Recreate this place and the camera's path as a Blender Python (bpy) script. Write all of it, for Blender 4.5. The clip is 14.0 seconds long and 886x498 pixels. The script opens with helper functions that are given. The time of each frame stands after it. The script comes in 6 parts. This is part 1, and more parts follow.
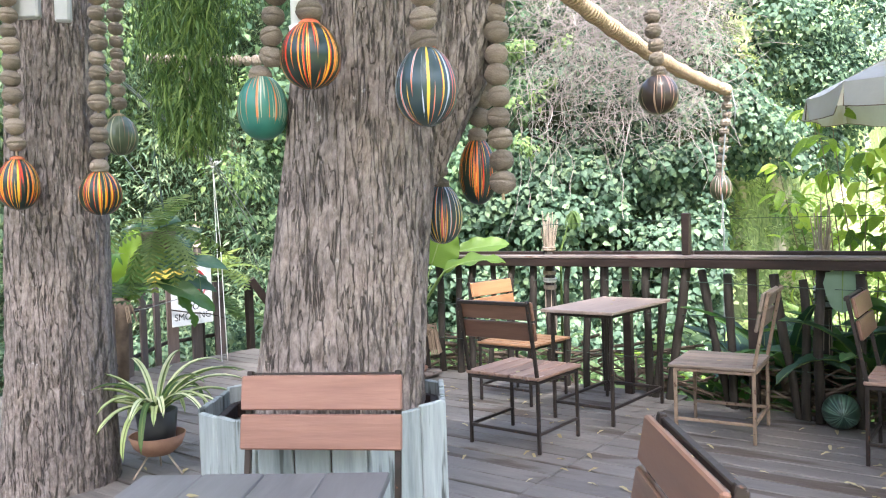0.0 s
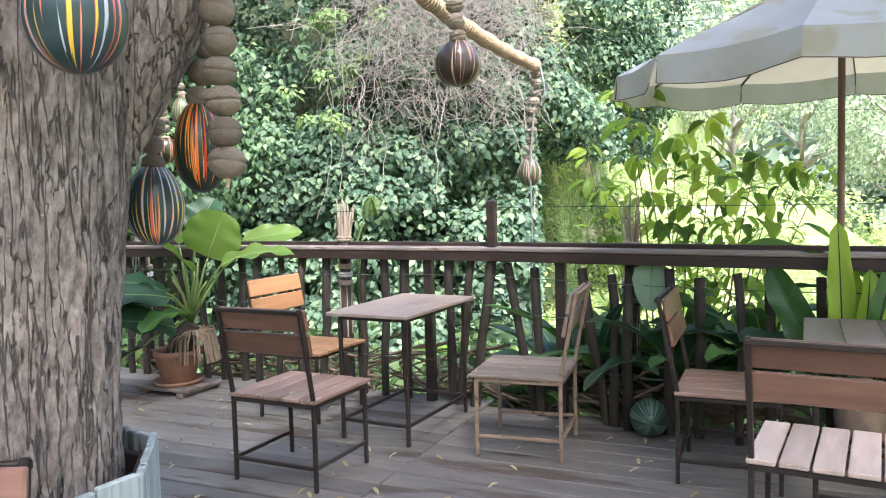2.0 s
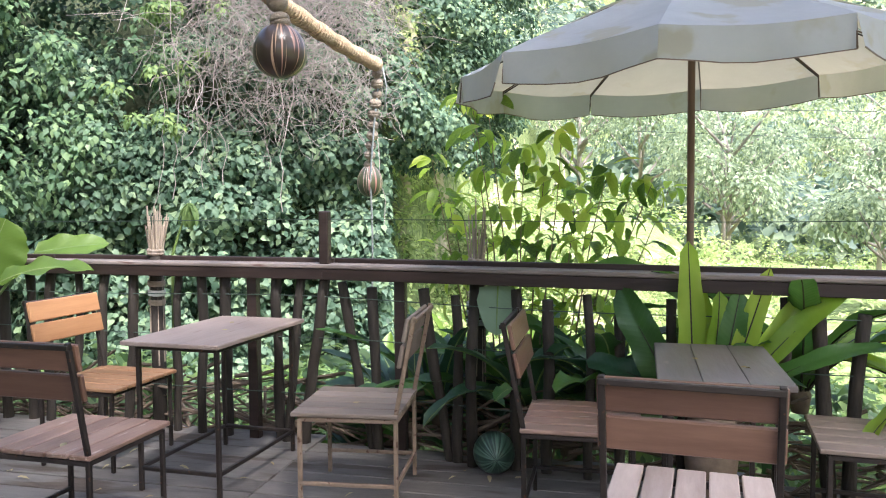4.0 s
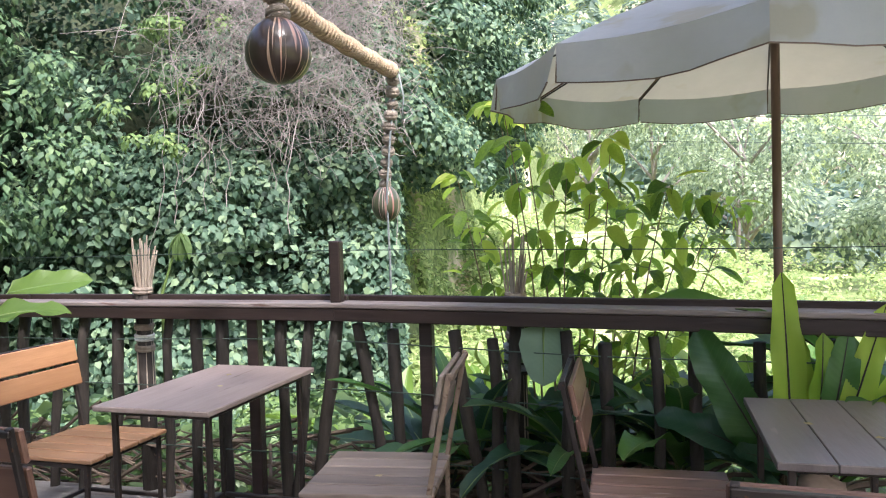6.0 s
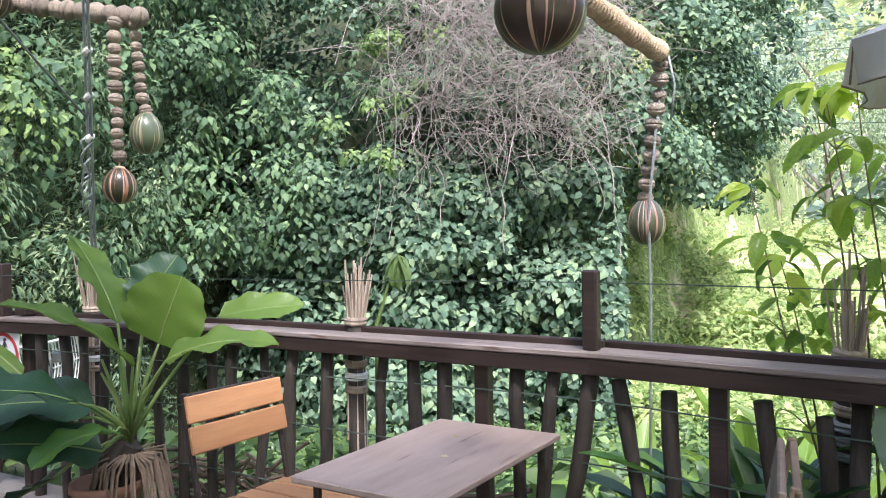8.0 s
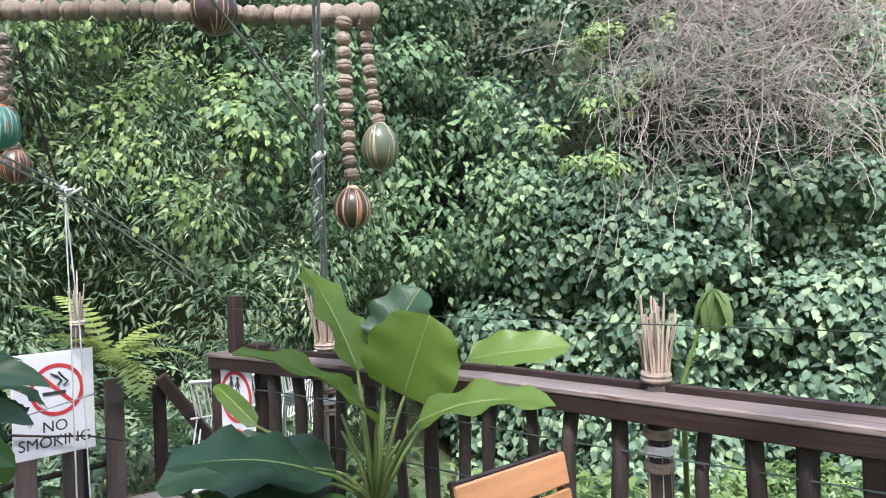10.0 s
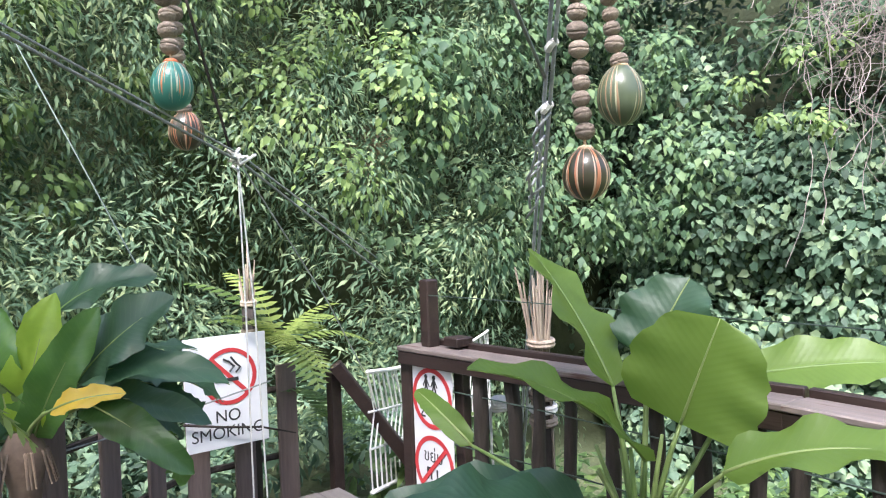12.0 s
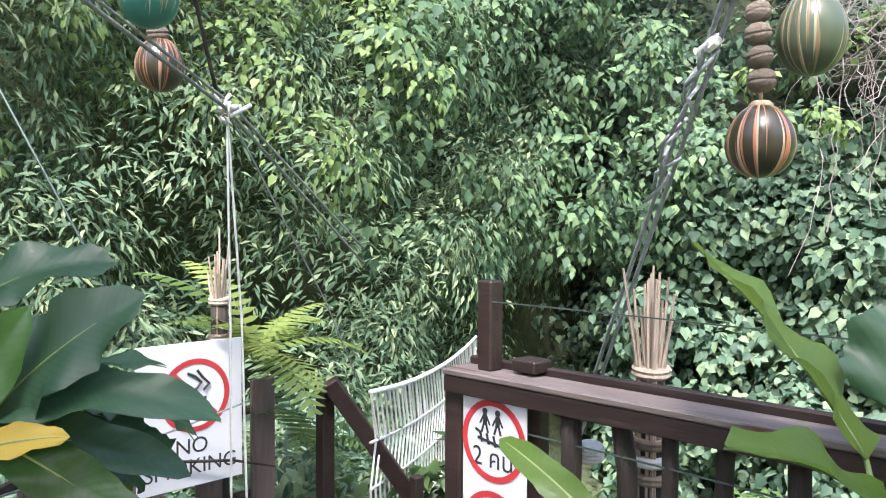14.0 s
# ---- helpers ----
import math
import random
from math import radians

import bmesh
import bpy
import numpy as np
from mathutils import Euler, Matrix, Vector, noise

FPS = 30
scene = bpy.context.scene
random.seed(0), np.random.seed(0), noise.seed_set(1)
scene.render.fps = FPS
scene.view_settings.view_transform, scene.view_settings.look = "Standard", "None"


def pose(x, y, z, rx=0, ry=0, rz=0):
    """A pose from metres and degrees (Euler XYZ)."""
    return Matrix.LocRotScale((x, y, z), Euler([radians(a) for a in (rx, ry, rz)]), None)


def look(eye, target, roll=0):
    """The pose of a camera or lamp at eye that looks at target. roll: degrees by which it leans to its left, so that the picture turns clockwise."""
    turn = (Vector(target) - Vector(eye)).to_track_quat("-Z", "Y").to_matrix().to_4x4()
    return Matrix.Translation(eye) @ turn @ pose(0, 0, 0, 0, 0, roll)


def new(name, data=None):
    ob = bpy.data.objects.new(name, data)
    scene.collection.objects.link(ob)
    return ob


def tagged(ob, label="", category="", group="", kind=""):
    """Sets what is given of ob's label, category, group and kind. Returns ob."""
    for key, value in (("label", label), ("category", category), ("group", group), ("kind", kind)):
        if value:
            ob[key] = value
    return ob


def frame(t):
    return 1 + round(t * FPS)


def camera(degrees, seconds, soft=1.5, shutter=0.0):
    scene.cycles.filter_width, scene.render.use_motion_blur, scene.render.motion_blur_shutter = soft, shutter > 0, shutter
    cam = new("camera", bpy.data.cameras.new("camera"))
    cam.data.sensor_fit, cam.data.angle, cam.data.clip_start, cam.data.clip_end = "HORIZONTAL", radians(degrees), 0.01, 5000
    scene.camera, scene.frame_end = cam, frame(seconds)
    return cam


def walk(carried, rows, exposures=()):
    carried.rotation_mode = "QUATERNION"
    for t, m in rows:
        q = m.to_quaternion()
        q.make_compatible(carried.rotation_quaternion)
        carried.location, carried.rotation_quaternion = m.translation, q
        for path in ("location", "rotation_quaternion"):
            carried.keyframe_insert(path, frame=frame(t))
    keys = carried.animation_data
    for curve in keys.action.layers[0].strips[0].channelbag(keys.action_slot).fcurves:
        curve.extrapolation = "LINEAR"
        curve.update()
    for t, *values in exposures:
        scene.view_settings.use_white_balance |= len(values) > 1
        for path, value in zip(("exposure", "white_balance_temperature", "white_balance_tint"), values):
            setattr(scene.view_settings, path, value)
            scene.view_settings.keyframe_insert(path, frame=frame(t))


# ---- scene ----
cam = camera(60.3, 14.0, 1.1)
PATH = [
    (0, (1.903, -5.437, 1.349), (0.699, -3.842, 1.282), -2.0),
    (0.5, (1.894, -5.288, 1.364), (0.851, -3.583, 1.278), -2.1),
    (1, (1.816, -5.085, 1.38), (0.887, -3.315, 1.31), -2.0),
    (1.5, (1.75, -4.87, 1.397), (0.863, -3.079, 1.319), -2.6),
    (2, (1.719, -4.641, 1.387), (0.905, -2.819, 1.253), -1.5),
    (2.5, (1.725, -4.424, 1.377), (1.05, -2.544, 1.271), 0.0),
    (3, (1.738, -4.318, 1.371), (1.153, -2.411, 1.225), 0.1),
    (5.5, (1.468, -3.705, 1.43), (1.103, -1.739, 1.384), -1.2),
    (6, (1.415, -3.53, 1.443), (0.935, -1.59, 1.371), -1.6),
    (6.5, (1.324, -3.372, 1.423), (0.782, -1.45, 1.313), -1.2),
    (7, (1.185, -3.169, 1.46), (0.526, -1.281, 1.414), -1.1),
    (7.5, (1.059, -2.999, 1.448), (0.242, -1.175, 1.393), -1.1),
    (8, (0.916, -2.806, 1.476), (-0.056, -1.058, 1.459), -0.9),
    (8.5, (0.772, -2.665, 1.479), (-0.332, -0.997, 1.473), -0.9),
    (9, (0.576, -2.523, 1.502), (-0.628, -0.926, 1.523), -1.3),
    (11.5, (-0.531, -2.212, 1.641), (-2.1, -0.972, 1.589), -2.7),
    (12, (-0.742, -2.147, 1.63), (-2.349, -0.957, 1.58), -2.1),
    (12.5, (-0.965, -2.083, 1.652), (-2.592, -0.92, 1.62), -1.3),
    (13, (-1.194, -2.065, 1.633), (-2.762, -0.825, 1.577), -0.7),
    (13.5, (-1.512, -2.045, 1.658), (-3.041, -0.758, 1.584), -0.5),
    (14, (-1.842, -1.979, 1.593), (-3.327, -0.641, 1.529), 0.2),
]
walk(cam, [(t, look(eye, target, roll)) for t, eye, target, roll in PATH], exposures=[(0.0, 2.56, 6180, 11), (0.7, 2.40, 6150, 10.5), (1.5, 2.34, 6150, 10), (3.0, 2.22, 6150, 11), (5.5, 1.88, 6120, 14.5), (9.0, 1.85, 6000, 14.5), (11.5, 2.08, 6080, 15), (14.0, 2.18, 6080, 15)])

# ---- world, sun ----
world = bpy.data.worlds.new("world")
scene.world = world
world.use_nodes = True
wn = world.node_tree.nodes
sky = wn.new("ShaderNodeTexSky")
sky.sky_type = "NISHITA"
sky.sun_disc = False
sky.sun_elevation = radians(57)
sky.sun_rotation = radians(139.5)
sky.air_density, sky.dust_density, sky.ozone_density = 1.0, 4.0, 0.8
wn["Background"].inputs[1].default_value = 0.145
world.node_tree.links.new(sky.outputs[0], wn["Background"].inputs[0])
sun = new("sun", bpy.data.lights.new("sun", "SUN"))
sun.data.energy, sun.data.angle, sun.data.color = 3.2, radians(9), (1.0, 0.97, 0.94)
sun.matrix_world = look((0.65 * 16.2, -0.76 * 16.2, 25), (0, 0, 0))

rng = np.random.default_rng(7)


# ---- mesh and object helpers ----
class Shape:
    """Collects vertices and faces."""

    def __init__(self):
        self.v, self.f = [], []

    def add(self, verts, faces, m=None):
        k = len(self.v)
        self.v += [tuple(m @ Vector(p)) if m is not None else tuple(p) for p in verts]
        self.f += [tuple(i + k for i in face) for face in faces]
        return self

    def box(self, sx, sy, sz, m=None, c=0.004):
        """A box centred on the origin with chamfered edges."""
        h = (sx / 2, sy / 2, sz / 2)
        c = min(c, min(h) * 0.6)
        verts, index = [], {}
        for a in (-1, 1):
            for b in (-1, 1):
                for d in (-1, 1):
                    s = (a, b, d)
                    for k in range(3):
                        index[s, k] = len(verts)
                        verts.append([s[i] * (h[i] if i == k else h[i] - c) for i in range(3)])
        faces = []
        for k in range(3):
            i, j = (k + 1) % 3, (k + 2) % 3
            for e in (-1, 1):
                loop = []
                for p, q in ((-1, -1), (1, -1), (1, 1), (-1, 1)):
                    s = [0, 0, 0]
                    s[k], s[i], s[j] = e, p, q
                    loop.append(index[tuple(s), k])
                faces.append(loop if e > 0 else loop[::-1])
            for p in (-1, 1):
                for q in (-1, 1):
                    s, t = [0, 0, 0], [0, 0, 0]
                    s[k], t[k] = -1, 1
                    s[i] = t[i] = p
                    s[j] = t[j] = q
                    s, t = tuple(s), tuple(t)
                    loop = [index[s, i], index[t, i], index[t, j], index[s, j]]
                    faces.append(loop if p * q > 0 else loop[::-1])
        for a in (-1, 1):
            for b in (-1, 1):
                for d in (-1, 1):
                    loop = [index[(a, b, d), k] for k in range(3)]
                    faces.append(loop if a * b * d > 0 else loop[::-1])
        return self.add(verts, faces, m)

    def tube(self, pts, radii, n=8, caps=True, rough=0.0):
        pts = [Vector(p) for p in pts]
        if not hasattr(radii, "__len__"):
            radii = [radii] * len(pts)
        k, verts, faces = 0, [], []
        side = None
        for i, p in enumerate(pts):
            d = (pts[min(i + 1, len(pts) - 1)] - pts[max(i - 1, 0)]).normalized()
            if side is None:
                side = d.orthogonal().normalized()
            side = (side - d * side.dot(d)).normalized()
            up = d.cross(side)
            for j in range(n):
                a = 2 * math.pi * j / n
                r = radii[i] * (1 + (rough * (random.random() - 0.5) if rough else 0))
                verts.append(p + side * (math.cos(a) * r) + up * (math.sin(a) * r))
        for i in range(len(pts) - 1):
            for j in range(n):
                faces.append((i * n + j, i * n + (j + 1) % n, (i + 1) * n + (j + 1) % n, (i + 1) * n + j))
        if caps:
            faces.append(tuple(range(n))[::-1])
            faces.append(tuple(range((len(pts) - 1) * n, len(pts) * n)))
        return self.add(verts, faces)

    def lathe(self, profile, n=16, m=None, closed=True):
        verts, faces = [], []
        for r, z in profile:
            for j in range(n):
                a = 2 * math.pi * j / n
                verts.append((r * math.cos(a), r * math.sin(a), z))
        for i in range(len(profile) - 1):
            for j in range(n):
                faces.append((i * n + j, i * n + (j + 1) % n, (i + 1) * n + (j + 1) % n, (i + 1) * n + j))
        if closed and profile[0][0] > 0.0005:
            faces.append(tuple(range(n))[::-1])
        if closed and profile[-1][0] > 0.0005:
            faces.append(tuple(range((len(profile) - 1) * n, len(profile) * n)))
        return self.add(verts, faces, m)

    def blade(self, length, width, m=None, droop=0.6, fold=0.15, wave=0.0, tip=1.0, round_base=0.6, nu=12, nv=4, seed=0, rag=0.06):
        """A leaf along +y, with a bent midrib, folded along it, with a wavy edge."""
        r = random.Random(seed)
        ph = r.random() * 6
        verts, faces = [], []
        ang, p = 0.0, Vector((0, 0, 0))
        step = length / nu
        for i in range(nu + 1):
            u = i / nu
            w = width * 0.5 * (math.sin(math.pi * min(1, max(0, (u * (1 - 0.02) + 0.01))) ** round_base) ** (0.75 * tip)) if 0 < i < nu else width * 0.02
            jag = (1 + r.uniform(-rag, 0.7 * rag), 1 + r.uniform(-rag, 0.7 * rag))
            for j in range(-nv, nv + 1):
                s = j / nv * (jag[0] if j < 0 else jag[1])
                lift = abs(s) * w * fold * 2 + wave * w * abs(s) ** 2 * math.sin(u * 17 + ph + s * 2) - 0.25 * w * s * s * fold + wave * w * 0.16 * abs(s) * math.sin(u * 46 + ph)
                verts.append((s * w, p.y - lift * math.sin(ang), p.z + lift * math.cos(ang)))
            ang -= droop / nu
            p = p + Vector((0, math.cos(ang) * step, math.sin(ang) * step))
        k = 2 * nv + 1
        for i in range(nu):
            for j in range(2 * nv):
                a = i * k + j
                faces.append((a, a + 1, a + k + 1, a + k))
        return self.add(verts, faces, m)

    def mesh(self, name, material, smooth=False):
        me = bpy.data.meshes.new(name)
        me.from_pydata(self.v, [], self.f)
        me.materials.append(material)
        if smooth:
            me.polygons.foreach_set("use_smooth", [True] * len(me.polygons))
        me.update()
        return me


def part(name, shape, material=None, parent=None, label="", smooth=False, m=None):
    """One mesh object under a thing or a part. shape: a Shape or a mesh."""
    data = shape.mesh(name, material, smooth) if isinstance(shape, Shape) else shape
    ob = new(name, data)
    if parent is not None:
        ob.parent = parent
    if m is not None:
        ob.matrix_basis = m
    if label:
        ob["label"] = label
    return ob


def thing(name, label, category, m=None, group="", kind=""):
    ob = new(name)
    ob.empty_display_size = 0.1
    if m is not None:
        ob.matrix_basis = m
    return tagged(ob, label, category, group, kind)


def leaf_mesh(name, material, pos, nor, size, aspect=0.55, fold=0.25, down=0.6, seed=0):
    """Many small folded leaves as one mesh: each has five points and four triangles."""
    g = np.random.default_rng(seed)
    n = len(pos)
    nor = nor / np.linalg.norm(nor, axis=1, keepdims=True)
    tipd = g.normal(size=(n, 3)) * 0.6 + np.array([0, 0, -down])
    tipd -= nor * np.sum(tipd * nor, axis=1, keepdims=True)
    tipd /= np.linalg.norm(tipd, axis=1, keepdims=True) + 1e-9
    side = np.cross(tipd, nor)
    L = size[:, None]
    W = L * aspect * g.uniform(0.8, 1.2, size=(n, 1)) * 0.5
    f = fold * W
    v = np.stack([pos, pos + tipd * L * 0.4 + side * W + nor * f, pos + tipd * L * 0.5 - nor * f * 0.3, pos + tipd * L * 0.4 - side * W + nor * f, pos + tipd * L - nor * L * 0.15], axis=1).reshape(-1, 3)
    if aspect > 0.6:
        v = np.stack([pos, pos - tipd * L * 0.06 + side * W * 0.62 + nor * f * 0.5, pos + tipd * L * 0.38 + side * W + nor * f, pos + tipd * L * 0.5 - nor * f * 0.3, pos + tipd * L * 0.38 - side * W + nor * f, pos - tipd * L * 0.06 - side * W * 0.62 + nor * f * 0.5, pos + tipd * L - nor * L * 0.18], axis=1).reshape(-1, 3)
    k = 7 if aspect > 0.6 else 5
    fans = ((0, 1, 3), (1, 2, 3), (2, 6, 3), (0, 3, 5), (5, 3, 4), (4, 3, 6)) if k == 7 else ((0, 1, 2), (1, 4, 2), (0, 2, 3), (2, 4, 3))
    base = (np.arange(n) * k)[:, None]
    tri = np.concatenate([base + np.array([a]) for a in fans], axis=1).reshape(-1, 3)
    me = bpy.data.meshes.new(name)
    me.vertices.add(len(v))
    me.vertices.foreach_set("co", v.astype(np.float32).ravel())
    me.loops.add(tri.size)
    me.loops.foreach_set("vertex_index", tri.astype(np.int32).ravel())
    me.polygons.add(len(tri))
    me.polygons.foreach_set("loop_start", np.arange(0, tri.size, 3, dtype=np.int32))
    me.polygons.foreach_set("loop_total", np.full(len(tri), 3, dtype=np.int32))
    me.materials.append(material)
    me.update(calc_edges=True)
    return me


# ---- materials ----
def material(name, a, b, scale=6.0, stretch=(1, 1, 1), rough=0.65, bump=0.25, metal=0.0, spots=None, spot_scale=30.0, spot_at=0.62, rand=0.18, detail=8.0, spec=0.4, bump_scale=1.0, dist=0.01):
    """A surface between two colours by grain and stains at two scales, each object a little lighter or darker."""
    mt = bpy.data.materials.new(name)
    mt.use_nodes = True
    nt = mt.node_tree
    N, K = nt.nodes, nt.links.new
    bs = N["Principled BSDF"]
    tc, info = N.new("ShaderNodeTexCoord"), N.new("ShaderNodeObjectInfo")
    mul = N.new("ShaderNodeMapping")
    mul.inputs["Scale"].default_value = stretch
    off = N.new("ShaderNodeMath")
    off.operation, off.inputs[1].default_value = "MULTIPLY", 37.0
    K(info.outputs["Random"], off.inputs[0])
    K(off.outputs[0], mul.inputs["Location"])
    K(tc.outputs["Object"], mul.inputs["Vector"])
    n1, n2 = N.new("ShaderNodeTexNoise"), N.new("ShaderNodeTexNoise")
    for nd, sc in ((n1, scale), (n2, scale * 0.13)):
        nd.inputs["Scale"].default_value, nd.inputs["Detail"].default_value, nd.inputs["Roughness"].default_value = sc, detail, 0.65
        K(mul.outputs[0], nd.inputs["Vector"])
    mixf = N.new("ShaderNodeMath")
    mixf.operation = "ADD"
    K(n1.outputs[0], mixf.inputs[0])
    K(n2.outputs[0], mixf.inputs[1])
    ramp = N.new("ShaderNodeValToRGB")
    ramp.color_ramp.elements[0].position, ramp.color_ramp.elements[1].position = 0.33, 0.67
    half = N.new("ShaderNodeMath")
    half.operation, half.inputs[1].default_value = "MULTIPLY", 0.5
    K(mixf.outputs[0], half.inputs[0])
    K(half.outputs[0], ramp.inputs[0])
    ramp.color_ramp.elements[0].color, ramp.color_ramp.elements[1].color = (*a, 1), (*b, 1)
    col = ramp.outputs[0]
    if spots:
        n3 = N.new("ShaderNodeTexNoise")
        n3.inputs["Scale"].default_value, n3.inputs["Detail"].default_value = spot_scale, 4
        K(mul.outputs[0], n3.inputs["Vector"])
        r3 = N.new("ShaderNodeValToRGB")
        r3.color_ramp.elements[0].position, r3.color_ramp.elements[1].position = spot_at, spot_at + 0.06
        K(n3.outputs[0], r3.inputs[0])
        mx = N.new("ShaderNodeMix")
        mx.data_type = "RGBA"
        K(r3.outputs[0], mx.inputs["Factor"])
        K(col, mx.inputs["A"])
        mx.inputs["B"].default_value = (*spots, 1)
        col = mx.outputs["Result"]
    hsv = N.new("ShaderNodeHueSaturation")
    val = N.new("ShaderNodeMapRange")
    val.inputs["To Min"].default_value, val.inputs["To Max"].default_value = 1 - rand, 1 + rand
    K(info.outputs["Random"], val.inputs["Value"])
    K(val.outputs[0], hsv.inputs["Value"])
    K(col, hsv.inputs["Color"])
    K(hsv.outputs[0], bs.inputs["Base Color"])
    rr = N.new("ShaderNodeMapRange")
    rr.inputs["To Min"].default_value, rr.inputs["To Max"].default_value = max(0.05, rough - 0.15), min(1, rough + 0.15)
    K(n1.outputs[0], rr.inputs["Value"])
    K(rr.outputs[0], bs.inputs["Roughness"])
    bs.inputs["Metallic"].default_value = metal
    bs.inputs["Specular IOR Level"].default_value = spec
    if bump:
        bp = N.new("ShaderNodeBump")
        bp.inputs["Strength"].default_value, bp.inputs["Distance"].default_value = bump, dist
        n4 = N.new("ShaderNodeTexNoise")
        n4.inputs["Scale"].default_value, n4.inputs["Detail"].default_value = scale * 2.2 * bump_scale, 8
        K(mul.outputs[0], n4.inputs["Vector"])
        K(n4.outputs[0], bp.inputs["Height"])
        K(bp.outputs[0], bs.inputs["Normal"])
    return mt


def foliage(name, cols, rough=0.45, trans=0.35, gloss=0.4, island=True, vein=0.0):
    """Leaves: colours picked leaf by leaf, light shining through."""
    mt = bpy.data.materials.new(name)
    mt.use_nodes = True
    nt = mt.node_tree
    N, K = nt.nodes, nt.links.new
    bs = N["Principled BSDF"]
    if island:
        src = N.new("ShaderNodeNewGeometry").outputs["Random Per Island"]
    else:
        src = N.new("ShaderNodeObjectInfo").outputs["Random"]
    tc = N.new("ShaderNodeTexCoord")
    nz = N.new("ShaderNodeTexNoise")
    nz.inputs["Scale"].default_value, nz.inputs["Detail"].default_value = 0.9 if island else 14.0, 3
    K(tc.outputs["Object"], nz.inputs["Vector"])
    ad = N.new("ShaderNodeMath")
    ad.operation = "MULTIPLY_ADD"
    K(nz.outputs[0], ad.inputs[0])
    ad.inputs[1].default_value = 0.9 if island else 0.5
    sb = N.new("ShaderNodeMath")
    sb.operation, sb.inputs[1].default_value = "SUBTRACT", 0.45 if island else 0.25
    K(src, sb.inputs[0])
    K(sb.outputs[0], ad.inputs[2])
    ramp = N.new("ShaderNodeValToRGB")
    el = ramp.color_ramp.elements
    for i, c in enumerate(cols):
        p = i / (len(cols) - 1)
        e = el[0] if i == 0 else (el[-1] if i == len(cols) - 1 else el.new(p))
        e.position, e.color = p, (*c, 1)
    K(ad.outputs[0], ramp.inputs[0])
    col = ramp.outputs[0]
    K(col, bs.inputs["Base Color"])
    bs.inputs["Roughness"].default_value = rough
    bs.inputs["Specular IOR Level"].default_value = gloss
    tr = N.new("ShaderNodeBsdfTranslucent")
    hs = N.new("ShaderNodeHueSaturation")
    hs.inputs["Hue"].default_value, hs.inputs["Saturation"].default_value, hs.inputs["Value"].default_value = 0.493, 1.02, 1.5
    K(col, hs.inputs["Color"])
    K(hs.outputs[0], tr.inputs[0])
    mx = N.new("ShaderNodeMixShader")
    mx.inputs[0].default_value = trans
    K(bs.outputs[0], mx.inputs[1])
    K(tr.outputs[0], mx.inputs[2])
    K(mx.outputs[0], N["Material Output"].inputs[0])
    if vein:
        sep, ab, ph, sn = N.new("ShaderNodeSeparateXYZ"), N.new("ShaderNodeMath"), N.new("ShaderNodeMath"), N.new("ShaderNodeMath")
        K(tc.outputs["Object"], sep.inputs[0])
        ab.operation = "ABSOLUTE"
        K(sep.outputs[0], ab.inputs[0])
        ph.operation, ph.inputs[1].default_value = "MULTIPLY_ADD", -0.75
        K(ab.outputs[0], ph.inputs[0])
        K(sep.outputs[1], ph.inputs[2])
        sc = N.new("ShaderNodeMath")
        sc.operation, sc.inputs[1].default_value = "MULTIPLY", vein * 28
        K(ph.outputs[0], sc.inputs[0])
        sn.operation = "SINE"
        K(sc.outputs[0], sn.inputs[0])
        vr = N.new("ShaderNodeValToRGB")
        vr.color_ramp.elements[0].position, vr.color_ramp.elements[1].position = 0.80, 1.0
        K(sn.outputs[0], vr.inputs[0])
        pale = N.new("ShaderNodeMix")
        pale.data_type = "RGBA"
        fm = N.new("ShaderNodeMath")
        fm.operation, fm.inputs[1].default_value = "MULTIPLY", 0.05
        K(vr.outputs[0], fm.inputs[0])
        K(fm.outputs[0], pale.inputs["Factor"])
        K(col, pale.inputs["A"])
        pale.inputs["B"].default_value = (0.30, 0.38, 0.20, 1)
        K(pale.outputs["Result"], bs.inputs["Base Color"])
        bp = N.new("ShaderNodeBump")
        bp.inputs["Strength"].default_value, bp.inputs["Distance"].default_value = 0.05, 0.005
        K(sn.outputs[0], bp.inputs["Height"])
        K(bp.outputs[0], bs.inputs["Normal"])
    return mt


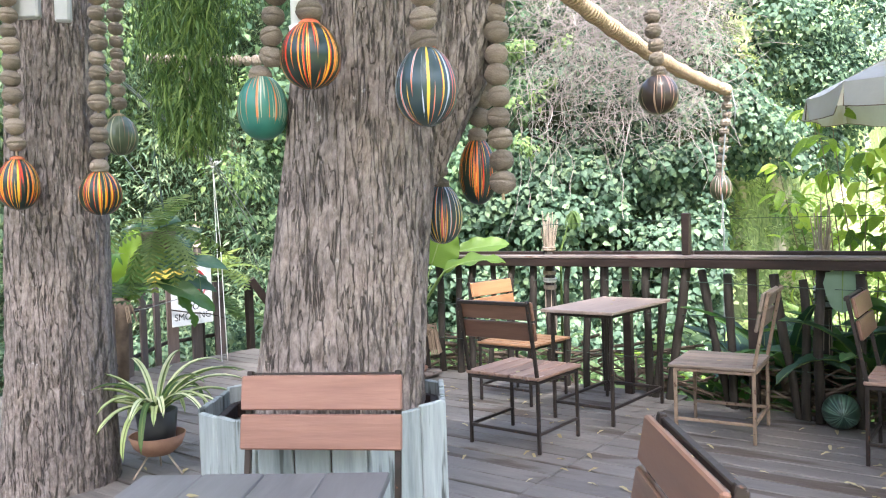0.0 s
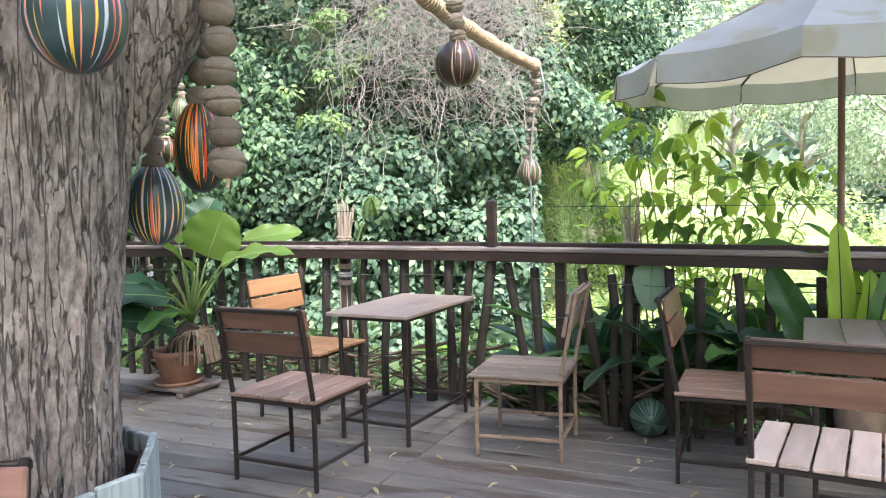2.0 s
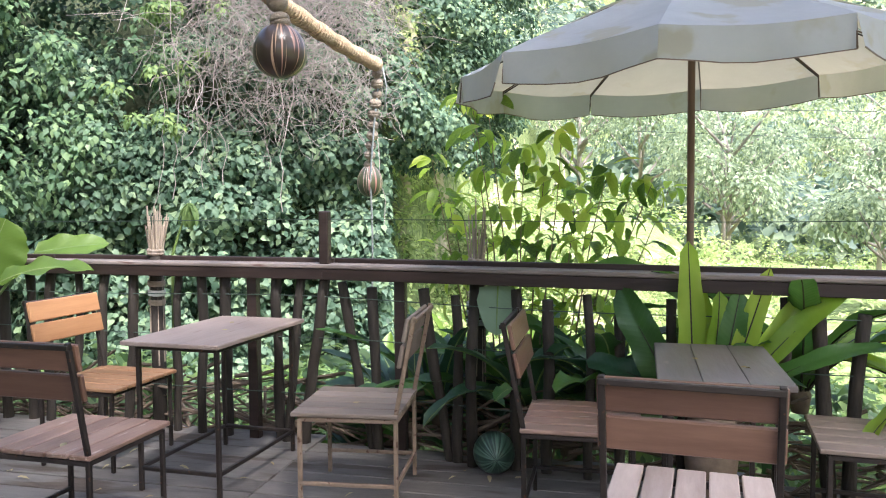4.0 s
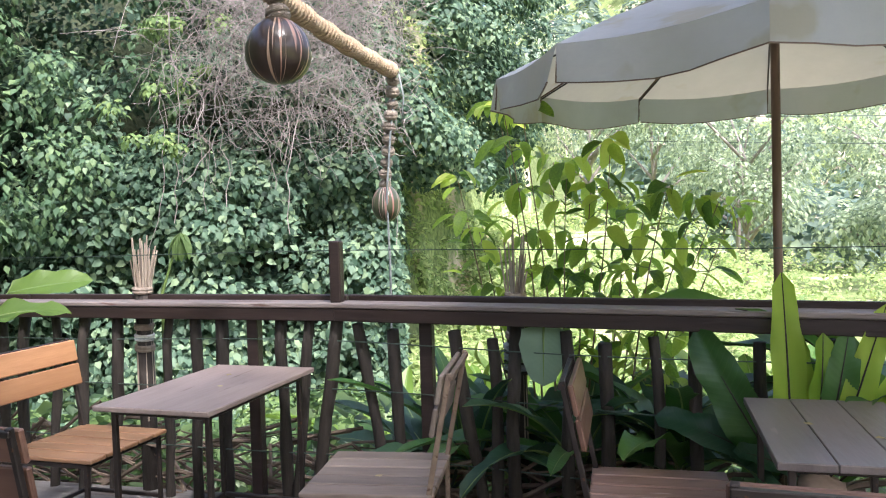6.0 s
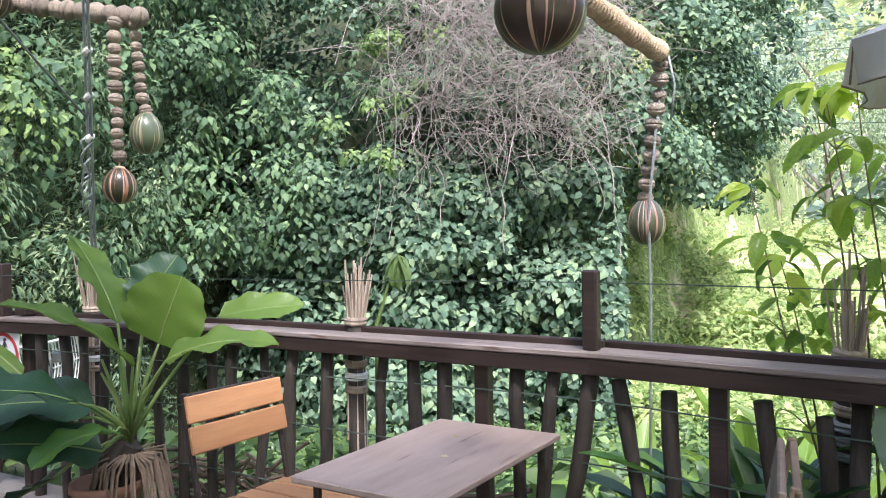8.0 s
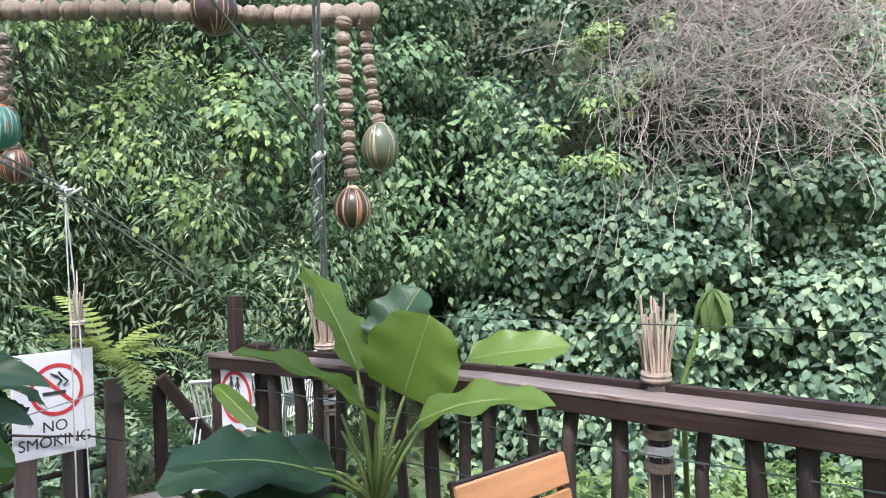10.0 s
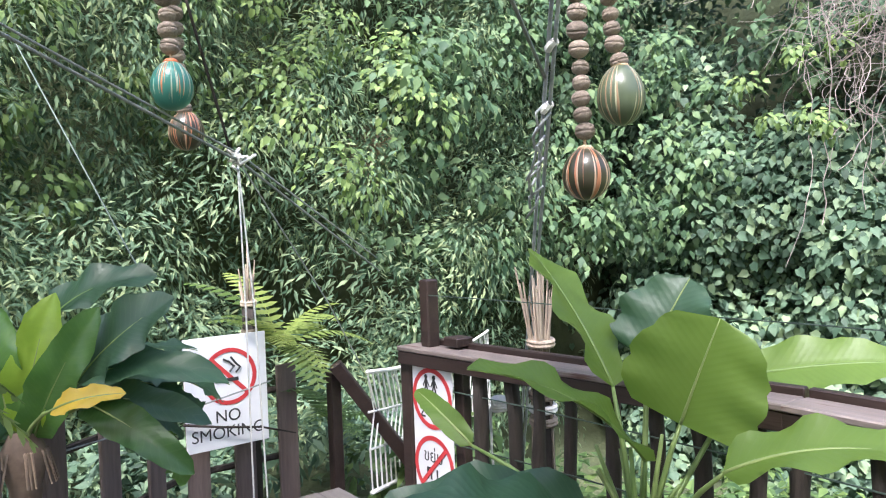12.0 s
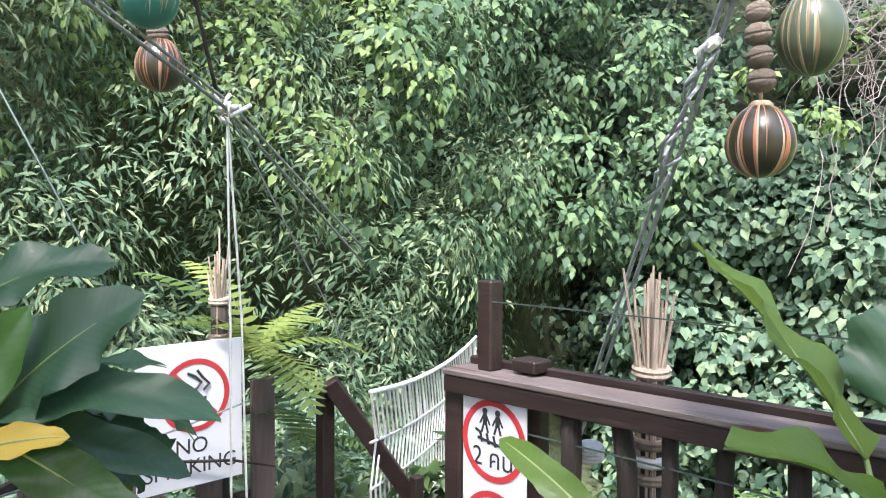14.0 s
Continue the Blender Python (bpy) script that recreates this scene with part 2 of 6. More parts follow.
def gourd_paint(name, base_a, base_b, stripes, amount=0.5, reach=1.4, rough=0.28, freq=9.0):
    """Glossy paint with runs of colour down from the top of the gourd."""
    mt = bpy.data.materials.new(name)
    mt.use_nodes = True
    nt = mt.node_tree
    N, K = nt.nodes, nt.links.new
    bs = N["Principled BSDF"]
    tc, info, sep = N.new("ShaderNodeTexCoord"), N.new("ShaderNodeObjectInfo"), N.new("ShaderNodeSeparateXYZ")
    K(tc.outputs["Object"], sep.inputs[0])
    at2 = N.new("ShaderNodeMath")
    at2.operation = "ARCTAN2"
    K(sep.outputs[1], at2.inputs[0])
    K(sep.outputs[0], at2.inputs[1])
    comb = N.new("ShaderNodeCombineXYZ")
    K(at2.outputs[0], comb.inputs[0])
    zz = N.new("ShaderNodeMath")
    zz.operation, zz.inputs[1].default_value = "MULTIPLY", 0.25
    K(sep.outputs[2], zz.inputs[0])
    K(zz.outputs[0], comb.inputs[1])
    rz = N.new("ShaderNodeMath")
    rz.operation, rz.inputs[1].default_value = "MULTIPLY", 50
    K(info.outputs["Random"], rz.inputs[0])
    K(rz.outputs[0], comb.inputs[2])
    n1 = N.new("ShaderNodeTexNoise")
    n1.inputs["Scale"].default_value, n1.inputs["Detail"].default_value = freq * 0.55, 1.0
    K(comb.outputs[0], n1.inputs["Vector"])
    r1 = N.new("ShaderNodeValToRGB")
    r1.color_ramp.elements[0].position, r1.color_ramp.elements[1].position = 0.72 - 0.4 * amount, 0.75 - 0.4 * amount
    K(n1.outputs[0], r1.inputs[0])
    n2 = N.new("ShaderNodeTexNoise")
    n2.inputs["Scale"].default_value = freq * 0.9
    cm2 = N.new("ShaderNodeCombineXYZ")
    K(at2.outputs[0], cm2.inputs[0])
    K(rz.outputs[0], cm2.inputs[1])
    K(cm2.outputs[0], n2.inputs["Vector"])
    lim = N.new("ShaderNodeMath")
    lim.operation, lim.inputs[1].default_value, lim.inputs[2].default_value = "MULTIPLY_ADD", -2.6, reach
    K(n2.outputs[0], lim.inputs[0])
    low = N.new("ShaderNodeMath")
    low.operation = "GREATER_THAN"
    K(sep.outputs[2], low.inputs[0])
    sc = N.new("ShaderNodeMath")
    sc.operation, sc.inputs[1].default_value = "MULTIPLY", 0.1
    K(lim.outputs[0], sc.inputs[0])
    K(sc.outputs[0], low.inputs[1])
    mask = N.new("ShaderNodeMath")
    mask.operation = "MULTIPLY"
    K(r1.outputs[0], mask.inputs[0])
    K(low.outputs[0], mask.inputs[1])
    ramp = N.new("ShaderNodeValToRGB")
    ramp.color_ramp.interpolation = "CONSTANT"
    el = ramp.color_ramp.elements
    for i, c in enumerate(stripes):
        e = el[0] if i == 0 else (el[-1] if i == len(stripes) - 1 and len(stripes) > 1 else el.new(0.5))
        e.position, e.color = (0.0 if i == 0 else 0.3 + 0.4 * i / len(stripes)), (*c, 1)
    n5 = N.new("ShaderNodeTexNoise")
    n5.inputs["Scale"].default_value, n5.inputs["Detail"].default_value = freq * 0.4, 0
    K(cm2.outputs[0], n5.inputs["Vector"])
    K(n5.outputs[0], ramp.inputs[0])
    n6 = N.new("ShaderNodeTexNoise")
    n6.inputs["Scale"].default_value = 12
    K(tc.outputs["Object"], n6.inputs["Vector"])
    bmix = N.new("ShaderNodeMix")
    bmix.data_type = "RGBA"
    K(n6.outputs[0], bmix.inputs["Factor"])
    bmix.inputs["A"].default_value, bmix.inputs["B"].default_value = (*base_a, 1), (*base_b, 1)
    mx = N.new("ShaderNodeMix")
    mx.data_type = "RGBA"
    K(mask.outputs[0], mx.inputs["Factor"])
    K(bmix.outputs["Result"], mx.inputs["A"])
    K(ramp.outputs[0], mx.inputs["B"])
    K(mx.outputs["Result"], bs.inputs["Base Color"])
    bs.inputs["Roughness"].default_value = rough
    bp = N.new("ShaderNodeBump")
    bp.inputs["Strength"].default_value, bp.inputs["Distance"].default_value = 0.35, 0.003
    K(mask.outputs[0], bp.inputs["Height"])
    K(bp.outputs[0], bs.inputs["Normal"])
    return mt


DECK = material("weathered_deck_wood", (0.098, 0.086, 0.078), (0.215, 0.194, 0.178), 10, (0.5, 2.2, 2.2), 0.62, 0.4, spots=(0.085, 0.065, 0.052), spot_scale=2.4, spot_at=0.58, rand=0.14)
RAIL = material("dark_stained_rail_wood", (0.014, 0.008, 0.007), (0.046, 0.028, 0.023), 10, (0.3, 3, 3), 0.5, 0.3, rand=0.12)
# Pale end of the grain holds the sky's sheen on the board; spots are wear.
RAILTOP = material("worn_sky_sheen_rail_wood", (0.085, 0.066, 0.058), (0.30, 0.245, 0.22), 9, (0.25, 3, 3), 0.5, 0.3, spots=(0.10, 0.05, 0.04), spot_scale=9)
STAKE = material("dark_stake_bark", (0.012, 0.009, 0.007), (0.055, 0.043, 0.034), 14, (3, 3, 0.5), 0.8, 0.6)
STEEL = material("dark_painted_steel", (0.020, 0.016, 0.015), (0.060, 0.045, 0.039), 18, (1, 1, 1), 0.45, 0.12, metal=0.4, spots=(0.13, 0.06, 0.035), spot_scale=40, spot_at=0.66)
RUST = material("tan_rusted_steel", (0.15, 0.10, 0.07), (0.30, 0.215, 0.155), 20, (1, 1, 1), 0.7, 0.2, spots=(0.10, 0.05, 0.03), spot_scale=35)
SEATWOOD = material("worn_seat_wood", (0.16, 0.085, 0.06), (0.36, 0.24, 0.19), 12, (2, 0.3, 2), 0.5, 0.25, spots=(0.42, 0.32, 0.27), spot_scale=14, spot_at=0.64)
ORANGESEAT = material("orange_brown_seat_wood", (0.17, 0.085, 0.042), (0.32, 0.175, 0.095), 10, (3, 0.3, 3), 0.4, 0.2)
# Varnished wood darkened and greyed; shade on the chair backs is in the colour.
SHADEDWOOD = material("shaded_brown_varnished_wood", (0.12, 0.058, 0.040), (0.23, 0.125, 0.085), 10, (0.3, 3, 3), 0.38, 0.15)
ORANGEWOOD = material("orange_varnished_wood", (0.34, 0.155, 0.07), (0.52, 0.27, 0.13), 10, (0.3, 3, 3), 0.38, 0.15)
REDWOOD = material("red_brown_varnished_wood", (0.16, 0.078, 0.058), (0.27, 0.145, 0.11), 10, (0.3, 3, 3), 0.4, 0.2, spots=(0.12, 0.04, 0.03), spot_scale=12, spot_at=0.68)
# Seat whitened: the light it reflects is put into the wood colour.
SHEENWOOD = material("reflection_pale_seat_wood", (0.38, 0.27, 0.22), (0.62, 0.50, 0.44), 12, (2, 0.3, 2), 0.5, 0.2)
SLATE = material("dark_grey_tabletop", (0.075, 0.075, 0.08), (0.17, 0.165, 0.17), 8, (3, 0.4, 2), 0.45, 0.2)
GREYSEAT = material("grey_worn_seat_wood", (0.15, 0.11, 0.085), (0.31, 0.24, 0.195), 12, (2, 0.3, 2), 0.6, 0.25)
TABLETOP = material("brown_grey_tabletop", (0.17, 0.125, 0.105), (0.32, 0.25, 0.22), 8, (3, 0.4, 2), 0.45, 0.2, spots=(0.12, 0.08, 0.065), spot_scale=7, spot_at=0.64)
PLANTERWOOD = material("blue_grey_weathered_planter_wood", (0.13, 0.155, 0.16), (0.42, 0.46, 0.46), 7, (3, 3, 0.3), 0.8, 0.6, spots=(0.07, 0.08, 0.075), spot_scale=6, spot_at=0.58)
HUSK = material("brown_husk_shell", (0.21, 0.16, 0.12), (0.50, 0.41, 0.33), 26, (1.2, 1.2, 5), 0.8, 0.8, rand=0.28)
ROPEWRAP = material("tan_rope", (0.30, 0.20, 0.12), (0.58, 0.44, 0.30), 60, (1, 1, 1), 0.9, 0.8)
GREYROPE = material("grey_green_rope", (0.13, 0.145, 0.135), (0.32, 0.335, 0.315), 80, (1, 1, 1), 0.9, 0.6)
DARKTABLE = material("dark_brown_board_tabletop", (0.085, 0.070, 0.066), (0.18, 0.145, 0.132), 8, (3, 0.4, 2), 0.4, 0.25, spots=(0.20, 0.16, 0.14), spot_scale=8, spot_at=0.66)
FENCEWOOD = material("worn_brown_fence_plank", (0.07, 0.05, 0.045), (0.20, 0.15, 0.135), 9, (3, 3, 0.3), 0.7, 0.4)
PALEROPE = material("pale_grey_rope", (0.20, 0.22, 0.22), (0.46, 0.48, 0.48), 60, (1, 1, 1), 0.8, 0.5)
WHITEROPE = material("white_rope", (0.60, 0.58, 0.54), (0.82, 0.80, 0.76), 60, (1, 1, 1), 0.8, 0.5)
WIRE = material("dark_green_wire", (0.03, 0.05, 0.04), (0.08, 0.11, 0.09), 20, (1, 1, 1), 0.5, 0)
STICK = material("dry_bamboo_sticks", (0.21, 0.16, 0.12), (0.48, 0.39, 0.31), 14, (3, 3, 0.4), 0.75, 0.3, rand=0.35)
BRUSH = material("dry_brush_sticks", (0.10, 0.07, 0.05), (0.30, 0.22, 0.16), 9, (1, 1, 1), 0.85, 0.3)
TANGLE = material("dry_grey_vine_stems", (0.15, 0.125, 0.115), (0.40, 0.35, 0.33), 3, (1, 1, 1), 0.85, 0.2)
CANVAS = material("stained_white_canvas", (0.36, 0.38, 0.42), (0.50, 0.52, 0.56), 5, (1, 1, 1), 0.85, 0.45, spots=(0.36, 0.345, 0.30), spot_scale=3.2, spot_at=0.58, rand=0.04)
POLEWOOD = material("umbrella_pole_wood", (0.07, 0.042, 0.03), (0.16, 0.10, 0.07), 12, (3, 3, 0.3), 0.5, 0.2)
CLAY = material("terracotta_clay", (0.22, 0.11, 0.07), (0.42, 0.24, 0.16), 10, (1, 1, 1), 0.8, 0.3)
SIGNWHITE = material("white_sign_board", (0.60, 0.60, 0.61), (0.70, 0.70, 0.71), 4, (1, 1, 1), 0.45, 0, rand=0.02)
SIGNRED = material("red_sign_print", (0.42, 0.03, 0.035), (0.52, 0.05, 0.05), 6, (1, 1, 1), 0.5, 0, rand=0.02)
SIGNBLACK = material("black_sign_print", (0.02, 0.02, 0.022), (0.04, 0.04, 0.042), 6, (1, 1, 1), 0.5, 0, rand=0.02)
WHITEPLASTIC = material("white_plastic", (0.72, 0.72, 0.72), (0.82, 0.82, 0.82), 8, (1, 1, 1), 0.4, 0)
SOIL = material("dark_soil", (0.03, 0.022, 0.016), (0.10, 0.075, 0.05), 20, (1, 1, 1), 0.95, 0.8)
# The dark greens stand for shade behind the bank's leaves; spots are bare earth.
EARTH = material("leafy_hillside_ground", (0.018, 0.026, 0.012), (0.07, 0.085, 0.035), 0.9, (1, 1, 1), 0.95, 0.8, spots=(0.36, 0.25, 0.17), spot_scale=0.22, spot_at=0.70, rand=0, dist=0.2)


def lay_grass(mt):
    """Grass with the valley's sunlight put into its lighter green, and bare pale earth, over the valley side of the
    ground.
    """
    nt = mt.node_tree
    N, K = nt.nodes, nt.links.new
    bs = N["Principled BSDF"]
    old = bs.inputs["Base Color"].links[0].from_socket
    tc, sep, ad = N.new("ShaderNodeTexCoord"), N.new("ShaderNodeSeparateXYZ"), N.new("ShaderNodeMath")
    K(tc.outputs["Object"], sep.inputs[0])
    ad.operation, ad.inputs[1].default_value = "MULTIPLY_ADD", 0.26
    K(sep.outputs[1], ad.inputs[0])
    K(sep.outputs[0], ad.inputs[2])
    edge = N.new("ShaderNodeMapRange")
    edge.inputs["From Min"].default_value, edge.inputs["From Max"].default_value = -0.3, 0.3
    K(ad.outputs[0], edge.inputs["Value"])
    blades, patch = N.new("ShaderNodeTexNoise"), N.new("ShaderNodeTexNoise")
    blades.inputs["Scale"].default_value, blades.inputs["Detail"].default_value = 7.0, 10
    patch.inputs["Scale"].default_value, patch.inputs["Detail"].default_value = 0.45, 6
    K(tc.outputs["Object"], blades.inputs["Vector"])
    K(tc.outputs["Object"], patch.inputs["Vector"])
    green, bare, mx, top = N.new("ShaderNodeValToRGB"), N.new("ShaderNodeValToRGB"), N.new("ShaderNodeMix"), N.new("ShaderNodeMix")
    for nd, p0, p1, c0, c1 in ((green, 0.35, 0.65, (0.08, 0.12, 0.035, 1), (0.26, 0.31, 0.115, 1)), (bare, 0.57, 0.62, (0, 0, 0, 1), (1, 1, 1, 1))):
        e = nd.color_ramp.elements
        e[0].position, e[1].position, e[0].color, e[1].color = p0, p1, c0, c1
    K(blades.outputs[0], green.inputs[0])
    K(patch.outputs[0], bare.inputs[0])
    mx.data_type = top.data_type = "RGBA"
    K(bare.outputs[0], mx.inputs["Factor"])
    K(green.outputs[0], mx.inputs["A"])
    mx.inputs["B"].default_value = (0.52, 0.43, 0.31, 1)
    K(edge.outputs[0], top.inputs["Factor"])
    K(old, top.inputs["A"])
    K(mx.outputs["Result"], top.inputs["B"])
    K(top.outputs["Result"], bs.inputs["Base Color"])


lay_grass(EARTH)
IVY = foliage("ivy_leaves", [(0.024, 0.050, 0.030), (0.064, 0.116, 0.074), (0.112, 0.174, 0.110), (0.20, 0.275, 0.15)], 0.60, 0.30, 0.28)
BAMBOO = foliage("bamboo_leaves", [(0.045, 0.085, 0.048), (0.095, 0.155, 0.092), (0.16, 0.225, 0.13), (0.25, 0.305, 0.155)], 0.65, 0.36, 0.22)
FERNY = foliage("fern_leaves", [(0.04, 0.08, 0.03), (0.08, 0.14, 0.048), (0.15, 0.22, 0.07)], 0.45, 0.4, 0.45)
# Yellow-green raised beyond the leaf's own tone to hold the sky's backlight.
SHRUB = foliage("backlit_yellow_green_shrub_leaves", [(0.06, 0.115, 0.026), (0.20, 0.31, 0.05), (0.36, 0.47, 0.08), (0.48, 0.56, 0.11)], 0.40, 0.58, 0.4, island=False)
CREEPER = foliage("creeper_leaves", [(0.04, 0.08, 0.045), (0.08, 0.14, 0.072), (0.14, 0.21, 0.095)], 0.6, 0.35, 0.25)
YCREEPER = foliage("yellow_green_creeper_leaves", [(0.075, 0.125, 0.045), (0.125, 0.195, 0.065), (0.20, 0.27, 0.095)], 0.55, 0.38, 0.25)
HANGER = foliage("fine_hanging_foliage", [(0.04, 0.085, 0.022), (0.10, 0.17, 0.045), (0.20, 0.28, 0.075)], 0.5, 0.4, 0.3)
FERNLIGHT = foliage("yellow_green_fern", [(0.085, 0.14, 0.036), (0.14, 0.20, 0.055), (0.22, 0.275, 0.075)], 0.5, 0.42, 0.3, island=False)
DRYLEAF = foliage("dry_pale_leaf", [(0.30, 0.24, 0.12), (0.46, 0.40, 0.24)], 0.6, 0.2, 0.3, island=False)
# Far hills: the haze is put into these paler leaf colours.
HAZYWOOD = foliage("haze_tinted_far_wood_leaves", [(0.07, 0.115, 0.10), (0.15, 0.20, 0.15), (0.26, 0.32, 0.21)], 0.6, 0.35, 0.3)
MEADOW = foliage("meadow_leaves", [(0.13, 0.20, 0.07), (0.27, 0.35, 0.13), (0.43, 0.49, 0.22)], 0.5, 0.45, 0.3)
# Valley trees: bright haze put into the greens as paleness.
HAZYLEAF = foliage("haze_tinted_valley_leaves", [(0.12, 0.165, 0.11), (0.25, 0.31, 0.195), (0.40, 0.46, 0.30)], 0.6, 0.38, 0.4)
# Leaves of the unseen crowns added overhead to shade the deck.
SHADECANOPY = foliage("shade_canopy_leaves", [(0.03, 0.08, 0.02), (0.07, 0.15, 0.03)], 0.5, 0.3, 0.3)
BROADLEAF = foliage("broad_green_leaf", [(0.03, 0.085, 0.018), (0.055, 0.14, 0.028), (0.10, 0.21, 0.035)], 0.38, 0.35, 0.5, island=False, vein=9.0)
LIGHTLEAF = foliage("light_green_leaf", [(0.095, 0.165, 0.026), (0.14, 0.225, 0.037)], 0.4, 0.4, 0.35, island=False, vein=9.0)
DARKLEAF = foliage("dark_blue_green_leaf", [(0.020, 0.058, 0.028), (0.048, 0.105, 0.052)], 0.42, 0.25, 0.45, island=False, vein=9.0)
# Frond green brightened; light shining from behind is put into the colour.
NESTLEAF = foliage("backlit_nest_fern_frond", [(0.14, 0.25, 0.025), (0.27, 0.40, 0.045), (0.36, 0.46, 0.06)], 0.35, 0.5, 0.45, island=False)
DRYGREEN = foliage("pale_grey_green_leaf", [(0.13, 0.20, 0.13), (0.20, 0.28, 0.19)], 0.45, 0.3, 0.4, island=False, vein=9.0)
YELLOWLEAF = foliage("yellow_leaf", [(0.44, 0.29, 0.03), (0.56, 0.40, 0.05)], 0.4, 0.4, 0.4, island=False)
VARIEGATED = foliage("cream_green_leaf", [(0.40, 0.48, 0.18), (0.72, 0.72, 0.46)], 0.4, 0.35, 0.4, island=False)
STALK = foliage("green_stalk", [(0.14, 0.22, 0.06), (0.24, 0.30, 0.10)], 0.45, 0.1, 0.4, island=False)
FIRE = gourd_paint("dark_gourd_with_orange_runs", (0.010, 0.014, 0.012), (0.02, 0.045, 0.035), [(0.75, 0.16, 0.02), (0.82, 0.45, 0.03), (0.62, 0.05, 0.02), (0.70, 0.30, 0.05)], 0.47, 0.35, freq=17)
SILVER = gourd_paint("green_gourd_with_pink_runs", (0.012, 0.035, 0.035), (0.05, 0.075, 0.09), [(0.65, 0.12, 0.10), (0.80, 0.50, 0.06), (0.45, 0.50, 0.60), (0.75, 0.20, 0.10)], 0.45, 0.1, freq=17)
TEAL = gourd_paint("teal_gourd_with_orange_runs", (0.02, 0.12, 0.095), (0.05, 0.22, 0.17), [(0.60, 0.20, 0.07), (0.36, 0.40, 0.30)], 0.44, 0.8, freq=15)
MELON = gourd_paint("brown_gourd_with_tan_lines", (0.030, 0.018, 0.014), (0.06, 0.04, 0.03), [(0.34, 0.19, 0.14), (0.40, 0.27, 0.19)], 0.44, -2.0, freq=15)
MELONGREEN = gourd_paint("grey_green_gourd_with_pale_lines", (0.06, 0.085, 0.05), (0.10, 0.12, 0.07), [(0.34, 0.34, 0.22), (0.26, 0.17, 0.10)], 0.39, -2.0, freq=15)
MELONRED = gourd_paint("brown_gourd_with_red_runs", (0.025, 0.022, 0.014), (0.06, 0.055, 0.03), [(0.42, 0.17, 0.09), (0.46, 0.32, 0.23)], 0.48, -1.0, freq=13)
PINKRUN = gourd_paint("green_brown_gourd_with_pink_runs", (0.045, 0.055, 0.030), (0.10, 0.105, 0.060), [(0.40, 0.20, 0.17), (0.46, 0.33, 0.29)], 0.42, 0.2, freq=13)
COLLARPAINT = material("red_paint_collar", (0.42, 0.07, 0.04), (0.62, 0.20, 0.08), 30, (1, 1, 1), 0.45, 0.3)
GREYPLASTIC = material("grey_plastic", (0.30, 0.30, 0.30), (0.42, 0.42, 0.41), 8, (1, 1, 1), 0.5, 0.1)
MELONDARK = gourd_paint("dark_green_melon_rind", (0.012, 0.03, 0.022), (0.03, 0.06, 0.045), [(0.10, 0.17, 0.13), (0.06, 0.11, 0.08)], 0.5, -2.5, freq=12)


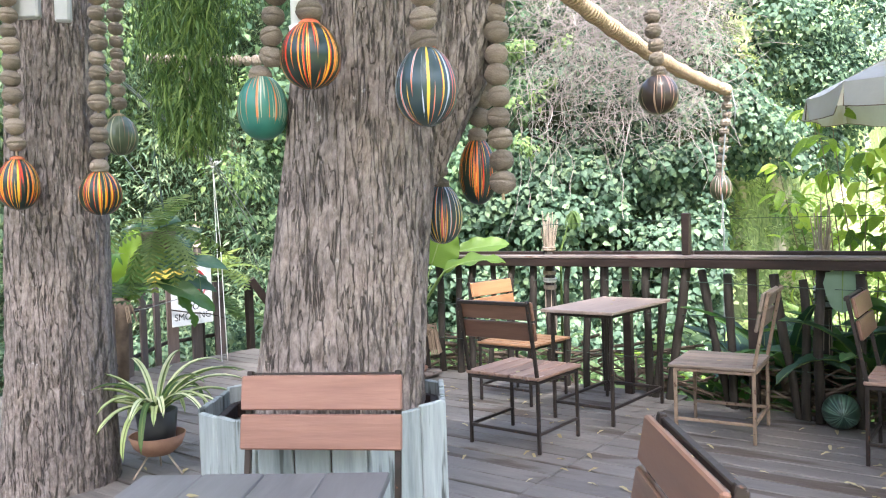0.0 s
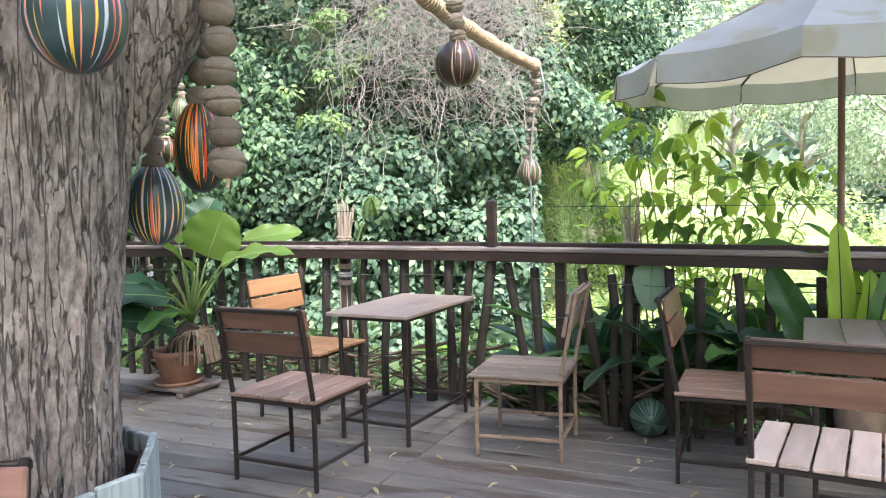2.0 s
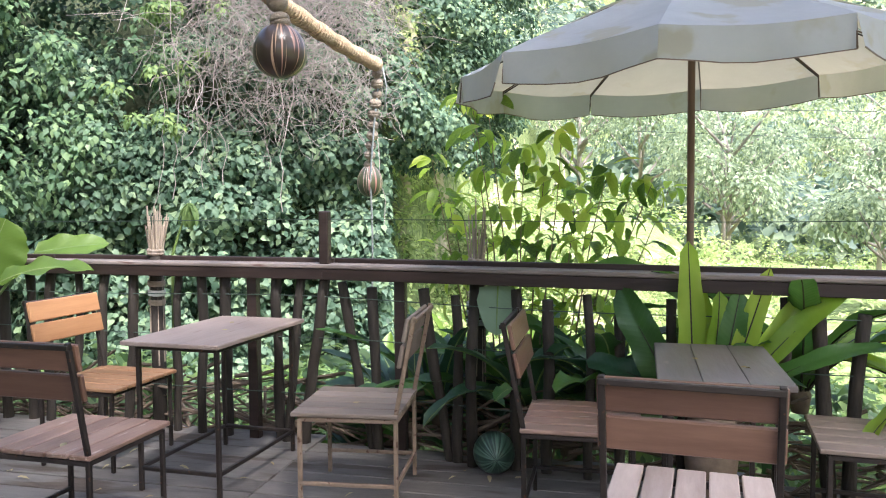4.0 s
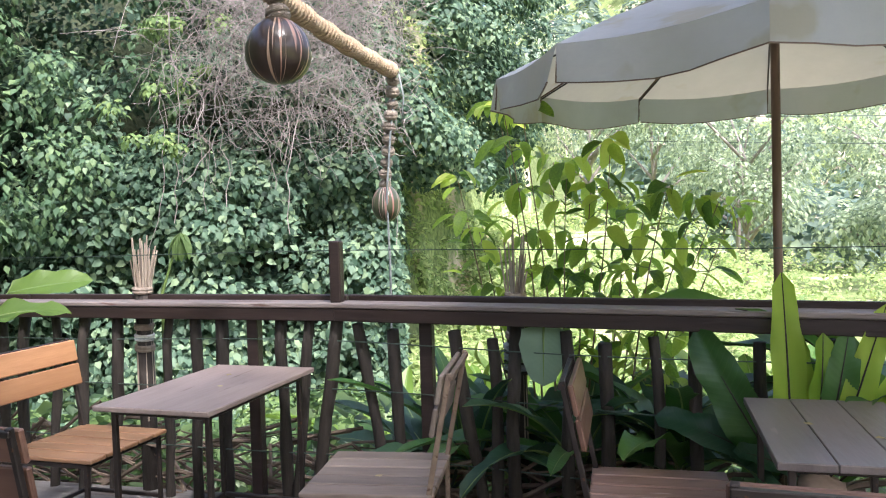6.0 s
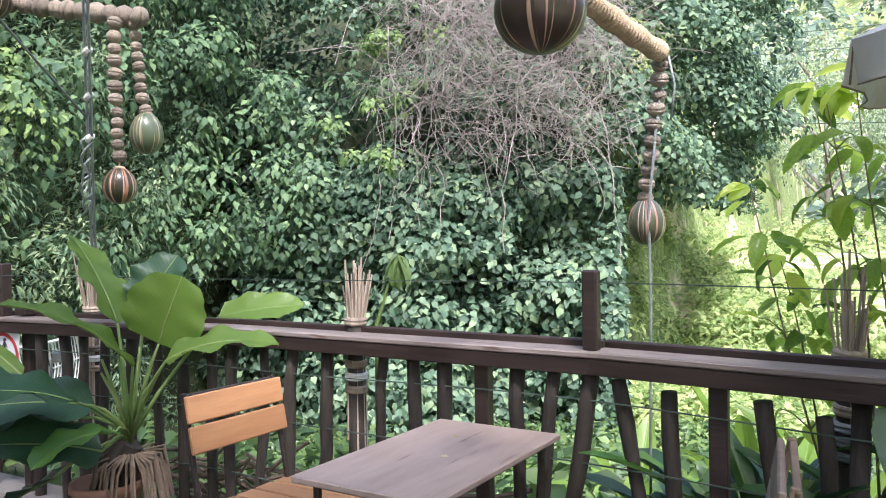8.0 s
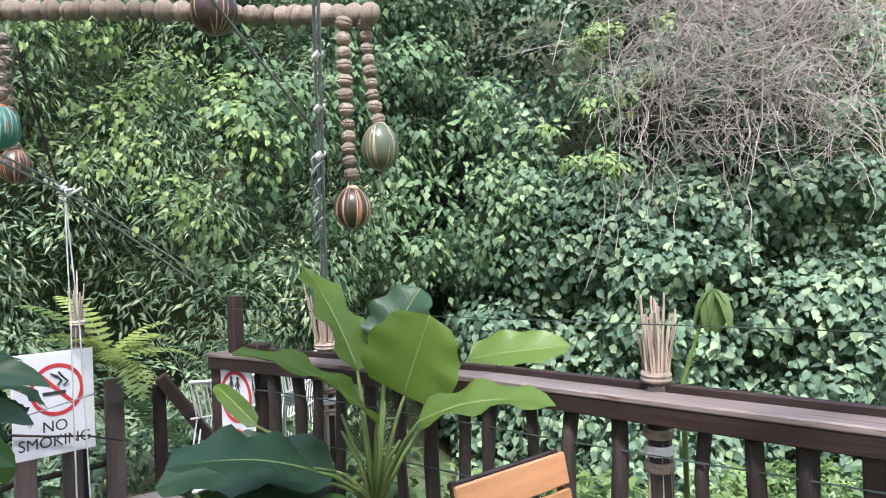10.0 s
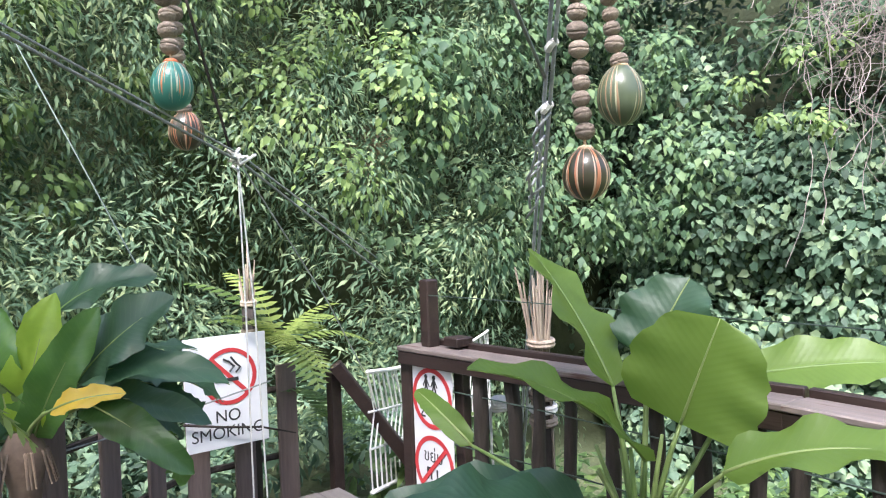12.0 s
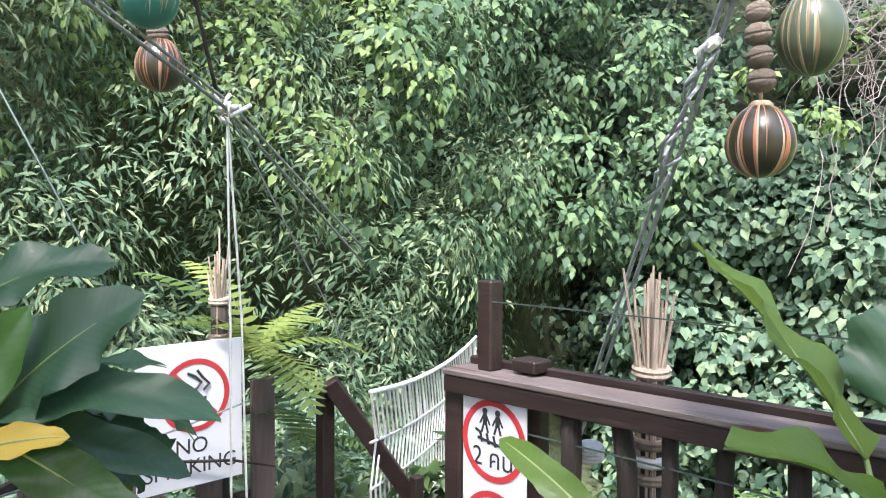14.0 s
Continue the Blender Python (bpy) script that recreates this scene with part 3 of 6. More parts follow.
def bark_material(name):
    """Plates of grey-brown bark with pale flakes; furrow shade is put into the dark upright cracks."""
    mt = bpy.data.materials.new(name)
    mt.use_nodes = True
    nt = mt.node_tree
    N, K = nt.nodes, nt.links.new
    bs = N["Principled BSDF"]
    tc, mp = N.new("ShaderNodeTexCoord"), N.new("ShaderNodeMapping")
    mp.inputs["Scale"].default_value = (1, 1, 0.075)
    K(tc.outputs["Object"], mp.inputs["Vector"])
    warp = N.new("ShaderNodeTexNoise")
    warp.inputs["Scale"].default_value, warp.inputs["Detail"].default_value = 26, 9
    K(mp.outputs[0], warp.inputs["Vector"])
    add = N.new("ShaderNodeMix")
    add.data_type, add.blend_type = "RGBA", "LINEAR_LIGHT"
    add.inputs["Factor"].default_value = 0.05
    K(mp.outputs[0], add.inputs["A"])
    K(warp.outputs["Color"], add.inputs["B"])
    vo = N.new("ShaderNodeTexVoronoi")
    vo.feature = "DISTANCE_TO_EDGE"
    vo.inputs["Scale"].default_value = 25
    K(add.outputs["Result"], vo.inputs["Vector"])
    crack = N.new("ShaderNodeValToRGB")
    crack.color_ramp.elements[0].position, crack.color_ramp.elements[1].position = 0.0, 0.055
    K(vo.outputs["Distance"], crack.inputs[0])
    n1, n2, n3 = N.new("ShaderNodeTexNoise"), N.new("ShaderNodeTexNoise"), N.new("ShaderNodeTexNoise")
    for nd, sc, dt in ((n1, 46, 12), (n2, 3.0, 4), (n3, 14, 8)):
        nd.inputs["Scale"].default_value, nd.inputs["Detail"].default_value, nd.inputs["Roughness"].default_value = sc, dt, 0.7
    mp2 = N.new("ShaderNodeMapping")
    mp2.inputs["Scale"].default_value = (1, 1, 0.45)
    K(tc.outputs["Object"], mp2.inputs["Vector"])
    K(mp2.outputs[0], n1.inputs["Vector"])
    K(tc.outputs["Object"], n2.inputs["Vector"])
    K(tc.outputs["Object"], n3.inputs["Vector"])
    r1 = N.new("ShaderNodeValToRGB")
    r1.color_ramp.elements[0].position, r1.color_ramp.elements[1].position = 0.38, 0.62
    r1.color_ramp.elements[0].color, r1.color_ramp.elements[1].color = (0.15, 0.125, 0.114, 1), (0.335, 0.292, 0.272, 1)
    K(n1.outputs[0], r1.inputs[0])
    r2 = N.new("ShaderNodeValToRGB")
    r2.color_ramp.elements[0].position, r2.color_ramp.elements[1].position = 0.35, 0.65
    r2.color_ramp.elements[0].color, r2.color_ramp.elements[1].color = (0.80, 0.78, 0.77, 1), (1.22, 1.16, 1.12, 1)
    K(n2.outputs[0], r2.inputs[0])
    m1 = N.new("ShaderNodeMix")
    m1.data_type, m1.blend_type = "RGBA", "MULTIPLY"
    m1.inputs["Factor"].default_value = 1
    K(r1.outputs[0], m1.inputs["A"])
    K(r2.outputs[0], m1.inputs["B"])
    r3 = N.new("ShaderNodeValToRGB")
    r3.color_ramp.elements[0].position, r3.color_ramp.elements[1].position = 0.64, 0.70
    K(n3.outputs[0], r3.inputs[0])
    m2 = N.new("ShaderNodeMix")
    m2.data_type = "RGBA"
    K(r3.outputs[0], m2.inputs["Factor"])
    K(m1.outputs["Result"], m2.inputs["A"])
    m2.inputs["B"].default_value = (0.44, 0.41, 0.39, 1)
    m3 = N.new("ShaderNodeMix")
    m3.data_type = "RGBA"
    K(crack.outputs[0], m3.inputs["Factor"])
    # Shadow inside the furrows, as a colour.
    m3.inputs["A"].default_value = (0.16, 0.137, 0.125, 1)
    K(m2.outputs["Result"], m3.inputs["B"])
    K(m3.outputs["Result"], bs.inputs["Base Color"])
    bs.inputs["Roughness"].default_value = 0.92
    bs.inputs["Specular IOR Level"].default_value = 0.2
    hsum = N.new("ShaderNodeMath")
    hsum.operation, hsum.inputs[1].default_value = "MULTIPLY_ADD", 0.5
    K(n1.outputs[0], hsum.inputs[0])
    K(crack.outputs[0], hsum.inputs[2])
    bp = N.new("ShaderNodeBump")
    bp.inputs["Strength"].default_value, bp.inputs["Distance"].default_value = 1.0, 0.022
    K(hsum.outputs[0], bp.inputs["Height"])
    K(bp.outputs[0], bs.inputs["Normal"])
    return mt


BARK = bark_material("grey_brown_plated_bark")


def let_light_through(mt, amount, tint):
    """Thin cloth: part of the light passes through it."""
    nt = mt.node_tree
    tr, mx = nt.nodes.new("ShaderNodeBsdfTranslucent"), nt.nodes.new("ShaderNodeMixShader")
    tr.inputs[0].default_value = (*tint, 1)
    mx.inputs[0].default_value = amount
    nt.links.new(nt.nodes["Principled BSDF"].outputs[0], mx.inputs[1])
    nt.links.new(tr.outputs[0], mx.inputs[2])
    nt.links.new(mx.outputs[0], nt.nodes["Material Output"].inputs[0])


let_light_through(CANVAS, 0.42, (0.47, 0.41, 0.28))


# ---- ground and far woods ----
def smooth(v):
    v = np.clip(v, 0, 1)
    return v * v * (3 - 2 * v)


def ground_height(x, y):
    """The slope below the deck, the steep hillside round it, the valley and the far hills."""
    r = np.hypot(x, y)
    z = -0.35 - 1.4 * smooth((y - 0.4) / 4.0) - 0.4 * smooth((x - 2) / 6.0)
    b1 = (y - (9.2 + 0.9 * np.maximum(0, x + 5.3))) / 2.2
    b2 = (-8.6 - x) / 2.2
    wall = np.maximum(smooth(b1) * smooth((-3.3 - x) / 1.2), smooth(b2))
    z = z + 9.0 * wall
    z = z + 2.6 * smooth((y - 14) / 8) * smooth((7 - x) / 5)
    z = z + 60 * smooth((r - 62) / 110) * (0.6 + 0.4 * np.sin(x * 0.031 + 1.0) ** 2)
    z = z + 0.12 * np.sin(x * 1.3 + y * 0.7) * np.sin(y * 1.1 - x * 0.4)
    deck = (x > -5.2) & (x < 5.5) & (y < 0.25)
    return np.where(deck, -0.45, z)


ticks = np.concatenate([-np.geomspace(400, 14, 26), np.linspace(-13.5, 14, 100), np.geomspace(14.5, 400, 30)])
gx, gy = np.meshgrid(ticks, ticks)
gz = ground_height(gx, gy)
sh = Shape()
sh.v = [tuple(p) for p in np.stack([gx.ravel(), gy.ravel(), gz.ravel()], 1).tolist()]
nt_ = len(ticks)
sh.f = [(j * nt_ + i, j * nt_ + i + 1, (j + 1) * nt_ + i + 1, (j + 1) * nt_ + i) for j in range(nt_ - 1) for i in range(nt_ - 1)]
tagged(part("ground", sh, EARTH, smooth=True), "leafy green hillside and valley ground with bare earth", "ground", kind="structure")


def clumps(centers, normals, radius, per, size, spread=0.5, up=0.5, seed=0):
    """Leaf places on the outward side of many rounded clumps."""
    g = np.random.default_rng(seed)
    n = len(centers)
    d = g.normal(size=(n, per, 3))
    d /= np.linalg.norm(d, axis=2, keepdims=True)
    d = d + normals[:, None, :] * 0.55 + np.array([0, 0, 0.25])
    d /= np.linalg.norm(d, axis=2, keepdims=True)
    rad = radius[:, None, None] * g.uniform(0.55, 1.05, size=(n, per, 1))
    pos = centers[:, None, :] + d * rad * np.array([1.0, 1.0, 0.8])
    nor = d * 0.8 + normals[:, None, :] * 0.5 + np.array([0, 0, up]) + g.normal(size=(n, per, 3)) * spread * 0.7
    s = g.uniform(size[0], size[1], size=n * per)
    return pos.reshape(-1, 3), nor.reshape(-1, 3), s


def curtain(line, z0, z1, count, bulge, radius, per, size, seed):
    """Clumps over a steep bank that follows a line of the plan."""
    g = np.random.default_rng(seed)
    line = np.array(line, float)
    seg = np.diff(line, axis=0)
    ln = np.hypot(seg[:, 0], seg[:, 1])
    k = g.choice(len(seg), size=count, p=ln / ln.sum())
    u = g.random(count)
    xy = line[k] + seg[k] * u[:, None]
    nrm = np.stack([seg[k, 1], -seg[k, 0]], 1) / ln[k][:, None]
    z = g.uniform(z0, z1, count)
    back = (z - z0) / (z1 - z0)
    out = bulge * (np.sin(xy[:, 0] * 1.9 + z * 1.1) * np.sin(z * 1.7 - xy[:, 1] * 1.3) + g.normal(size=count) * 0.35) - 0.9 * back
    xy = xy + nrm * out[:, None]
    c = np.column_stack([xy, z])
    n3 = np.column_stack([nrm, np.full(count, 0.25)])
    return clumps(c, n3, g.uniform(radius[0], radius[1], count), per, size, seed=seed + 1)


p_, n_, s_ = curtain([(-11.0, 6.6), (-8, 7.8), (-5.2, 8.3), (-3, 10.0), (-0.9, 12.2), (-0.7, 15.5), (-2.5, 19)], -1.8, 8.6, 720, 0.85, (0.35, 0.85), 150, (0.075, 0.15), 11)
keep = ~(((p_[:, 2] < 2.1) & (p_[:, 0] > -2.40 - 0.26 * (p_[:, 1] - 9))) | ((p_[:, 2] < 3.4) & (p_[:, 0] > -1.35)))
p_, n_, s_ = p_[keep], n_[keep], s_[keep]
tagged(part("hillside_vines", leaf_mesh("hillside_vines", IVY, p_, n_, s_, 0.78, 0.22, 0.9, 12)), "dense dark green broad-leaved vines covering the hillside", "vines", kind="stuff")
p_, n_, s_ = curtain([(-7.9, -7), (-7.6, -3.5), (-7.7, -0.5), (-7.8, 2.4), (-9.0, 5.6), (-10.3, 7.3)], -1.2, 8.4, 1150, 0.75, (0.35, 0.8), 170, (0.07, 0.14), 21)
tagged(part("bamboo_thicket", leaf_mesh("bamboo_thicket", BAMBOO, p_, n_, s_, 0.25, 0.3, 0.2, 22)), "thicket of narrow-leaved green bamboo on the bank", "bamboo", kind="stuff")
p_, n_, s_ = curtain([(-6.9, -5.5), (-6.8, -3.5), (-6.9, -1.5), (-7.0, 0.5)], -0.6, 5.0, 260, 0.4, (0.3, 0.6), 130, (0.06, 0.12), 24)
tagged(part("bamboo_fringe", leaf_mesh("bamboo_fringe", BAMBOO, p_, n_, s_, 0.25, 0.3, 0.15, 25)), "feathery light green bamboo leaves before the bank", "bamboo", kind="stuff")
p_, n_, s_ = curtain([(-7.5, 2.2), (-7.9, 4.6), (-7.2, 6.6), (-5.6, 7.4)], 0.8, 8.2, 190, 0.5, (0.3, 0.6), 60, (0.09, 0.18), 31)
tagged(part("light_creeper", leaf_mesh("light_creeper", CREEPER, p_, n_, s_, 0.6, 0.2, 0.9, 32)), "light green creeper hanging over the bank", "creeper", kind="stuff")

p_, n_, s_ = curtain([(-7.6, 6.4), (-5.2, 6.9), (-3.2, 8.2), (-1.6, 10.0)], -2.2, 2.4, 190, 0.5, (0.4, 0.8), 150, (0.085, 0.165), 35)
keep = p_[:, 0] < -2.45 - 0.26 * (p_[:, 1] - 9)
p_, n_, s_ = p_[keep], n_[keep], s_[keep]
tagged(part("vine_mound", leaf_mesh("vine_mound", IVY, p_, n_, s_, 0.8, 0.22, 0.8, 36)), "mound of broad blue-green vine leaves at the foot of the bank", "vines", kind="stuff")
g = np.random.default_rng(45)
n = 80
c = np.column_stack([g.uniform(-7.4, -5.9, n), g.uniform(-3.6, 2.5, n), np.zeros(n)])
c[:, 2] = ground_height(c[:, 0], c[:, 1]) + g.uniform(0.0, 0.45, n)
p_, n_, s_ = clumps(c, np.tile([0.4, -0.2, 0.6], (n, 1)), g.uniform(0.25, 0.5, n), 60, (0.07, 0.17), seed=46)
tagged(part("fence_undergrowth", leaf_mesh("fence_undergrowth", IVY, p_, n_, s_, 0.35, 0.25, 0.5, 47)), "leafy undergrowth behind the plank fence", "undergrowth", kind="stuff")

p_, n_, s_ = curtain([(-4.8, 11.5), (-4.5, 14.5), (-5.4, 19.0), (-7.0, 26.0), (-10.0, 42.0)], -1.5, 10.0, 520, 0.6, (0.6, 1.3), 80, (0.20, 0.38), 37)
keep = (p_[:, 2] > 2.3) | (p_[:, 0] < -2.40 - 0.26 * (p_[:, 1] - 9))
p_, n_, s_ = p_[keep], n_[keep], s_[keep]
tagged(part("far_creeper", leaf_mesh("far_creeper", CREEPER, p_, n_, s_, 0.55, 0.22, 0.8, 38)), "pale green creeper on the bank beyond the vines", "creeper", kind="stuff")
g = np.random.default_rng(48)
n = 210
c = np.column_stack([g.uniform(-3.4, 4.5, n), g.uniform(8.0, 19, n), np.zeros(n)])
c[:, 2] = ground_height(c[:, 0], c[:, 1]) + g.uniform(0.0, 0.45, n)
p_, n_, s_ = clumps(c, np.tile([0, -0.4, 0.6], (n, 1)), g.uniform(0.25, 0.6, n), 70, (0.08, 0.20), seed=49)
tagged(part("valley_scrub", leaf_mesh("valley_scrub", MEADOW, p_, n_, s_, 0.4, 0.25, 0.4, 50)), "sunlit yellow-green scrub beyond the railing", "scrub", kind="stuff")

p_, n_, s_ = curtain([(-6.9, -1.8), (-7.2, 0.4), (-7.4, 2.4)], 1.9, 6.0, 60, 0.5, (0.25, 0.5), 90, (0.05, 0.10), 26)
tagged(part("yellow_creeper", leaf_mesh("yellow_creeper", YCREEPER, p_, n_, s_, 0.62, 0.2, 0.6, 27)), "yellow-green creeper leaves among the bamboo", "creeper", kind="stuff")
p_, n_, s_ = curtain([(-5.7, 5.9), (-4.4, 6.1)], 2.4, 4.6, 14, 0.3, (0.10, 0.22), 40, (0.06, 0.11), 28)
tagged(part("hanging_creeper", leaf_mesh("hanging_creeper", YCREEPER, p_, n_, s_, 0.62, 0.2, 0.9, 29)), "yellow-green creeper hanging before the dry stems", "creeper", kind="stuff")

g = np.random.default_rng(58)
n = 540
u = g.uniform(11.0, 25, n)
c = np.column_stack([-2.45 - 0.26 * (u - 9) + 0.5 + g.normal(size=n) * 1.4, u, np.zeros(n)])
c[:, 2] = ground_height(c[:, 0], c[:, 1]) + g.uniform(0.0, 0.35, n)
p_, n_, s_ = clumps(c, np.tile([0.3, -0.4, 0.6], (n, 1)), g.uniform(0.3, 0.75, n), 60, (0.10, 0.24), seed=59)
tagged(part("bank_scrub", leaf_mesh("bank_scrub", MEADOW, p_, n_, s_, 0.45, 0.25, 0.4, 57)), "sunlit scrub on the bank where the valley opens", "scrub", kind="stuff")

# undergrowth just beyond the railing
g = np.random.default_rng(41)
n = 440
c = np.column_stack([g.uniform(-5.5, 5.0, n), g.uniform(0.7, 8.5, n), np.zeros(n)])
c[:, 2] = ground_height(c[:, 0], c[:, 1]) + g.uniform(0.05, 0.6, n)
p_, n_, s_ = clumps(c, np.tile([0, -0.4, 0.6], (n, 1)), g.uniform(0.25, 0.55, n), 60, (0.08, 0.20), seed=42)
tagged(part("undergrowth", leaf_mesh("undergrowth", FERNY, p_, n_, s_, 0.5, 0.25, 0.5, 43)), "bright green undergrowth on the slope below the deck", "undergrowth", kind="stuff")

# sunlit meadow bushes, and far woods with distance haze put into their colour
n = 520
a, r = g.uniform(-0.05, 1.85, n), 9 + 51 * g.random(n) ** 1.5
c = np.column_stack([np.cos(a) * r + 0.5, np.sin(a) * r, np.zeros(n)])
keep = c[:, 0] > -2.5 - 0.26 * (c[:, 1] - 9)
c = c[keep]
n = len(c)
big = np.hypot(c[:, 0], c[:, 1]) / 45
c[:, 2] = ground_height(c[:, 0], c[:, 1]) + big * g.uniform(0.2, 1.0, n)
p_, n_, s_ = clumps(c, np.tile([0, -0.3, 0.6], (n, 1)), 0.4 + big * g.uniform(0.6, 1.6, n), 90, (0.12, 0.30), seed=52)
tagged(part("meadow_bushes", leaf_mesh("meadow_bushes", MEADOW, p_, n_, s_, 0.5, 0.25, 0.3, 53)), "bright yellow-green bushes and grass in the valley", "bushes", kind="stuff")
n = 900
a, r = g.uniform(-0.25, 2.3, n), g.uniform(48, 150, n)
c = np.column_stack([np.cos(a) * r, np.sin(a) * r, np.zeros(n)])
c[:, 2] = ground_height(c[:, 0], c[:, 1]) + g.uniform(0, 7, n) * (r / 90)
p_, n_, s_ = clumps(c, np.tile([0, -0.3, 0.5], (n, 1)), g.uniform(1.8, 4.2, n), 75, (0.7, 1.5), seed=62)
tagged(part("far_woods", leaf_mesh("far_woods", HAZYWOOD, p_, n_, s_, 0.6, 0.25, 0.3, 63)), "woods on the far hills, haze put into their pale green", "woods", kind="stuff")


def broad_tree(x, y, h, spread, seed, label):
    """A tree out in the valley: trunk, limbs and a crown of leaf clumps with gaps."""
    r = random.Random(seed)
    z = float(ground_height(np.array(x), np.array(y)))
    t = thing("tree", label, "tree", pose(x, y, z), "valley trees")
    sh = Shape()
    top = Vector((r.uniform(-0.4, 0.4), 0, h * 0.75))
    sh.tube([(0, 0, -0.2), (0.05, 0, h * 0.3), top * 0.75, top], [h * 0.013, h * 0.011, h * 0.008, h * 0.005], 8)
    cs = []
    for i in range(11):
        a = i * 2.4
        z0 = h * r.uniform(0.15, 0.7)
        e = Vector((math.cos(a) * spread * r.uniform(0.5, 1), math.sin(a) * spread * r.uniform(0.5, 1), z0 + h * r.uniform(0.1, 0.35)))
        sh.tube([(0, 0, z0), e * 0.5 + Vector((0, 0, z0 * 0.5)), e], [h * 0.010, h * 0.007, h * 0.003], 5)
        cs += [e, e * 0.7 + Vector((0, 0, h * 0.12))]
    part("trunk", sh, TANGLE, t, "pale slender trunk", True)
    cs = np.array([list(v) for v in cs])
    p, q, s = clumps(cs, np.tile([0.0, 0.0, 0.3], (len(cs), 1)), np.full(len(cs), spread * 0.42), 230, (0.14, 0.28), seed=seed)
    part("crown", leaf_mesh("crown", HAZYLEAF, p, q, s, 0.55, 0.25, 0.4, seed), HAZYLEAF, t)


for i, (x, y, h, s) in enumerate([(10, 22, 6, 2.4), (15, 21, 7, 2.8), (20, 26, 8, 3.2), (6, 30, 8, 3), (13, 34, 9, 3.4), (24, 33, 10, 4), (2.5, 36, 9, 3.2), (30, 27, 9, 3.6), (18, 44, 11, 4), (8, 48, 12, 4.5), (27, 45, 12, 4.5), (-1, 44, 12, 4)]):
    broad_tree(x, y, h, s, 70 + i, "leafy tree in the sunlit valley, haze put into its pale green")


def tubes_mesh(name, mat, curves, n=4):
    sh = Shape()
    for pts, rad in curves:
        sh.tube(pts, rad, n, caps=False)
    return sh


# dry tangle of stems on the bank
r = random.Random(5)
curves = []
for i in range(1500):
    u = r.random()
    c0 = Vector((-5.1 + 2.65 * u + r.gauss(0, 0.2), 6.9 + 1.7 * u + r.gauss(0, 0.38), 2.9 + 2.6 * r.random() ** 0.7 + r.gauss(0, 0.2)))
    d = Vector((r.gauss(0, 1), r.gauss(0, 0.35), r.gauss(0, 0.8))).normalized()
    pts, p = [], c0
    ln = r.uniform(0.05, 0.13)
    for k in range(13):
        pts.append(p.copy())
        d = (d + Vector((r.gauss(0, 0.28), r.gauss(0, 0.16), r.gauss(-0.03, 0.25)))).normalized()
        p = p + d * ln
    curves.append((pts, r.uniform(0.0022, 0.005)))
for i in range(6):
    u = r.random()
    p = Vector((-5.6 + 3.2 * u, 6.3 + 1.8 * u, 3.9 + r.random()))
    pts = []
    for k in range(14):
        pts.append(p.copy())
        p = p + Vector((r.gauss(0, 0.06), r.gauss(-0.01, 0.04), -0.2 - 0.06 * r.random()))
    curves.append((pts, r.uniform(0.004, 0.007)))
tagged(part("dry_vine_tangle", tubes_mesh("dry_vine_tangle", TANGLE, curves), TANGLE), "tangle of dry grey-brown vine stems on the hillside", "dry vines", kind="stuff")

# ---- railing ----
LINE = [(-3.94, -0.088), (-2.0, 0.045), (0.0, -0.07), (2.4, -0.46), (5.6, -0.98)]


def rail_y(x):
    for (x0, y0), (x1, y1) in zip(LINE, LINE[1:]):
        if x <= x1:
            return y0 + (y1 - y0) * (x - x0) / (x1 - x0)
    return LINE[-1][1]


railing = thing("deck_railing", "dark wooden deck railing with crooked stakes and a flat board top", "railing", pose(0, 0, 0), kind="")
for (x0, y0), (x1, y1) in zip(LINE, LINE[1:]):
    ln, an = math.hypot(x1 - x0, y1 - y0), math.degrees(math.atan2(y1 - y0, x1 - x0))
    m = pose((x0 + x1) / 2, (y0 + y1) / 2, 0, 0, 0, an)
    part("top_board", Shape().box(ln + 0.01, 0.15, 0.024, pose(0, 0.075, 1.048), 0.005), RAILTOP, railing, "worn flat rail board, sky sheen put into its pale tone", m=m)
    part("rail_fascia", Shape().box(ln + 0.004, 0.035, 0.062, pose(0, 0.022, 1.003), 0.004), RAIL, railing, m=m)
    part("back_strip", Shape().box(ln + 0.008, 0.035, 0.05, pose(0, 0.170, 1.062), 0.005), RAIL, railing, m=m)
# each stake: where it meets the rail, where it stands half-way down, the height of its head
STAKES = [(-2.12, -2.13, 0.985), (-1.95, -1.985, 0.985), (-1.745, -1.775, 0.985), (-1.53, -1.57, 0.985), (-1.337, -1.36, 0.985),
          (-1.0, -1.02, 0.985), (-0.838, -0.84, 0.985), (-0.67, -0.67, 0.985), (-0.317, -0.315, 0.985), (-0.15, -0.22, 0.985),
          (-0.004, -0.092, 0.985), (0.10, 0.20, 0.955), (0.29, 0.31, 0.93), (0.617, 0.69, 0.936), (0.785, 0.80, 0.905), (1.13, 1.13, 0.95),
          (1.288, 1.294, 0.90), (1.495, 1.509, 0.937), (1.66, 1.66, 0.974), (1.90, 1.93, 0.93), (2.15, 2.12, 0.95), (2.40, 2.39, 0.956), (2.535, 2.57, 0.985)]
r = random.Random(3)
x = -3.42
while x < -2.2:
    STAKES.append((x, x + r.gauss(-0.01, 0.02), 0.985))
    x += r.uniform(0.16, 0.20)
x = 2.72
while x < 5.3:
    STAKES.append((x, x + r.gauss(0, 0.04), r.uniform(0.88, 0.98)))
    x += r.uniform(0.14, 0.20)
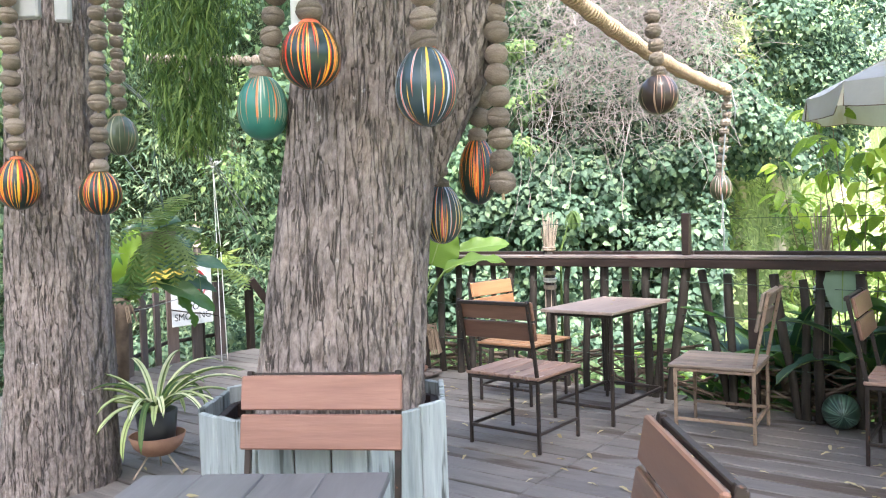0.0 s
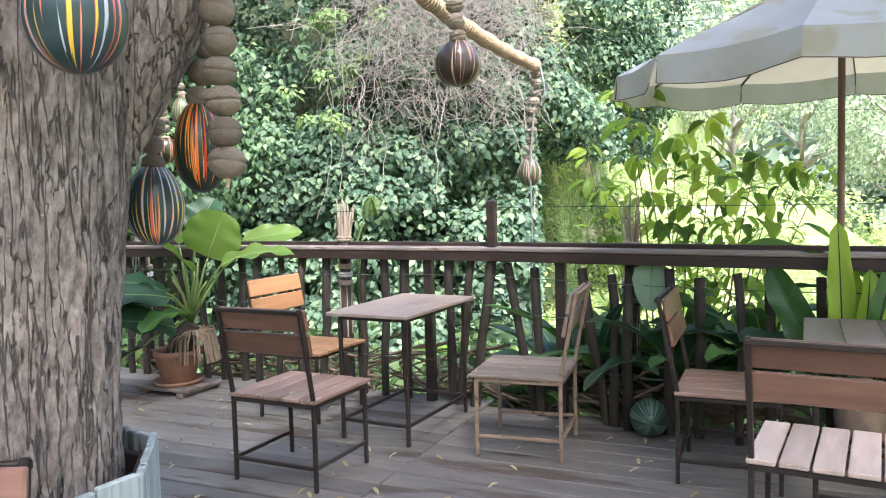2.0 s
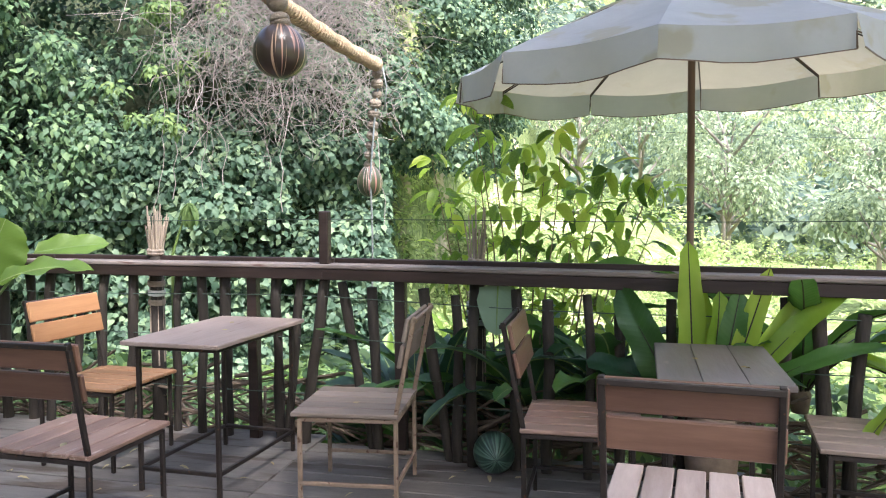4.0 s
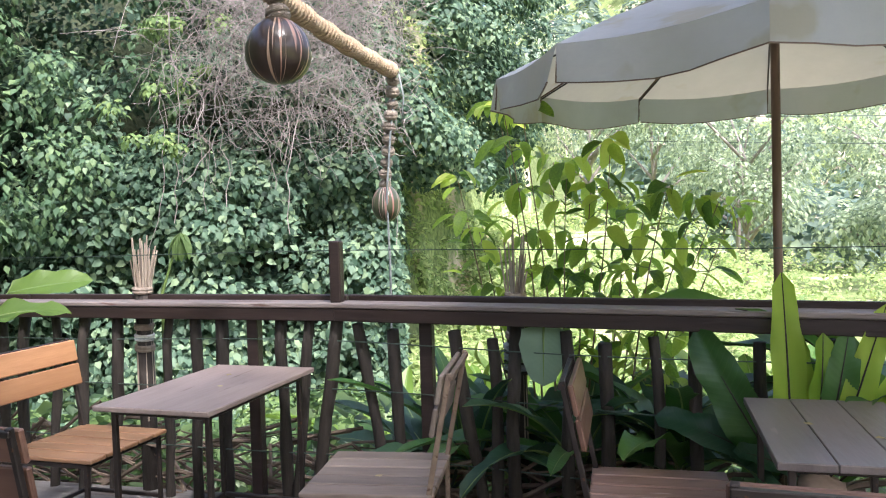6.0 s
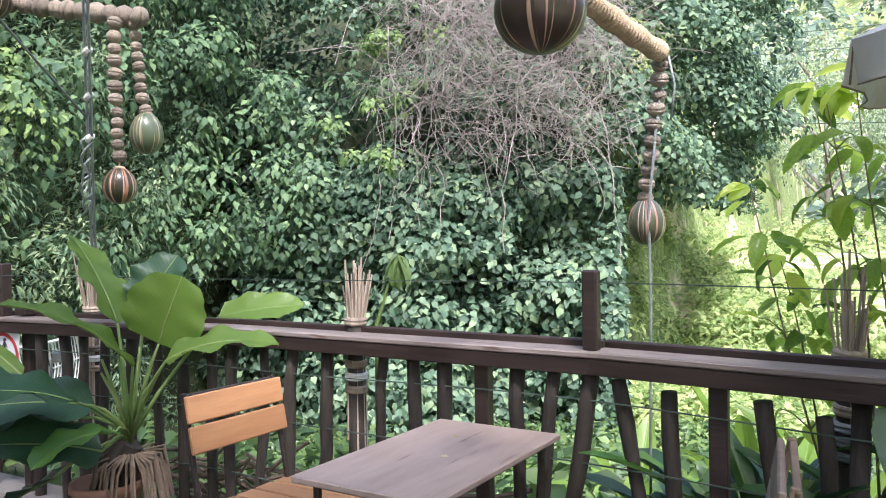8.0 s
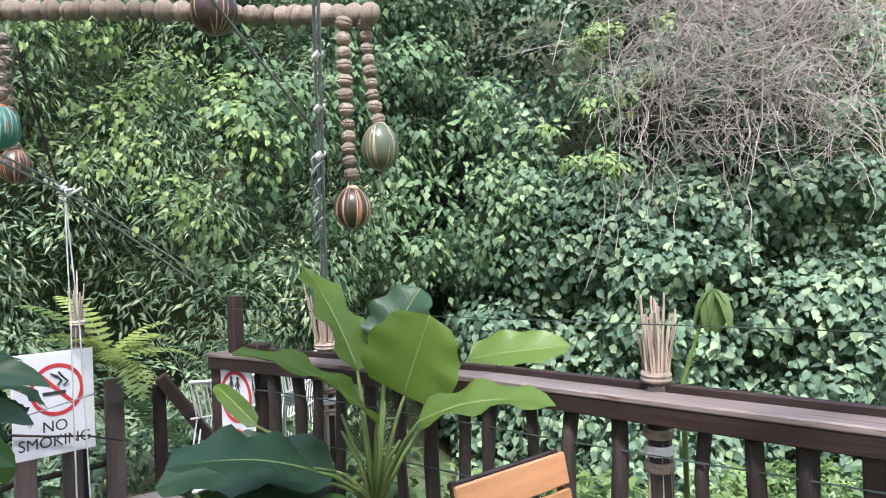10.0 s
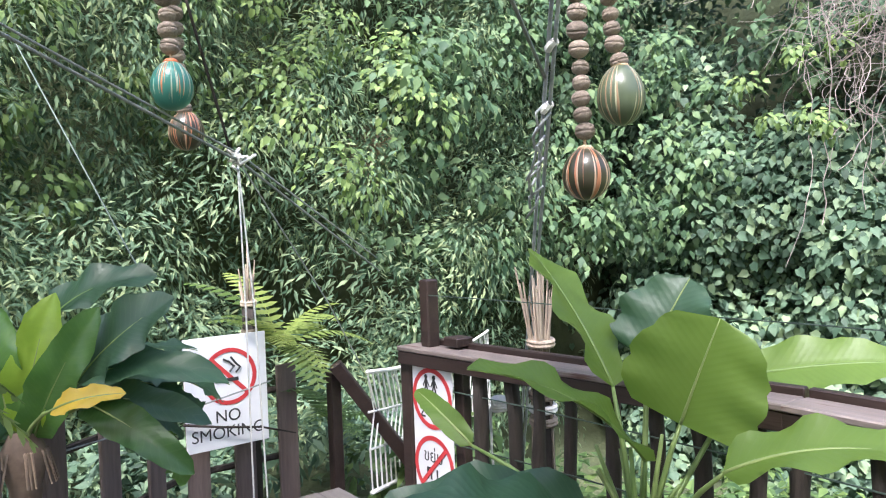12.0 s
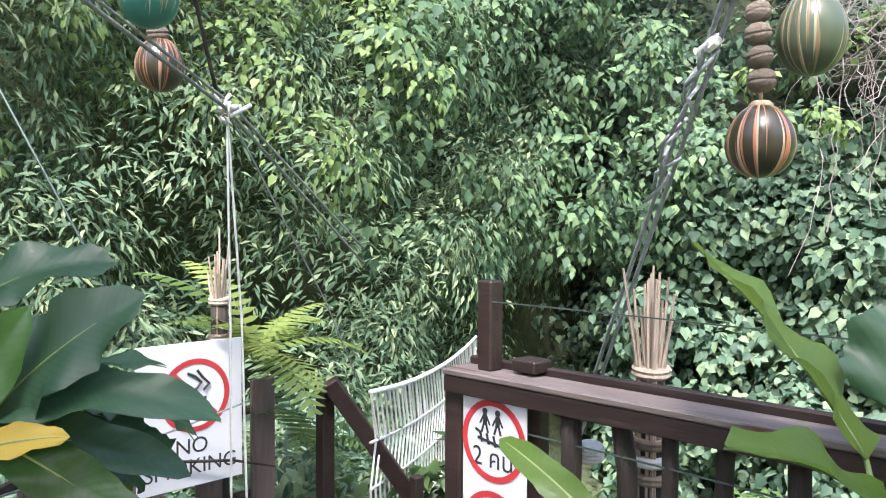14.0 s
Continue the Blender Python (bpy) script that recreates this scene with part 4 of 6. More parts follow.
for xt, xb, top in STAKES:
    rad = r.uniform(0.024, 0.033)
    y = rail_y(xt) + 0.075 + r.uniform(-0.012, 0.012)
    slope = (xb - xt) / (top - 0.40)
    bow = r.gauss(0, 0.010)
    pts = [(xt + slope * (top + 0.35) * (1 - q) + bow * math.sin(q * 6.0) + r.gauss(0, 0.003), y + r.gauss(0, 0.006), -0.35 + (top + 0.35) * q) for q in np.linspace(0, 1, 9)]
    part("stake", Shape().tube(pts, [rad * r.uniform(0.9, 1.16) for _ in pts], 9, True, 0.08), STAKE, railing, smooth=True)
for x in (-0.484, 0.466, 3.4):
    part("square_post", Shape().box(0.062, 0.06, 1.42, pose(x, rail_y(x) + 0.085, 0.262), 0.005), RAIL, railing)
for x, y, z1, w in ((0.0, rail_y(0) + 0.06, 1.36, 0.058), (-3.80, 0.02, 1.386, 0.07)):
    part("finial_post", Shape().box(w, w, z1 - 1.055, pose(x, y, (z1 + 1.062) / 2), 0.007), RAIL, railing, "short square post rising above the rail")
part("end_post", Shape().box(0.085, 0.07, 1.40, pose(-3.925, -0.02, 0.30), 0.006), RAIL, railing)
part("end_block", Shape().box(0.11, 0.10, 0.045, pose(-3.64, 0.07, 1.093), 0.006), RAIL, railing)
part("strut", Shape().box(0.07, 0.05, 1.35, pose(-3.59, 0.045, 0.33), 0.005), RAIL, railing)
for z, s in ((0.30, 0), (0.62, 1), (0.86, 2)):
    part("stake_wire", Shape().tube([(xx, rail_y(xx) + 0.05, z + 0.012 * math.sin(xx * 2 + s)) for xx in np.linspace(-3.9, 5.3, 30)], 0.0035, 4), WIRE, railing)
part("top_wire", Shape().tube([(xx, rail_y(xx) + 0.07, 1.315 - 0.012 * math.sin((xx + 3.8) / 3.8 * math.pi) ** 2) for xx in np.linspace(-3.8, 5.5, 40)], 0.003, 4), WIRE, railing, "thin green wire")


# ---- furniture ----
def make_chair(label, seat_mat, back_mat, frame_mat, m, group):
    """A steel-framed chair with wooden slats; its front looks along +y."""
    ch = thing("chair", label, "chair", m, group)
    w, d, t = 0.505, 0.47, 0.020
    for sx in (-1, 1):
        part("front_leg", Shape().box(t, t, 0.42, pose(sx * (w / 2 - t / 2), d / 2 - t / 2, 0.21), 0.003), frame_mat, ch)
        part("back_leg", Shape().box(t, t, 0.44, pose(sx * (w / 2 - t / 2), -d / 2 + t / 2, 0.22), 0.003).box(t, t, 0.46, pose(sx * (w / 2 - t / 2), -d / 2 + t / 2 - 0.045, 0.668, 11), 0.003), frame_mat, ch)
        part("side_rail", Shape().box(t, d - t, t, pose(sx * (w / 2 - t / 2), 0, 0.415), 0.003), frame_mat, ch)
        part("side_stretcher", Shape().box(0.018, d - t, 0.018, pose(sx * (w / 2 - t / 2), 0, 0.115), 0.003), frame_mat, ch)
    part("back_stretcher", Shape().box(w - t, 0.018, 0.018, pose(0, -d / 2 + t / 2, 0.115), 0.003), frame_mat, ch)
    part("front_rail", Shape().box(w - t, t, t, pose(0, d / 2 - t / 2, 0.415), 0.003), frame_mat, ch)
    part("back_rail", Shape().box(w - t, t, t, pose(0, -d / 2 + t / 2, 0.415), 0.003), frame_mat, ch)
    part("top_rail", Shape().box(w, t, t, pose(0, -d / 2 - 0.083, 0.876), 0.003), frame_mat, ch)
    n = 5
    for i in range(n):
        xx = (i - (n - 1) / 2) * (w + 0.025) / n
        part("seat_slat", Shape().box((w + 0.025) / n - 0.010, d + 0.035, 0.02, pose(xx, 0.012, 0.438 + 0.001 * (i % 2)), 0.004), seat_mat, ch)
    for i, z in enumerate((0.713, 0.832)):
        part("back_slat", Shape().box(w + 0.015, 0.02, 0.108, pose(0, -d / 2 + 0.034 - 0.19 * (z - 0.44), z, 11), 0.005), back_mat, ch)
    return ch


def make_table(label, top_mat, w, d, m, boards=0, group="tables"):
    tb = thing("table", label, "table", m, group)
    t = 0.022
    if boards:
        for i in range(boards):
            part("top_board", Shape().box(w / boards - 0.0015, d, 0.024, pose((i - (boards - 1) / 2) * w / boards, 0, 0.738 + 0.0008 * (i % 2)), 0.003), top_mat, tb)
    else:
        part("tabletop", Shape().box(w, d, 0.022, pose(0, 0, 0.739), 0.004), top_mat, tb)
    for sx in (-1, 1):
        for sy in (-1, 1):
            part("leg", Shape().box(t, t, 0.72, pose(sx * (w / 2 - 0.05), sy * (d / 2 - 0.07), 0.36), 0.003), STEEL, tb)
        part("apron", Shape().box(t, d - 0.14, t, pose(sx * (w / 2 - 0.05), 0, 0.713), 0.003), STEEL, tb)
        part("low_rail", Shape().box(0.02, d - 0.16, 0.02, pose(sx * (w / 2 - 0.05), 0, 0.115), 0.003), STEEL, tb)
    for sy in (-1, 1):
        part("apron", Shape().box(w - 0.1, t, t, pose(0, sy * (d / 2 - 0.07), 0.713), 0.003), STEEL, tb)
        part("low_rail", Shape().box(w - 0.12, 0.02, 0.02, pose(0, sy * (d / 2 - 0.07), 0.115), 0.003), STEEL, tb)
    return tb


G1, G2, G3 = "chairs at the railing table", "chairs at the umbrella table", "chairs at the tree table"
make_chair("chair with brown slat back and worn reddish seat, dark steel legs", SEATWOOD, SHADEDWOOD, STEEL, pose(-0.536, -1.43, 0, 0, 0, -2), G1)
make_chair("chair with orange varnished slats on dark steel legs beside the railing", ORANGESEAT, ORANGEWOOD, STEEL, pose(-1.13, -0.45, 0, 0, 0, -93), G1)
make_chair("chair with greyed wooden slats and rusty tan steel frame", GREYSEAT, GREYSEAT, RUST, pose(0.43, -0.655, 0, 0, 0, 95.5), G1)
make_chair("chair with brown slats on dark steel legs by the ferns", SEATWOOD, SHADEDWOOD, STEEL, pose(1.49, -0.715, 0, 0, 0, -89.5), G2)
make_chair("chair with reflected light painted pale on its slat seat, brown slat back", SHEENWOOD, SHADEDWOOD, STEEL, pose(1.885, -1.61, 0, 0, 0, -6), G2)
make_chair("chair with greyed slat seat beside the umbrella table", GREYSEAT, SHADEDWOOD, STEEL, pose(2.70, -0.77, 0, 0, 0, 84), G2)
make_chair("chair with red-brown varnished slat back before the planter", REDWOOD, REDWOOD, STEEL, pose(0.285, -4.02, 0, 0, 0, -151), G3)
make_chair("chair with brown varnished slats at the tree table", SHADEDWOOD, SHADEDWOOD, STEEL, pose(1.13, -4.12, 0, 0, 0, 126), G3)
make_table("narrow table with brown-grey top on dark steel legs by the railing", TABLETOP, 0.535, 0.885, pose(-0.387, -0.525, 0, 0, 0, -3))
make_table("table with weathered board top under the umbrella", DARKTABLE, 0.475, 0.785, pose(2.041, -0.893, 0, 0, 0, -1.3), 3)
make_table("dark grey table beside the tree planter", SLATE, 0.62, 0.88, pose(0.66, -4.60, 0, 0, 0, 33), 4)


# ---- trees on the deck ----
def bark_trunk(path, radii, n=96, rings=90, seed=0, ridge=0.02):
    """A trunk with vertical plates of bark parted by furrows."""
    sh = Shape()
    verts, faces = [], []
    path = [Vector(p) for p in path]
    for i in range(rings + 1):
        u = i / rings * (len(path) - 1)
        k = min(int(u), len(path) - 2)
        q = u - k
        q2 = q * q * (3 - 2 * q) * 0.5 + q * 0.5
        p = path[k].lerp(path[k + 1], q2)
        rr = radii[k] + (radii[k + 1] - radii[k]) * q2
        for j in range(n):
            a = 2 * math.pi * j / n
            c, s = math.cos(a), math.sin(a)
            f = noise.noise(Vector((c * rr * 27 + seed, s * rr * 27, p.z * 1.9))) * 0.7 + noise.noise(Vector((c * rr * 75, s * rr * 75 + seed, p.z * 11))) * 0.5
            big = noise.noise(Vector((c * 1.6 + seed, s * 1.6, p.z * 0.9)))
            rad = rr * (1 + 0.07 * big) - ridge * max(0, 0.22 - abs(f)) * 3.4 + ridge * 0.45 * f
            verts.append((p.x + c * rad, p.y + s * rad, p.z))
    for i in range(rings):
        for j in range(n):
            faces.append((i * n + j, i * n + (j + 1) % n, (i + 1) * n + (j + 1) % n, (i + 1) * n + j))
    return sh.add(verts, faces)


# Loose leaf clumps, out of view, that block sun from the deck.
def crown(cx, cy, cz, spread, count, seed):
    g2 = np.random.default_rng(seed)
    c2 = np.column_stack([cx + g2.normal(size=count) * spread, cy + g2.normal(size=count) * spread, cz + g2.uniform(-0.8, 1.6, count)])
    p2, n2, s2 = clumps(c2, np.tile([0.0, 0, 0.4], (count, 1)), g2.uniform(0.4, 0.9, count), 60, (0.16, 0.3), seed=seed + 1)
    return leaf_mesh("crown", SHADECANOPY, p2, n2, s2, 0.5, 0.2, 0.5, seed)


t1 = thing("tree", "large grey-brown furrowed tree trunk growing through the deck planter", "tree", None, "deck trees")
part("trunk", bark_trunk([(-0.29, -3.35, -0.1), (-0.26, -3.335, 0.35), (-0.20, -3.295, 1.0), (-0.13, -3.245, 1.7), (-0.05, -3.19, 2.4), (-0.03, -3.15, 2.8)], [0.385, 0.365, 0.315, 0.285, 0.29, 0.275], 230, 240, 3, 0.018), BARK, t1, smooth=True)
part("upper_trunk", bark_trunk([(-0.03, -3.15, 2.79), (0.0, -3.10, 3.4), (0.1, -3.0, 6.2)], [0.275, 0.25, 0.16], 60, 60, 3), BARK, t1, smooth=True)
part("side_limb", bark_trunk([(-0.02, -3.08, 1.5), (0.12, -2.99, 1.9), (0.21, -2.91, 2.3), (0.45, -2.65, 3.2), (1.0, -2.1, 4.5)], [0.10, 0.15, 0.14, 0.11, 0.08], 90, 110, 9), BARK, t1, smooth=True)
# Unseen crowns set off the trunk, where they shade deck and furniture.
part("crown", crown(4.55, -4.80, 6.8, 1.45, 125, 81), SHADECANOPY, t1)
part("crown", crown(1.87, -7.76, 6.8, 1.6, 110, 85), SHADECANOPY, t1)
t2 = thing("tree", "grey-brown furrowed tree trunk beside the potted spider plant", "tree", None, "deck trees")
part("trunk", bark_trunk([(-2.34, -3.42, -0.3), (-2.32, -3.38, 0.6), (-2.34, -3.34, 1.5), (-2.38, -3.30, 2.5), (-2.44, -3.26, 5.2)], [0.33, 0.275, 0.255, 0.245, 0.17], 190, 260, 17, 0.020), BARK, t2, smooth=True)
# Another unseen crown, added to shade the left of the deck.
part("crown", crown(-1.33, -4.76, 6.8, 1.7, 60, 91), SHADECANOPY, t2)

# planter round the trunk
pl = thing("tree_planter", "blue-grey weathered plank planter box round the tree", "planter", pose(-0.28, -3.33, 0))
R0, SIDES = 0.485, 8
for k in range(SIDES):
    a0 = 2 * math.pi * (k + 0.35) / SIDES
    a1 = 2 * math.pi * (k + 1.35) / SIDES
    p0, p1 = Vector((math.cos(a0) * R0, math.sin(a0) * R0, 0)), Vector((math.cos(a1) * R0, math.sin(a1) * R0, 0))
    an = math.degrees(math.atan2(p1.y - p0.y, p1.x - p0.x))
    for q in range(3):
        c = p0.lerp(p1, (q + 0.5) / 3)
        part("plank", Shape().box((p1 - p0).length / 3 - 0.006, 0.022, 0.68 + 0.012 * ((q * 7 + k * 3) % 3), pose(c.x, c.y, 0.343, 0, 0, an), 0.004), PLANTERWOOD, pl)
    c = p0.lerp(p1, 0.5) * 0.93
    part("inner_rim", Shape().box((p1 - p0).length * 0.93, 0.03, 0.06, pose(c.x, c.y, 0.60, 0, 0, an), 0.004), RAIL, pl)
part("soil", Shape().lathe([(0.0, 0.50), (0.43, 0.50), (0.43, 0.3)], 16), SOIL, pl)


# ---- hanging garlands ----
def bead_mesh(r0, seed):
    """A round husk in two halves with a groove round its middle."""
    rr = random.Random(seed)
    prof = [(0.0, -0.86), (0.42, -0.80), (0.80, -0.56), (0.98, -0.22), (0.99, -0.05), (0.90, -0.02), (0.90, 0.02), (0.99, 0.05), (0.97, 0.25), (0.78, 0.58), (0.40, 0.82), (0.0, 0.87)]
    sh = Shape().lathe([(max(0, r) * r0 * (1 if r == 0 else rr.uniform(0.97, 1.03)), z * r0) for r, z in prof], 14)
    return sh.mesh("bead", HUSK, True)


BEADS = [bead_mesh(1.0, i) for i in range(5)]


def gourd_shape(rad, tall):
    prof = []
    for i in range(19):
        a = -math.pi / 2 + math.pi * i / 18
        wide = math.cos(a) * (1.0 - 0.10 * math.sin(a))
        prof.append((max(0.0, rad * wide), rad * tall * math.sin(a)))
    prof[-1] = (0.0, prof[-1][1] * 0.985)
    return Shape().lathe(prof, 28)


def add_beads(parent, path, rad, gap=0.86, seed=0, tilt=8):
    """Beads threaded along a path."""
    rr = random.Random(seed)
    pts = [Vector(p) for p in path]
    total = sum((b - a).length for a, b in zip(pts, pts[1:]))
    s = rad * 0.8
    while s < total:
        q = s
        for a, b in zip(pts, pts[1:]):
            ln = (b - a).length
            if q <= ln:
                d = (b - a).normalized()
                c = a + d * q
                break
            q -= ln
        size = rad * rr.uniform(0.88, 1.1)
        rot = d.to_track_quat("Z", "Y").to_matrix().to_4x4() @ pose(0, 0, 0, rr.gauss(0, tilt), rr.gauss(0, tilt), rr.uniform(0, 360))
        part("bead", BEADS[rr.randrange(5)], HUSK, parent, m=Matrix.Translation(c + Vector((rr.gauss(0, rad * 0.08), rr.gauss(0, rad * 0.08), 0))) @ rot @ Matrix.Scale(size, 4))
        s += size * gap * 2
    part("cord", Shape().tube(path, 0.006, 5), ROPEWRAP, parent)


def garland(label, path, rad, gourd=None, seed=0, collar=(0.6, 0.10, 0.03)):
    """A string of husks; gourd: radius, tallness, paint; it hangs with its lower end at the path's end."""
    gl = thing("garland", label, "garland", None, "hanging garlands")
    end = Vector(path[-1])
    path = [Vector(p) for p in path]
    if gourd:
        gr, tall, paint = gourd
        c = end + Vector((0, 0, gr * tall))
        part("gourd", gourd_shape(gr, tall), paint, gl, smooth=True, m=Matrix.Translation(c))
        top = end + Vector((0, 0, 2 * gr * tall - 0.004))
        path[-1] = top
        part("collar", Shape().lathe([(0.0, -0.012), (gr * 0.34, -0.010), (gr * 0.36, 0.0), (gr * 0.24, 0.010), (0.0, 0.014)], 14), COLLARPAINT if paint in (FIRE, SILVER, TEAL, PINKRUN) else ROPEWRAP, gl, smooth=True, m=Matrix.Translation(top))
    if (path[0] - path[-1]).length > rad:
        add_beads(gl, path, rad, seed=seed)
    return gl


# on the large trunk
garland("brown husk string with dark gourd, orange paint runs", [(0.05, -3.66, 2.45), (0.067, -3.684, 1.80)], 0.045, (0.098, 1.12, FIRE), 1)
garland("brown husk string with teal gourd, orange paint runs", [(-0.20, -3.56, 2.45), (-0.25, -3.57, 2.0), (-0.296, -3.586, 1.675)], 0.042, (0.092, 1.3, TEAL), 2)
garland("brown husk string, green gourd with pink and yellow paint runs", [(0.36, -3.45, 2.45), (0.371, -3.468, 1.665)], 0.046, (0.102, 1.28, SILVER), 3)
garland("brown husk string with long green gourd, orange paint runs", [(0.20, -2.80, 2.45), (0.17, -2.82, 1.9), (0.150, -2.86, 1.42)], 0.043, (0.078, 1.75, FIRE), 4)
garland("long double string of brown coconut husks without a gourd", [(0.31, -2.96, 2.5), (0.33, -2.975, 1.9), (0.351, -2.99, 1.43)], 0.048, None, 5)
garland("string of husks with a dark striped gourd behind the trunk", [(-0.10, -2.78, 2.1), (-0.05, -2.849, 1.262)], 0.036, (0.088, 1.45, SILVER), 6)
# on the smaller trunk
garland("grey-brown husk string with gourd, orange and white paint runs", [(-2.02, -3.70, 2.8), (-2.047, -3.673, 1.487)], 0.045, (0.098, 1.32, FIRE), 7)
garland("brown husk string with round gourd, orange and yellow runs", [(-1.70, -3.41, 2.8), (-1.722, -3.430, 1.447)], 0.046, (0.10, 1.12, FIRE), 8)
garland("string of husks with a black and grey-green gourd", [(-1.97, -3.16, 2.7), (-1.95, -3.18, 1.775)], 0.040, (0.094, 1.15, MELONGREEN), 9)

# rope-wrapped branch with its gourds
tipv = Vector((0.14, 0.59, 2.29))


def branch_at(s):
    return tipv + Vector((-0.18 * s, -s, 0.061 * s + 0.0725 * s * s))


br = thing("wrapped_branch", "long bare branch wrapped in tan rope reaching over the railing", "branch", None)
part("core", Shape().tube([branch_at(s) for s in np.linspace(0, 3.3, 20)], [0.034 + 0.006 * s for s in np.linspace(0, 3.3, 20)], 10), ROPEWRAP, br, smooth=True)
s = 0.015
coil = []
while s < 2.6:
    c, d = branch_at(s), (branch_at(s + 0.02) - branch_at(s)).normalized()
    side = d.cross(Vector((0, 0, 1))).normalized()
    up = side.cross(d)
    rr_ = 0.036 + 0.006 * s
    for k in range(8):
        a = 2 * math.pi * k / 8
        coil.append(branch_at(s + 0.024 * k / 8) + (side * math.cos(a) + up * math.sin(a)) * (rr_ + 0.004 * math.sin(s * 31)))
    s += 0.024
part("rope_coil", Shape().tube(coil, 0.0085, 5), ROPEWRAP, br, "tan rope wound round the branch", True)
pa = branch_at(1.56)
garland("round brown gourd with tan lines hung from the branch", [(0.155, -0.97, pa.z + 0.02), (0.19, -0.97, 1.955)], 0.05, (0.118, 1.02, MELON), 12)
garland("thin dark husk string, green-brown gourd with pink runs", [(0.135, 0.60, 2.27), (0.075, 0.66, 1.9), (0.03, 0.72, 1.45)], 0.038, (0.084, 1.28, PINKRUN), 13)
rp = thing("hanging_rope", "grey rope hanging from the branch tip", "rope", None)
part("rope", Shape().tube([(0.15, 0.60, 2.30), (0.10, 0.62, 1.95), (0.06, 0.64, 1.6), (0.05, 0.70, 1.2), (0.03, 0.72, 0.2), (0.03, 0.72, -0.6)], 0.007, 6), PALEROPE, rp, smooth=True)
part("rope_tail", Shape().tube([(0.16, 0.60, 2.30), (0.19, 0.60, 2.15), (0.17, 0.61, 2.0)], 0.005, 5), PALEROPE, rp, smooth=True)

# bead-wrapped beam over the steps
bm = thing("garland_beam", "beam strung with brown husks and a large brown gourd", "garland", None, "hanging garlands")
beam_path = [(-4.75, -1.25, 3.02), (-3.9, -0.45, 2.98), (-3.3, 0.05, 2.90), (-2.72, 0.22, 2.80)]
part("beam_core", Shape().tube(beam_path, 0.022, 8), STICK, bm, smooth=True)
add_beads(bm, beam_path, 0.058, 0.8, 14, 14)
part("gourd", gourd_shape(0.125, 1.1), MELON, bm, smooth=True, m=Matrix.Translation((-3.50, -0.22, 2.93)))
garland("string of husks with a brown gourd with orange lines", [(-2.86, 0.13, 2.80), (-2.87, 0.14, 2.3), (-2.855, 0.145, 1.727)], 0.040, (0.095, 1.12, MELONRED), 15)
garland("string of husks with a grey-green gourd with pale lines", [(-2.80, 0.22, 2.80), (-2.79, 0.25, 2.4), (-2.769, 0.268, 2.020)], 0.038, (0.095, 1.30, MELONGREEN), 16)
garland("short husk string with teal gourd, white and orange lines", [(-4.42, -1.02, 2.95), (-4.40, -1.0, 2.6), (-4.38, -1.003, 2.236)], 0.045, (0.098, 1.2, TEAL), 17)
garland("string of husks with a brown striped gourd", [(-4.66, -0.90, 2.95), (-4.69, -0.87, 2.6), (-4.717, -0.833, 2.09)], 0.042, (0.09, 1.15, MELONRED), 18)
garland("string of husks with a brown gourd by the fence", [(-4.85, -1.75, 2.75), (-4.87, -1.76, 1.98)], 0.04, (0.09, 1.2, MELONRED), 19)

# iron rods and guy ropes
rod = thing("hanging_rods", "pair of thin dark rods tied with grey rope", "rods", None)
for dx in (0, 0.035):
    part("rod", Shape().tube([(-2.26 + dx, -0.51, 3.0), (-2.564 + dx, -0.278, 2.6), (-3.06 + dx, 0.095, 1.95), (-3.554 + dx, 0.47, 1.3), (-4.3 + dx, 1.04, 0.3), (-4.8 + dx, 1.4, -0.5)], 0.008, 6), PALEROPE, rod, smooth=True)
rr_ = random.Random(4)
for z in (2.75, 2.5, 2.3, 2.1):
    part("tie", Shape().lathe([(0.026, -0.014), (0.034, 0), (0.026, 0.014)], 10), WHITEROPE, rod, m=pose(-2.564 - (2.6 - z) * 0.7615 + 0.017, -0.278 + (2.6 - z) * 0.575, z, 28, -32, 0))
for k in range(10):
    z = 2.12 - k * 0.04
    kx, ky = -2.55 - (2.6 - z) * 0.7615, -0.29 + (2.6 - z) * 0.575
    part("knot", Shape().tube([(kx + rr_.gauss(0, 0.03), ky + rr_.gauss(0, 0.03), z), (kx - 0.02 + rr_.gauss(0, 0.02), ky - 0.02, z - 0.04), (kx - 0.05 + rr_.gauss(0, 0.02), ky, z - 0.09)], 0.006, 5), PALEROPE, rod, smooth=True)


def guy(label, pts, rad=0.007, mat=None, sag=0.0):
    gy_ = thing("guy_rope", label, "rope", None, "guy ropes")
    out = []
    for a, b in zip(pts, pts[1:]):
        a, b = Vector(a), Vector(b)
        for q in np.linspace(0, 1, 9)[: -1]:
            out.append(a.lerp(b, q) - Vector((0, 0, sag * 4 * q * (1 - q))))
    out.append(Vector(pts[-1]))
    part("rope", Shape().tube(out, rad, 5), mat or GREYROPE, gy_, smooth=True)
    return gy_


KN = (-4.69, -0.575, 2.05)
gg = guy("grey guy rope running down to the railing", [(-3.402, -2.462, 2.6), (-4.604, -0.638, 2.05), KN, (-6.361, 1.32, 1.3)], 0.008)
for k in range(9):
    part("knot", Shape().tube([(KN[0] + rr_.gauss(0, 0.015), KN[1] + rr_.gauss(0, 0.03), KN[2] + rr_.gauss(0, 0.03)) for _ in range(4)], 0.009, 5), WHITEROPE, gg, smooth=True)
guy("grey guy rope parallel to the first", [(-3.42, -2.47, 2.64), (-4.70, -0.56, 2.08), (-6.2, 1.2, 1.42)], 0.006)
